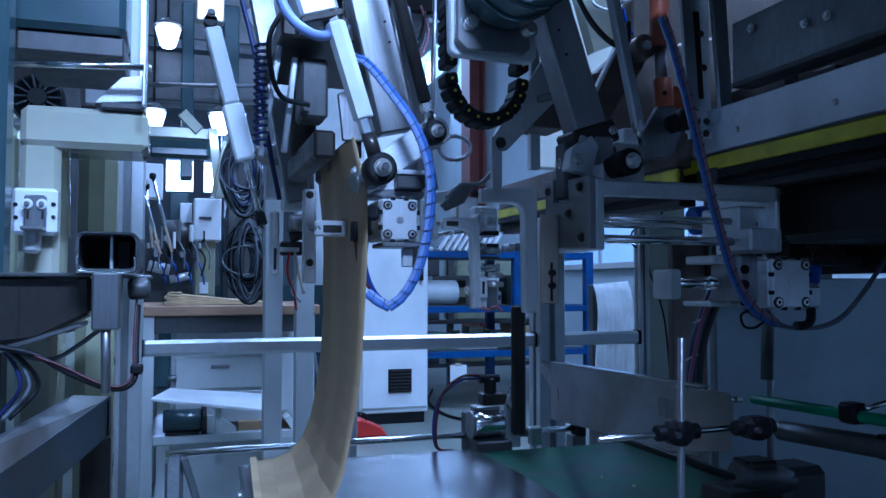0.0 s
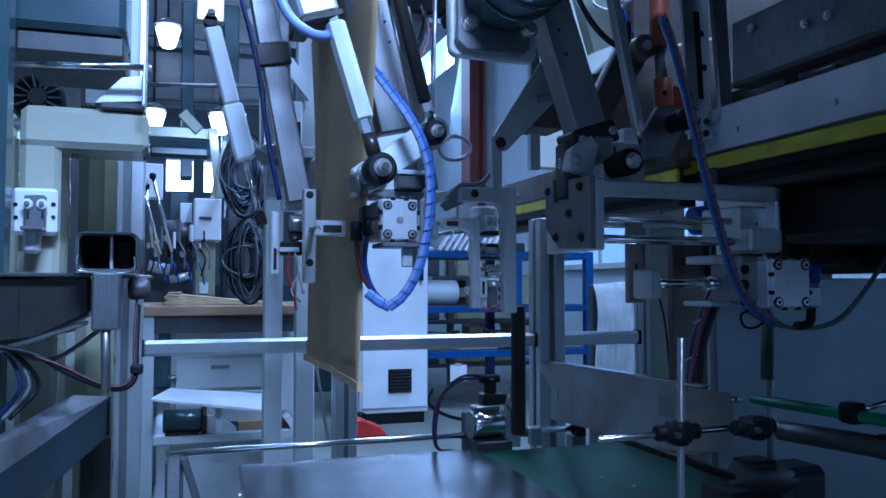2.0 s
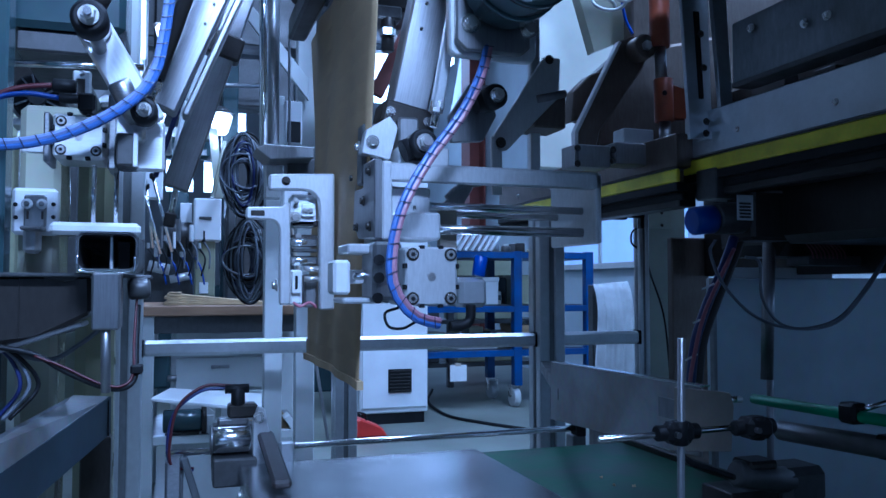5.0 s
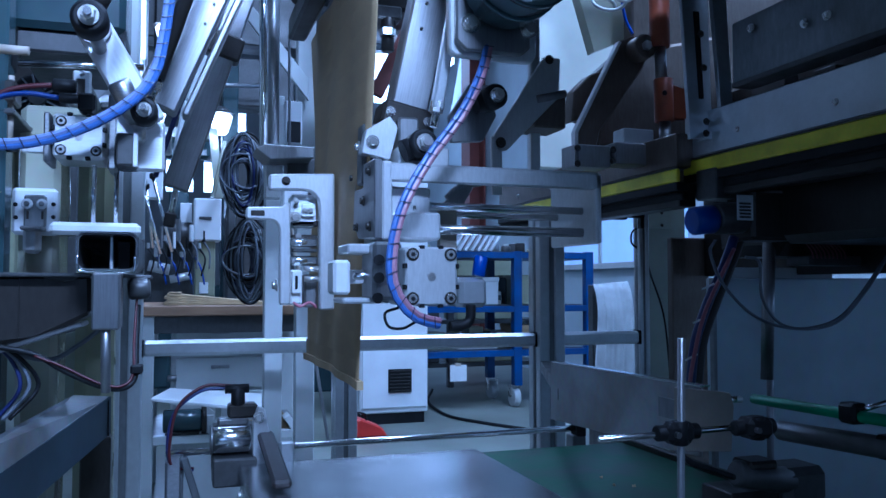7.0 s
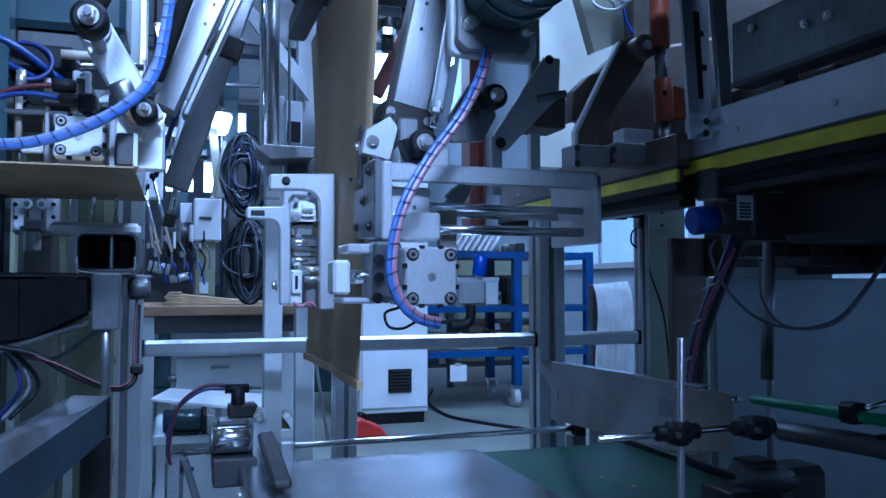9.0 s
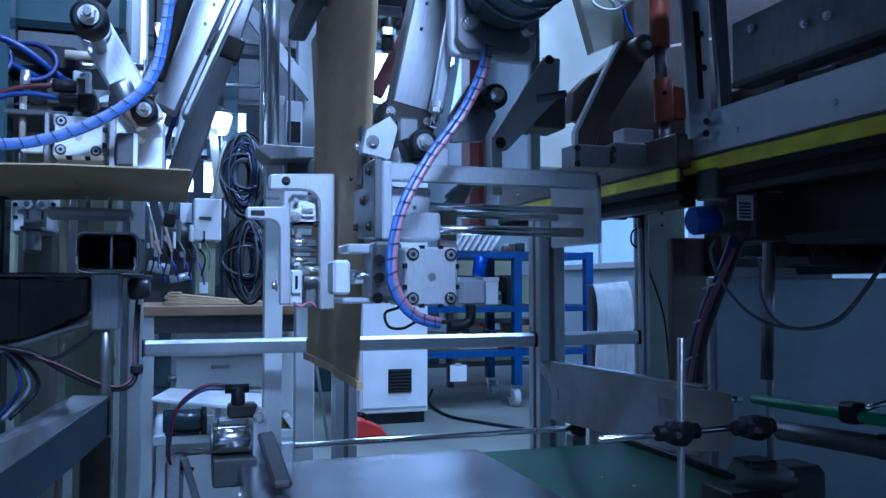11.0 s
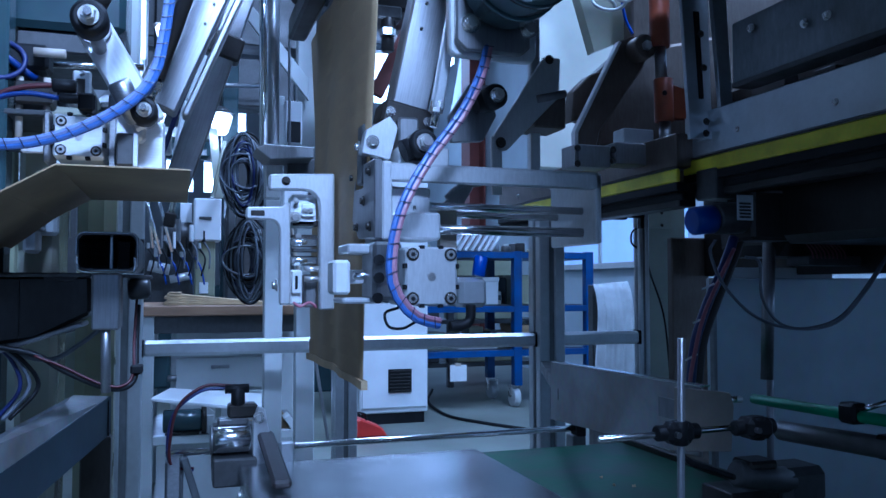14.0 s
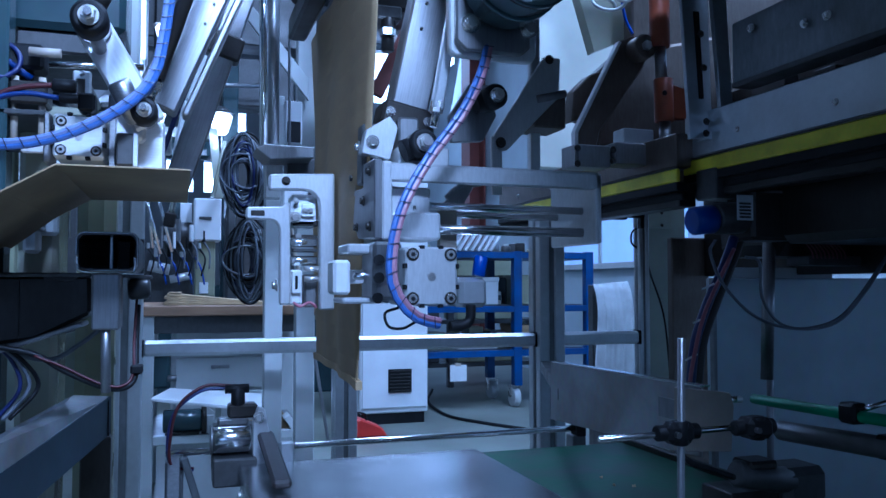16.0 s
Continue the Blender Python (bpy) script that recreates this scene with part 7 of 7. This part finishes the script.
part("stud", Kit().cyl((0.240, 1.620, 1.013), (0.272, 1.620, 1.013), 0.006, 10), BOLT, rf)
part("stud", Kit().cyl((0.239, 1.620, 1.033), (0.271, 1.620, 1.033), 0.006, 10), BOLT, rf)
r_tube = link_thing("swing_linkage", "dull steel box-section swing linkage above the frame", "linkage")
part("tube", Kit().box((0, 0.05, 0.18), (0.072, 0.06, 0.37), 0.004), STEEL, r_tube)
part("saddle", Kit().box((0, 0.05, 0.0), (0.1, 0.08, 0.045), 0.005), DARK, r_tube)
for z in (0.17, 0.22):
    part("hole", Kit().cyl((-0.01, 0.016, z), (-0.01, 0.02, z), 0.003, 8), DARK, r_tube)
part("air_hose", Kit().tube([(0.05, 0.03, 0.36), (0.06, 0.02, 0.24), (0.09, 0.01, 0.17), (0.125, 0.01, 0.16), (0.15, 0.02, 0.2)], 0.006), DARK, r_tube)
part("end_cap", Kit().box((0, 0.05, -0.012), (0.08, 0.07, 0.012), 0.003), MILL, r_tube)
for sx in (-1, 1):
    part("bolt", Kit().bolt((sx * 0.036, 0.01, 0.0), 0.006), BOLT, r_tube)
r_rod = link_thing("push_rod", "slim steel push rod with black ball joint", "rod")
part("shaft", Kit().box((0, 0, 0.2), (0.02, 0.02, 0.3), 0.003), ALU, r_rod)
part("piston_rod", Kit().cyl((0, 0, 0.02), (0, 0, 0.08), 0.007, 12), CHROME, r_rod)
part("lock_nut", Kit().cyl((0, 0, 0.045), (0, 0, 0.065), 0.012, 6), BOLT, r_rod)
r_far = link_thing("swing_linkage", "dull steel swing linkage of the far transfer gripper", "linkage")
part("tube", Kit().box((0, 0, 0.25), (0.055, 0.05, 0.5), 0.004), STEEL, r_far)
part("frame_plate", Kit().box((-0.01, 0, -0.06), (0.02, 0.1, 0.14), 0.003), MILL, r_far)
part("top_rail", Kit().box((0.05, 0, -0.02), (0.12, 0.06, 0.03), 0.003), MILL, r_far)
part("slide_rod", Kit().cyl((0, 0, -0.09), (0.18, 0, -0.09), 0.006, 10), CHROME, r_far)
part("slide_rod", Kit().cyl((0, 0, -0.12), (0.18, 0, -0.12), 0.006, 10), CHROME, r_far)
loop = [(0.085 + 0.047 * math.cos(a), -0.02 - 0.002 * i, 0.105 + 0.033 * math.sin(a)) for i, a in enumerate([2.9 - 0.45 * j for j in range(15)])]
part("hose_loop", Kit().tube([(-0.01, -0.03, 0.3), (0.01, -0.03, 0.18), *loop], 0.006), LOOPWRAP, r_far, "looped hose in a white spiral wrap")

# ---- what moves ----
def motions():
    # pick-up gripper: box centre and quarter turn
    rows = [(0.0, (0.377, 1.400, 1.118), 0), (3.1, (0.377, 1.400, 1.118), 0), (3.3, (0.356, 1.400, 1.114), 1), (3.4, (0.332, 1.400, 1.109), 2), (3.5, (0.305, 1.400, 1.104), 4), (3.6, (0.266, 1.400, 1.099), 7),
            (3.7, (0.198, 1.400, 1.094), 14), (3.8, (0.114, 1.400, 1.094), 26), (3.9, (0.039, 1.400, 1.108), 40), (4.0, (-0.017, 1.400, 1.129), 52), (4.1, (-0.063, 1.400, 1.149), 60), (4.2, (-0.107, 1.400, 1.184), 71),
            (4.4, (-0.144, 1.400, 1.226), 86), (4.6, (-0.157, 1.400, 1.239), 90), (16.0, (-0.157, 1.400, 1.239), 90)]
    walk(gl, [(t, pose(*p, 0, a, 0)) for t, p, a in rows])
    d = Vector(LFAR) - Vector(LBOX)
    walk(gf, [(t, Matrix.Translation(Vector(p) + Vector((d.x * math.cos(radians(a)) + d.z * math.sin(radians(a)), d.y, d.z * math.cos(radians(a)) - d.x * math.sin(radians(a))))) @ pose(0, 0, 0, 0, a, 0)) for t, p, a in rows])
    walk(jaw, [(t, pose(x, y, z)) for t, x, y, z in ((0.0, 0, 0, 0), (3.4, 0, 0, 0), (3.6, 0.03, 0, 0.01), (3.8, 0.06, 0, 0.02), (4.0, 0.085, 0, 0.03), (4.2, 0.098, 0, 0.038), (9.2, 0.098, 0, 0.038), (10.2, 0.095, 0, 0.038), (11.3, 0.05, 0.1, 0.02), (11.7, 0.02, 0.12, 0.02), (12.2, -0.02, 0.12, 0.02), (16.0, -0.02, 0.12, 0.02))])
    walk(jf, [(t, pose(x, 0, 0)) for t, x in ((0.0, 0), (3.4, 0), (4.2, -0.03), (16.0, -0.03))])
    walk(l_rod, [(t, aim(a, b)) for t, a, b in (
        (0.0, (0.304, 1.250, 1.187), (0.203, 1.250, 1.509)), (3.1, (0.304, 1.250, 1.187), (0.203, 1.250, 1.509)), (3.4, (0.255, 1.250, 1.178), (0.178, 1.250, 1.506)), (3.5, (0.225, 1.250, 1.172), (0.160, 1.250, 1.504)), (3.6, (0.172, 1.250, 1.163), (0.138, 1.250, 1.501)),
        (3.8, (0.042, 1.250, 1.197), (0.061, 1.250, 1.491)), (4.0, (-0.065, 1.250, 1.267), (-0.017, 1.250, 1.481)), (4.1, (-0.093, 1.250, 1.294), (-0.037, 1.250, 1.479)), (4.2, (-0.112, 1.250, 1.336), (-0.051, 1.250, 1.494)),
        (4.6, (-0.129, 1.250, 1.386), (-0.052, 1.250, 1.554)), (16.0, (-0.129, 1.250, 1.386), (-0.052, 1.250, 1.554)))])
    walk(l_tube, [(t, aim(a, b)) for t, a, b in (
        (0.0, (0.398, 1.450, 1.286), (0.323, 1.450, 1.602)), (3.1, (0.398, 1.450, 1.286), (0.323, 1.450, 1.602)), (3.4, (0.363, 1.450, 1.277), (0.298, 1.450, 1.599)), (3.6, (0.282, 1.450, 1.267), (0.254, 1.450, 1.593)),
        (3.8, (0.154, 1.450, 1.270), (0.181, 1.450, 1.584)), (4.0, (0.055, 1.450, 1.279), (0.125, 1.450, 1.577)), (4.2, (-0.011, 1.450, 1.299), (0.086, 1.450, 1.572)), (4.6, (-0.050, 1.450, 1.307), (0.057, 1.450, 1.568)), (16.0, (-0.050, 1.450, 1.307), (0.057, 1.450, 1.568)))])
    eyes = [(0.0, (0.333, 1.370, 1.205), (0.434, 1.370, 1.276)), (3.1, (0.333, 1.370, 1.205), (0.434, 1.370, 1.276)), (3.4, (0.279, 1.370, 1.195), (0.393, 1.370, 1.269)), (3.6, (0.189, 1.370, 1.179), (0.307, 1.370, 1.254)),
            (3.8, (0.046, 1.370, 1.216), (0.183, 1.370, 1.247)), (4.0, (-0.071, 1.370, 1.293), (0.071, 1.370, 1.255)), (4.1, (-0.101, 1.370, 1.323), (0.034, 1.370, 1.258)), (4.2, (-0.123, 1.370, 1.368), (-0.006, 1.370, 1.269)), (4.6, (-0.141, 1.370, 1.423), (-0.058, 1.370, 1.280)), (16.0, (-0.141, 1.370, 1.423), (-0.058, 1.370, 1.280))]
    ups = [(0.365, 1.370, 1.535), (0.365, 1.370, 1.535), (0.329, 1.370, 1.531), (0.260, 1.370, 1.522), (0.167, 1.370, 1.511), (0.096, 1.370, 1.503), (0.072, 1.370, 1.500), (0.040, 1.370, 1.496), (0.009, 1.370, 1.493), (0.009, 1.370, 1.493)]
    walk(l_rod2, [(t, aim(b, u)) for (t, a, b), u in zip(eyes, ups)])
    walk(l_crank, [(t, aim((Vector(a) + Vector(b)) / 2, b)) for t, a, b in eyes])
    walk(l_bar, [(t, aim(a, b)) for t, a, b in (
        (0.0, (0.280, 2.000, 1.219), (0.169, 2.000, 1.795)), (3.1, (0.280, 2.000, 1.219), (0.169, 2.000, 1.795)), (3.4, (0.241, 2.000, 1.215), (0.163, 2.000, 1.794)), (3.6, (0.189, 2.000, 1.216), (0.159, 2.000, 1.794)),
        (3.8, (0.105, 2.000, 1.220), (0.152, 2.000, 1.793)), (4.0, (0.052, 2.000, 1.225), (0.152, 2.000, 1.793)), (4.2, (0.013, 2.000, 1.230), (0.159, 2.000, 1.794)), (4.6, (-0.010, 2.000, 1.239), (0.163, 2.000, 1.794)), (16.0, (-0.010, 2.000, 1.239), (0.163, 2.000, 1.794)))])
    walk(l_cyl, [(t, aim((0.072, 2.300, 1.740), b) @ pose(0, 0, 0, 180, 0, 0)) for t, b in (
        (0.0, (0.234, 2.300, 1.120)), (3.1, (0.234, 2.300, 1.120)), (3.4, (0.203, 2.300, 1.120)), (3.6, (0.135, 2.300, 1.118)), (3.8, (0.069, 2.300, 1.133)), (4.0, (0.009, 2.300, 1.163)), (4.6, (-0.028, 2.300, 1.178)), (16.0, (-0.028, 2.300, 1.178)))])
    key_hose(HOSE_L_SEGS, HOSE_L_S, [(t, c) for t, c in (
        (0.0, [(0.281, 1.450, 1.425), (0.317, 1.420, 1.412), (0.352, 1.360, 1.344), (0.389, 1.330, 1.277), (0.415, 1.330, 1.203), (0.416, 1.340, 1.105), (0.395, 1.350, 1.015), (0.352, 1.360, 0.962), (0.321, 1.380, 0.985)]),
        (3.1, [(0.281, 1.450, 1.425), (0.317, 1.420, 1.412), (0.352, 1.360, 1.344), (0.389, 1.330, 1.277), (0.415, 1.330, 1.203), (0.416, 1.340, 1.105), (0.395, 1.350, 1.015), (0.352, 1.360, 0.962), (0.321, 1.380, 0.985)]),
        (3.4, [(0.234, 1.450, 1.423), (0.270, 1.420, 1.410), (0.311, 1.360, 1.338), (0.348, 1.330, 1.274), (0.368, 1.330, 1.201), (0.361, 1.340, 1.093), (0.331, 1.350, 0.995), (0.293, 1.360, 0.954), (0.273, 1.380, 0.985)]),
        (3.6, [(0.177, 1.450, 1.421), (0.209, 1.420, 1.405), (0.245, 1.360, 1.330), (0.266, 1.330, 1.260), (0.276, 1.330, 1.178), (0.265, 1.340, 1.072), (0.235, 1.350, 0.976), (0.206, 1.360, 0.945), (0.192, 1.380, 0.985)]),
        (3.8, [(0.095, 1.360, 1.461), (0.123, 1.350, 1.391), (0.152, 1.340, 1.321), (0.155, 1.330, 1.253), (0.137, 1.330, 1.172), (0.098, 1.340, 1.079), (0.055, 1.350, 1.005), (0.034, 1.360, 0.968), (0.025, 1.380, 0.995)]),
        (4.0, [(0.054, 1.360, 1.475), (0.057, 1.350, 1.406), (0.055, 1.340, 1.328), (0.038, 1.330, 1.250), (-0.000, 1.330, 1.184), (-0.059, 1.340, 1.129), (-0.116, 1.350, 1.084), (-0.158, 1.360, 1.062), (-0.180, 1.380, 1.071)]),
        (4.2, [(0.005, 1.360, 1.470), (0.004, 1.350, 1.401), (-0.007, 1.340, 1.332), (-0.031, 1.330, 1.278), (-0.081, 1.330, 1.234), (-0.150, 1.340, 1.197), (-0.214, 1.350, 1.169), (-0.269, 1.360, 1.159), (-0.312, 1.380, 1.164)]),
        (4.6, [(-0.022, 1.360, 1.467), (-0.029, 1.350, 1.407), (-0.041, 1.340, 1.343), (-0.069, 1.330, 1.296), (-0.118, 1.330, 1.258), (-0.178, 1.340, 1.230), (-0.238, 1.350, 1.216), (-0.293, 1.360, 1.214), (-0.343, 1.380, 1.219)]),
        (16.0, [(-0.022, 1.360, 1.467), (-0.029, 1.350, 1.407), (-0.041, 1.340, 1.343), (-0.069, 1.330, 1.296), (-0.118, 1.330, 1.258), (-0.178, 1.340, 1.230), (-0.238, 1.350, 1.216), (-0.293, 1.360, 1.214), (-0.343, 1.380, 1.219)]))])

    # transfer gripper: the frame's upper corner
    rows = [(0.0, (1.136, 1.300, 1.200)), (3.1, (1.136, 1.300, 1.200)), (3.4, (1.122, 1.300, 1.195)), (3.6, (1.094, 1.300, 1.189)), (3.8, (1.040, 1.300, 1.183)), (4.0, (0.978, 1.300, 1.175)),
            (4.1, (0.931, 1.300, 1.172)), (4.2, (0.881, 1.300, 1.171)), (4.4, (0.787, 1.300, 1.185)), (4.7, (0.734, 1.300, 1.211)), (16.0, (0.734, 1.300, 1.211))]
    walk(gr, [(t, pose(*p)) for t, p in rows])
    walk(rf, [(t, Matrix.Translation(Vector(RF) + Vector(p) - Vector(RO))) for t, p in rows])
    open_x = (1.083, 1.240, 1.016)[0] - (1.079, 1.240, 1.016)[0] - ((0.387, 1.240, 1.014)[0] - (0.698, 1.240, 1.015)[0])
    walk(sl, [(t, pose(x, 0, 0)) for t, x in ((0.0, open_x), (3.4, open_x), (3.6, open_x * 0.93), (3.8, open_x * 0.8), (4.0, open_x * 0.55), (4.2, open_x * 0.35), (4.7, 0), (16.0, 0))])
    walk(pad, [(t, pose(x, 0, 0)) for t, x in ((0.0, -0.07), (0.5, -0.07), (1.0, -0.115), (3.6, -0.115), (4.7, 0), (16.0, 0))])
    walk(finger, [(t, pose(x, 0, 0)) for t, x in ((0.0, -0.19), (0.5, -0.19), (1.2, 0), (16.0, 0))])
    walk(hook, [(t, pose(x, 0, 0)) for t, x in ((0.0, 0.05), (0.5, 0.05), (1.2, 0), (16.0, 0))])
    walk(r_tube, [(t, aim(a, b)) for t, a, b in (
        (0.0, (0.782, 1.380, 1.297), (0.689, 1.380, 1.577)), (3.1, (0.782, 1.380, 1.297), (0.689, 1.380, 1.577)), (3.4, (0.764, 1.380, 1.288), (0.681, 1.380, 1.576)), (3.6, (0.742, 1.380, 1.283), (0.665, 1.380, 1.574)), (3.8, (0.681, 1.380, 1.277), (0.641, 1.380, 1.571)),
        (4.0, (0.604, 1.380, 1.273), (0.594, 1.380, 1.566)), (4.2, (0.513, 1.380, 1.278), (0.530, 1.380, 1.558)), (4.7, (0.395, 1.380, 1.308), (0.446, 1.380, 1.548)), (16.0, (0.395, 1.380, 1.308), (0.446, 1.380, 1.548)))])
    walk(r_rod, [(t, aim(a, b)) for t, a, b in (
        (0.0, (0.830, 1.300, 1.245), (0.767, 1.300, 1.536)), (3.1, (0.830, 1.300, 1.245), (0.767, 1.300, 1.536)), (3.4, (0.812, 1.300, 1.239), (0.761, 1.300, 1.535)), (3.6, (0.787, 1.300, 1.232), (0.746, 1.300, 1.534)), (3.8, (0.736, 1.300, 1.225), (0.713, 1.300, 1.530)),
        (4.0, (0.647, 1.300, 1.218), (0.666, 1.300, 1.524)), (4.2, (0.553, 1.300, 1.216), (0.581, 1.300, 1.515)), (4.7, (0.409, 1.300, 1.253), (0.452, 1.300, 1.500)), (16.0, (0.409, 1.300, 1.253), (0.452, 1.300, 1.500)))])
    walk(r_far, [(t, aim(a, b)) for t, a, b in (
        (0.0, (0.631, 2.050, 1.252), (0.546, 2.050, 1.769)), (3.1, (0.631, 2.050, 1.252), (0.546, 2.050, 1.769)), (3.5, (0.604, 2.050, 1.243), (0.527, 2.050, 1.767)), (3.6, (0.579, 2.050, 1.242), (0.515, 2.050, 1.766)), (3.8, (0.545, 2.050, 1.249), (0.512, 2.050, 1.766)),
        (4.0, (0.501, 2.050, 1.247), (0.499, 2.050, 1.764)), (4.2, (0.468, 2.050, 1.246), (0.481, 2.050, 1.762)), (4.7, (0.400, 2.050, 1.273), (0.442, 2.050, 1.758)), (16.0, (0.400, 2.050, 1.273), (0.442, 2.050, 1.758)))])
    key_hose(HOSE_R_SEGS, HOSE_R_S, [(t, c) for t, c in (
        (0.0, [(0.806, 1.200, 1.475), (0.827, 1.200, 1.427), (0.858, 1.200, 1.327), (0.888, 1.200, 1.217), (0.916, 1.200, 1.117), (0.943, 1.190, 1.015), (0.976, 1.180, 0.957), (1.031, 1.180, 0.932), (1.093, 1.220, 0.958)]),
        (3.1, [(0.806, 1.200, 1.475), (0.827, 1.200, 1.427), (0.858, 1.200, 1.327), (0.888, 1.200, 1.217), (0.916, 1.200, 1.117), (0.943, 1.190, 1.015), (0.976, 1.180, 0.957), (1.031, 1.180, 0.932), (1.093, 1.220, 0.958)]),
        (3.6, [(0.759, 1.200, 1.521), (0.786, 1.200, 1.423), (0.813, 1.200, 1.324), (0.841, 1.200, 1.215), (0.863, 1.200, 1.115), (0.877, 1.190, 1.015), (0.904, 1.180, 0.945), (0.957, 1.180, 0.920), (1.022, 1.220, 0.948)]),
        (4.0, [(0.686, 1.200, 1.512), (0.690, 1.200, 1.414), (0.689, 1.200, 1.315), (0.679, 1.200, 1.207), (0.671, 1.200, 1.110), (0.664, 1.190, 1.014), (0.690, 1.180, 0.929), (0.749, 1.180, 0.909), (0.821, 1.220, 0.935)]),
        (4.2, [(0.621, 1.200, 1.504), (0.615, 1.200, 1.406), (0.593, 1.200, 1.308), (0.556, 1.200, 1.201), (0.530, 1.200, 1.107), (0.530, 1.190, 1.014), (0.550, 1.180, 0.936), (0.606, 1.180, 0.908), (0.675, 1.220, 0.937)]),
        (4.7, [(0.499, 1.250, 1.429), (0.471, 1.220, 1.351), (0.427, 1.200, 1.273), (0.374, 1.200, 1.202), (0.330, 1.190, 1.127), (0.309, 1.180, 1.056), (0.309, 1.170, 0.996), (0.342, 1.170, 0.953), (0.403, 1.200, 0.937)]),
        (16.0, [(0.499, 1.250, 1.429), (0.471, 1.220, 1.351), (0.427, 1.200, 1.273), (0.374, 1.200, 1.202), (0.330, 1.190, 1.127), (0.309, 1.180, 1.056), (0.309, 1.170, 0.996), (0.342, 1.170, 0.953), (0.403, 1.200, 0.937)]))])

    # lifter, cable chain and the bag it draws up
    lift = [(0.0, 0), (0.2, 0.015), (0.4, 0.047), (0.6, 0.1), (0.8, 0.134), (1.0, 0.165), (1.2, 0.208), (1.4, 0.246), (1.6, 0.285), (1.9, 0.335), (2.1, 0.345), (16.0, 0.345)]
    walk(lf, [(t, pose(LIFT[0], LIFT[1], LIFT[2] + z)) for t, z in lift])
    walk(cc, [(t, pose(CH[0], CH[1], CH[2] + z * 0.42)) for t, z in lift])
    # bag: height of its mouth, how far its foot trails, its drift and the turn of its foot
    rows = []
    for t, z in lift[:-1]:
        rows.append((t, z, max(0.0, 1 - t / 1.7), 0.0, 0.0))
    rows += [(11.9, 0.345, 0, 0, 0), (12.5, 0.345, 0, 0.008, 0), (13.0, 0.345, 0, 0.013, 0), (14.4, 0.345, 0, 0.014, 0), (15.0, 0.345, 0, 0.018, -1), (15.6, 0.345, 0, 0.02, -2), (16.0, 0.345, 0, 0.02, -2.5)]
    keyed = [[] for _ in STRIPS]
    for t, z, trail, drift, turn in rows:
        p = Vector((0, 0, LIFT[2] + z - 0.83 + 0.02))
        bend = 0.0
        for i, k in enumerate(keyed):
            u = i / (BAGN - 1)
            a = trail * (5 * math.sin(3 * u) - 4 + 40 * max(0, u - 0.5))
            low = p.z + 0.83 - 0.545
            slack = 0.05 + 0.09 * max(0, trail - 0.6) / 0.4
            if low < slack and trail > 0:
                a = min(1, trail * 1.5) * min(84, (slack - low) / 0.06 * 84)
            bend += max(-24, min(24, a - bend))
            a = bend + drift * 220 * (-1 if i > 7 else 0) * (0.5 - abs(u - 0.75)) 
            k.append((t, Matrix.Translation(p) @ pose(0, 0, 0, 0, a, turn * max(0, u - 0.5) * 2 - 3.5 * max(0, 1 - t / 1.5))))
            p = p + Vector((-math.sin(radians(a)) * BAGSEG, 0, -math.cos(radians(a)) * BAGSEG))
    for ob, r in zip(STRIPS, keyed):
        walk(ob, r + ([] if r[-1][0] == 16.0 else [(16.0, r[-1][1])]))

    # flat sack, its tail and the carrier that brings it
    rows = [(0.0, -0.7), (6.3, -0.42), (6.7, -0.36), (7.0, -0.3), (7.5, -0.237), (8.0, -0.177), (8.5, -0.122), (9.0, -0.072), (9.2, -0.05), (10.0, 0.0), (16.0, 0.0)]
    walk(fb, [(t, pose(FLAT[0] + x, FLAT[1], FLAT[2])) for t, x in rows])
    droop = ((0.0, 0), (11.2, -2), (11.65, -3), (11.8, -12), (12.0, -25), (12.4, -31), (16.0, -31))
    walk(tail, [(t, pose(-0.167, 0, 0, 0, a, 0)) for t, a in droop])
    walk(tail_end, [(t, pose(-0.07, 0, 0, 0, a * 0.25, 0)) for t, a in droop])
    walk(sm, [(t, pose(-0.28 + x, 1.75, 1.3)) for t, x in ((0.0, -0.6), (6.3, -0.25), (7.0, -0.1), (7.5, -0.06), (8.0, -0.03), (9.0, 0.0), (10.0, 0.0), (11.7, 0.03), (12.2, 0.05), (12.6, 0.03), (13.2, -0.03), (16.0, -0.05))])

    # pusher carriage and its blade
    px = [(0.0, 0.469), (3.0, 0.469), (3.2, 0.42), (3.4, 0.207), (3.5, 0.125), (3.6, 0.037), (3.7, 0.005), (3.8, 0), (16.0, 0)]
    walk(pc, [(t, pose(PC[0] + x * VIEW_SCALE, PC[1], PC[2])) for t, x in px])
    h = PIV - PC
    walk(blade, [(t, pose(*h, a, 0, 0)) for t, a in ((0.0, 0), (3.65, 0), (3.8, 14), (3.9, 36), (4.0, 60), (4.1, 82), (4.25, 97), (16.0, 97))])


motions()
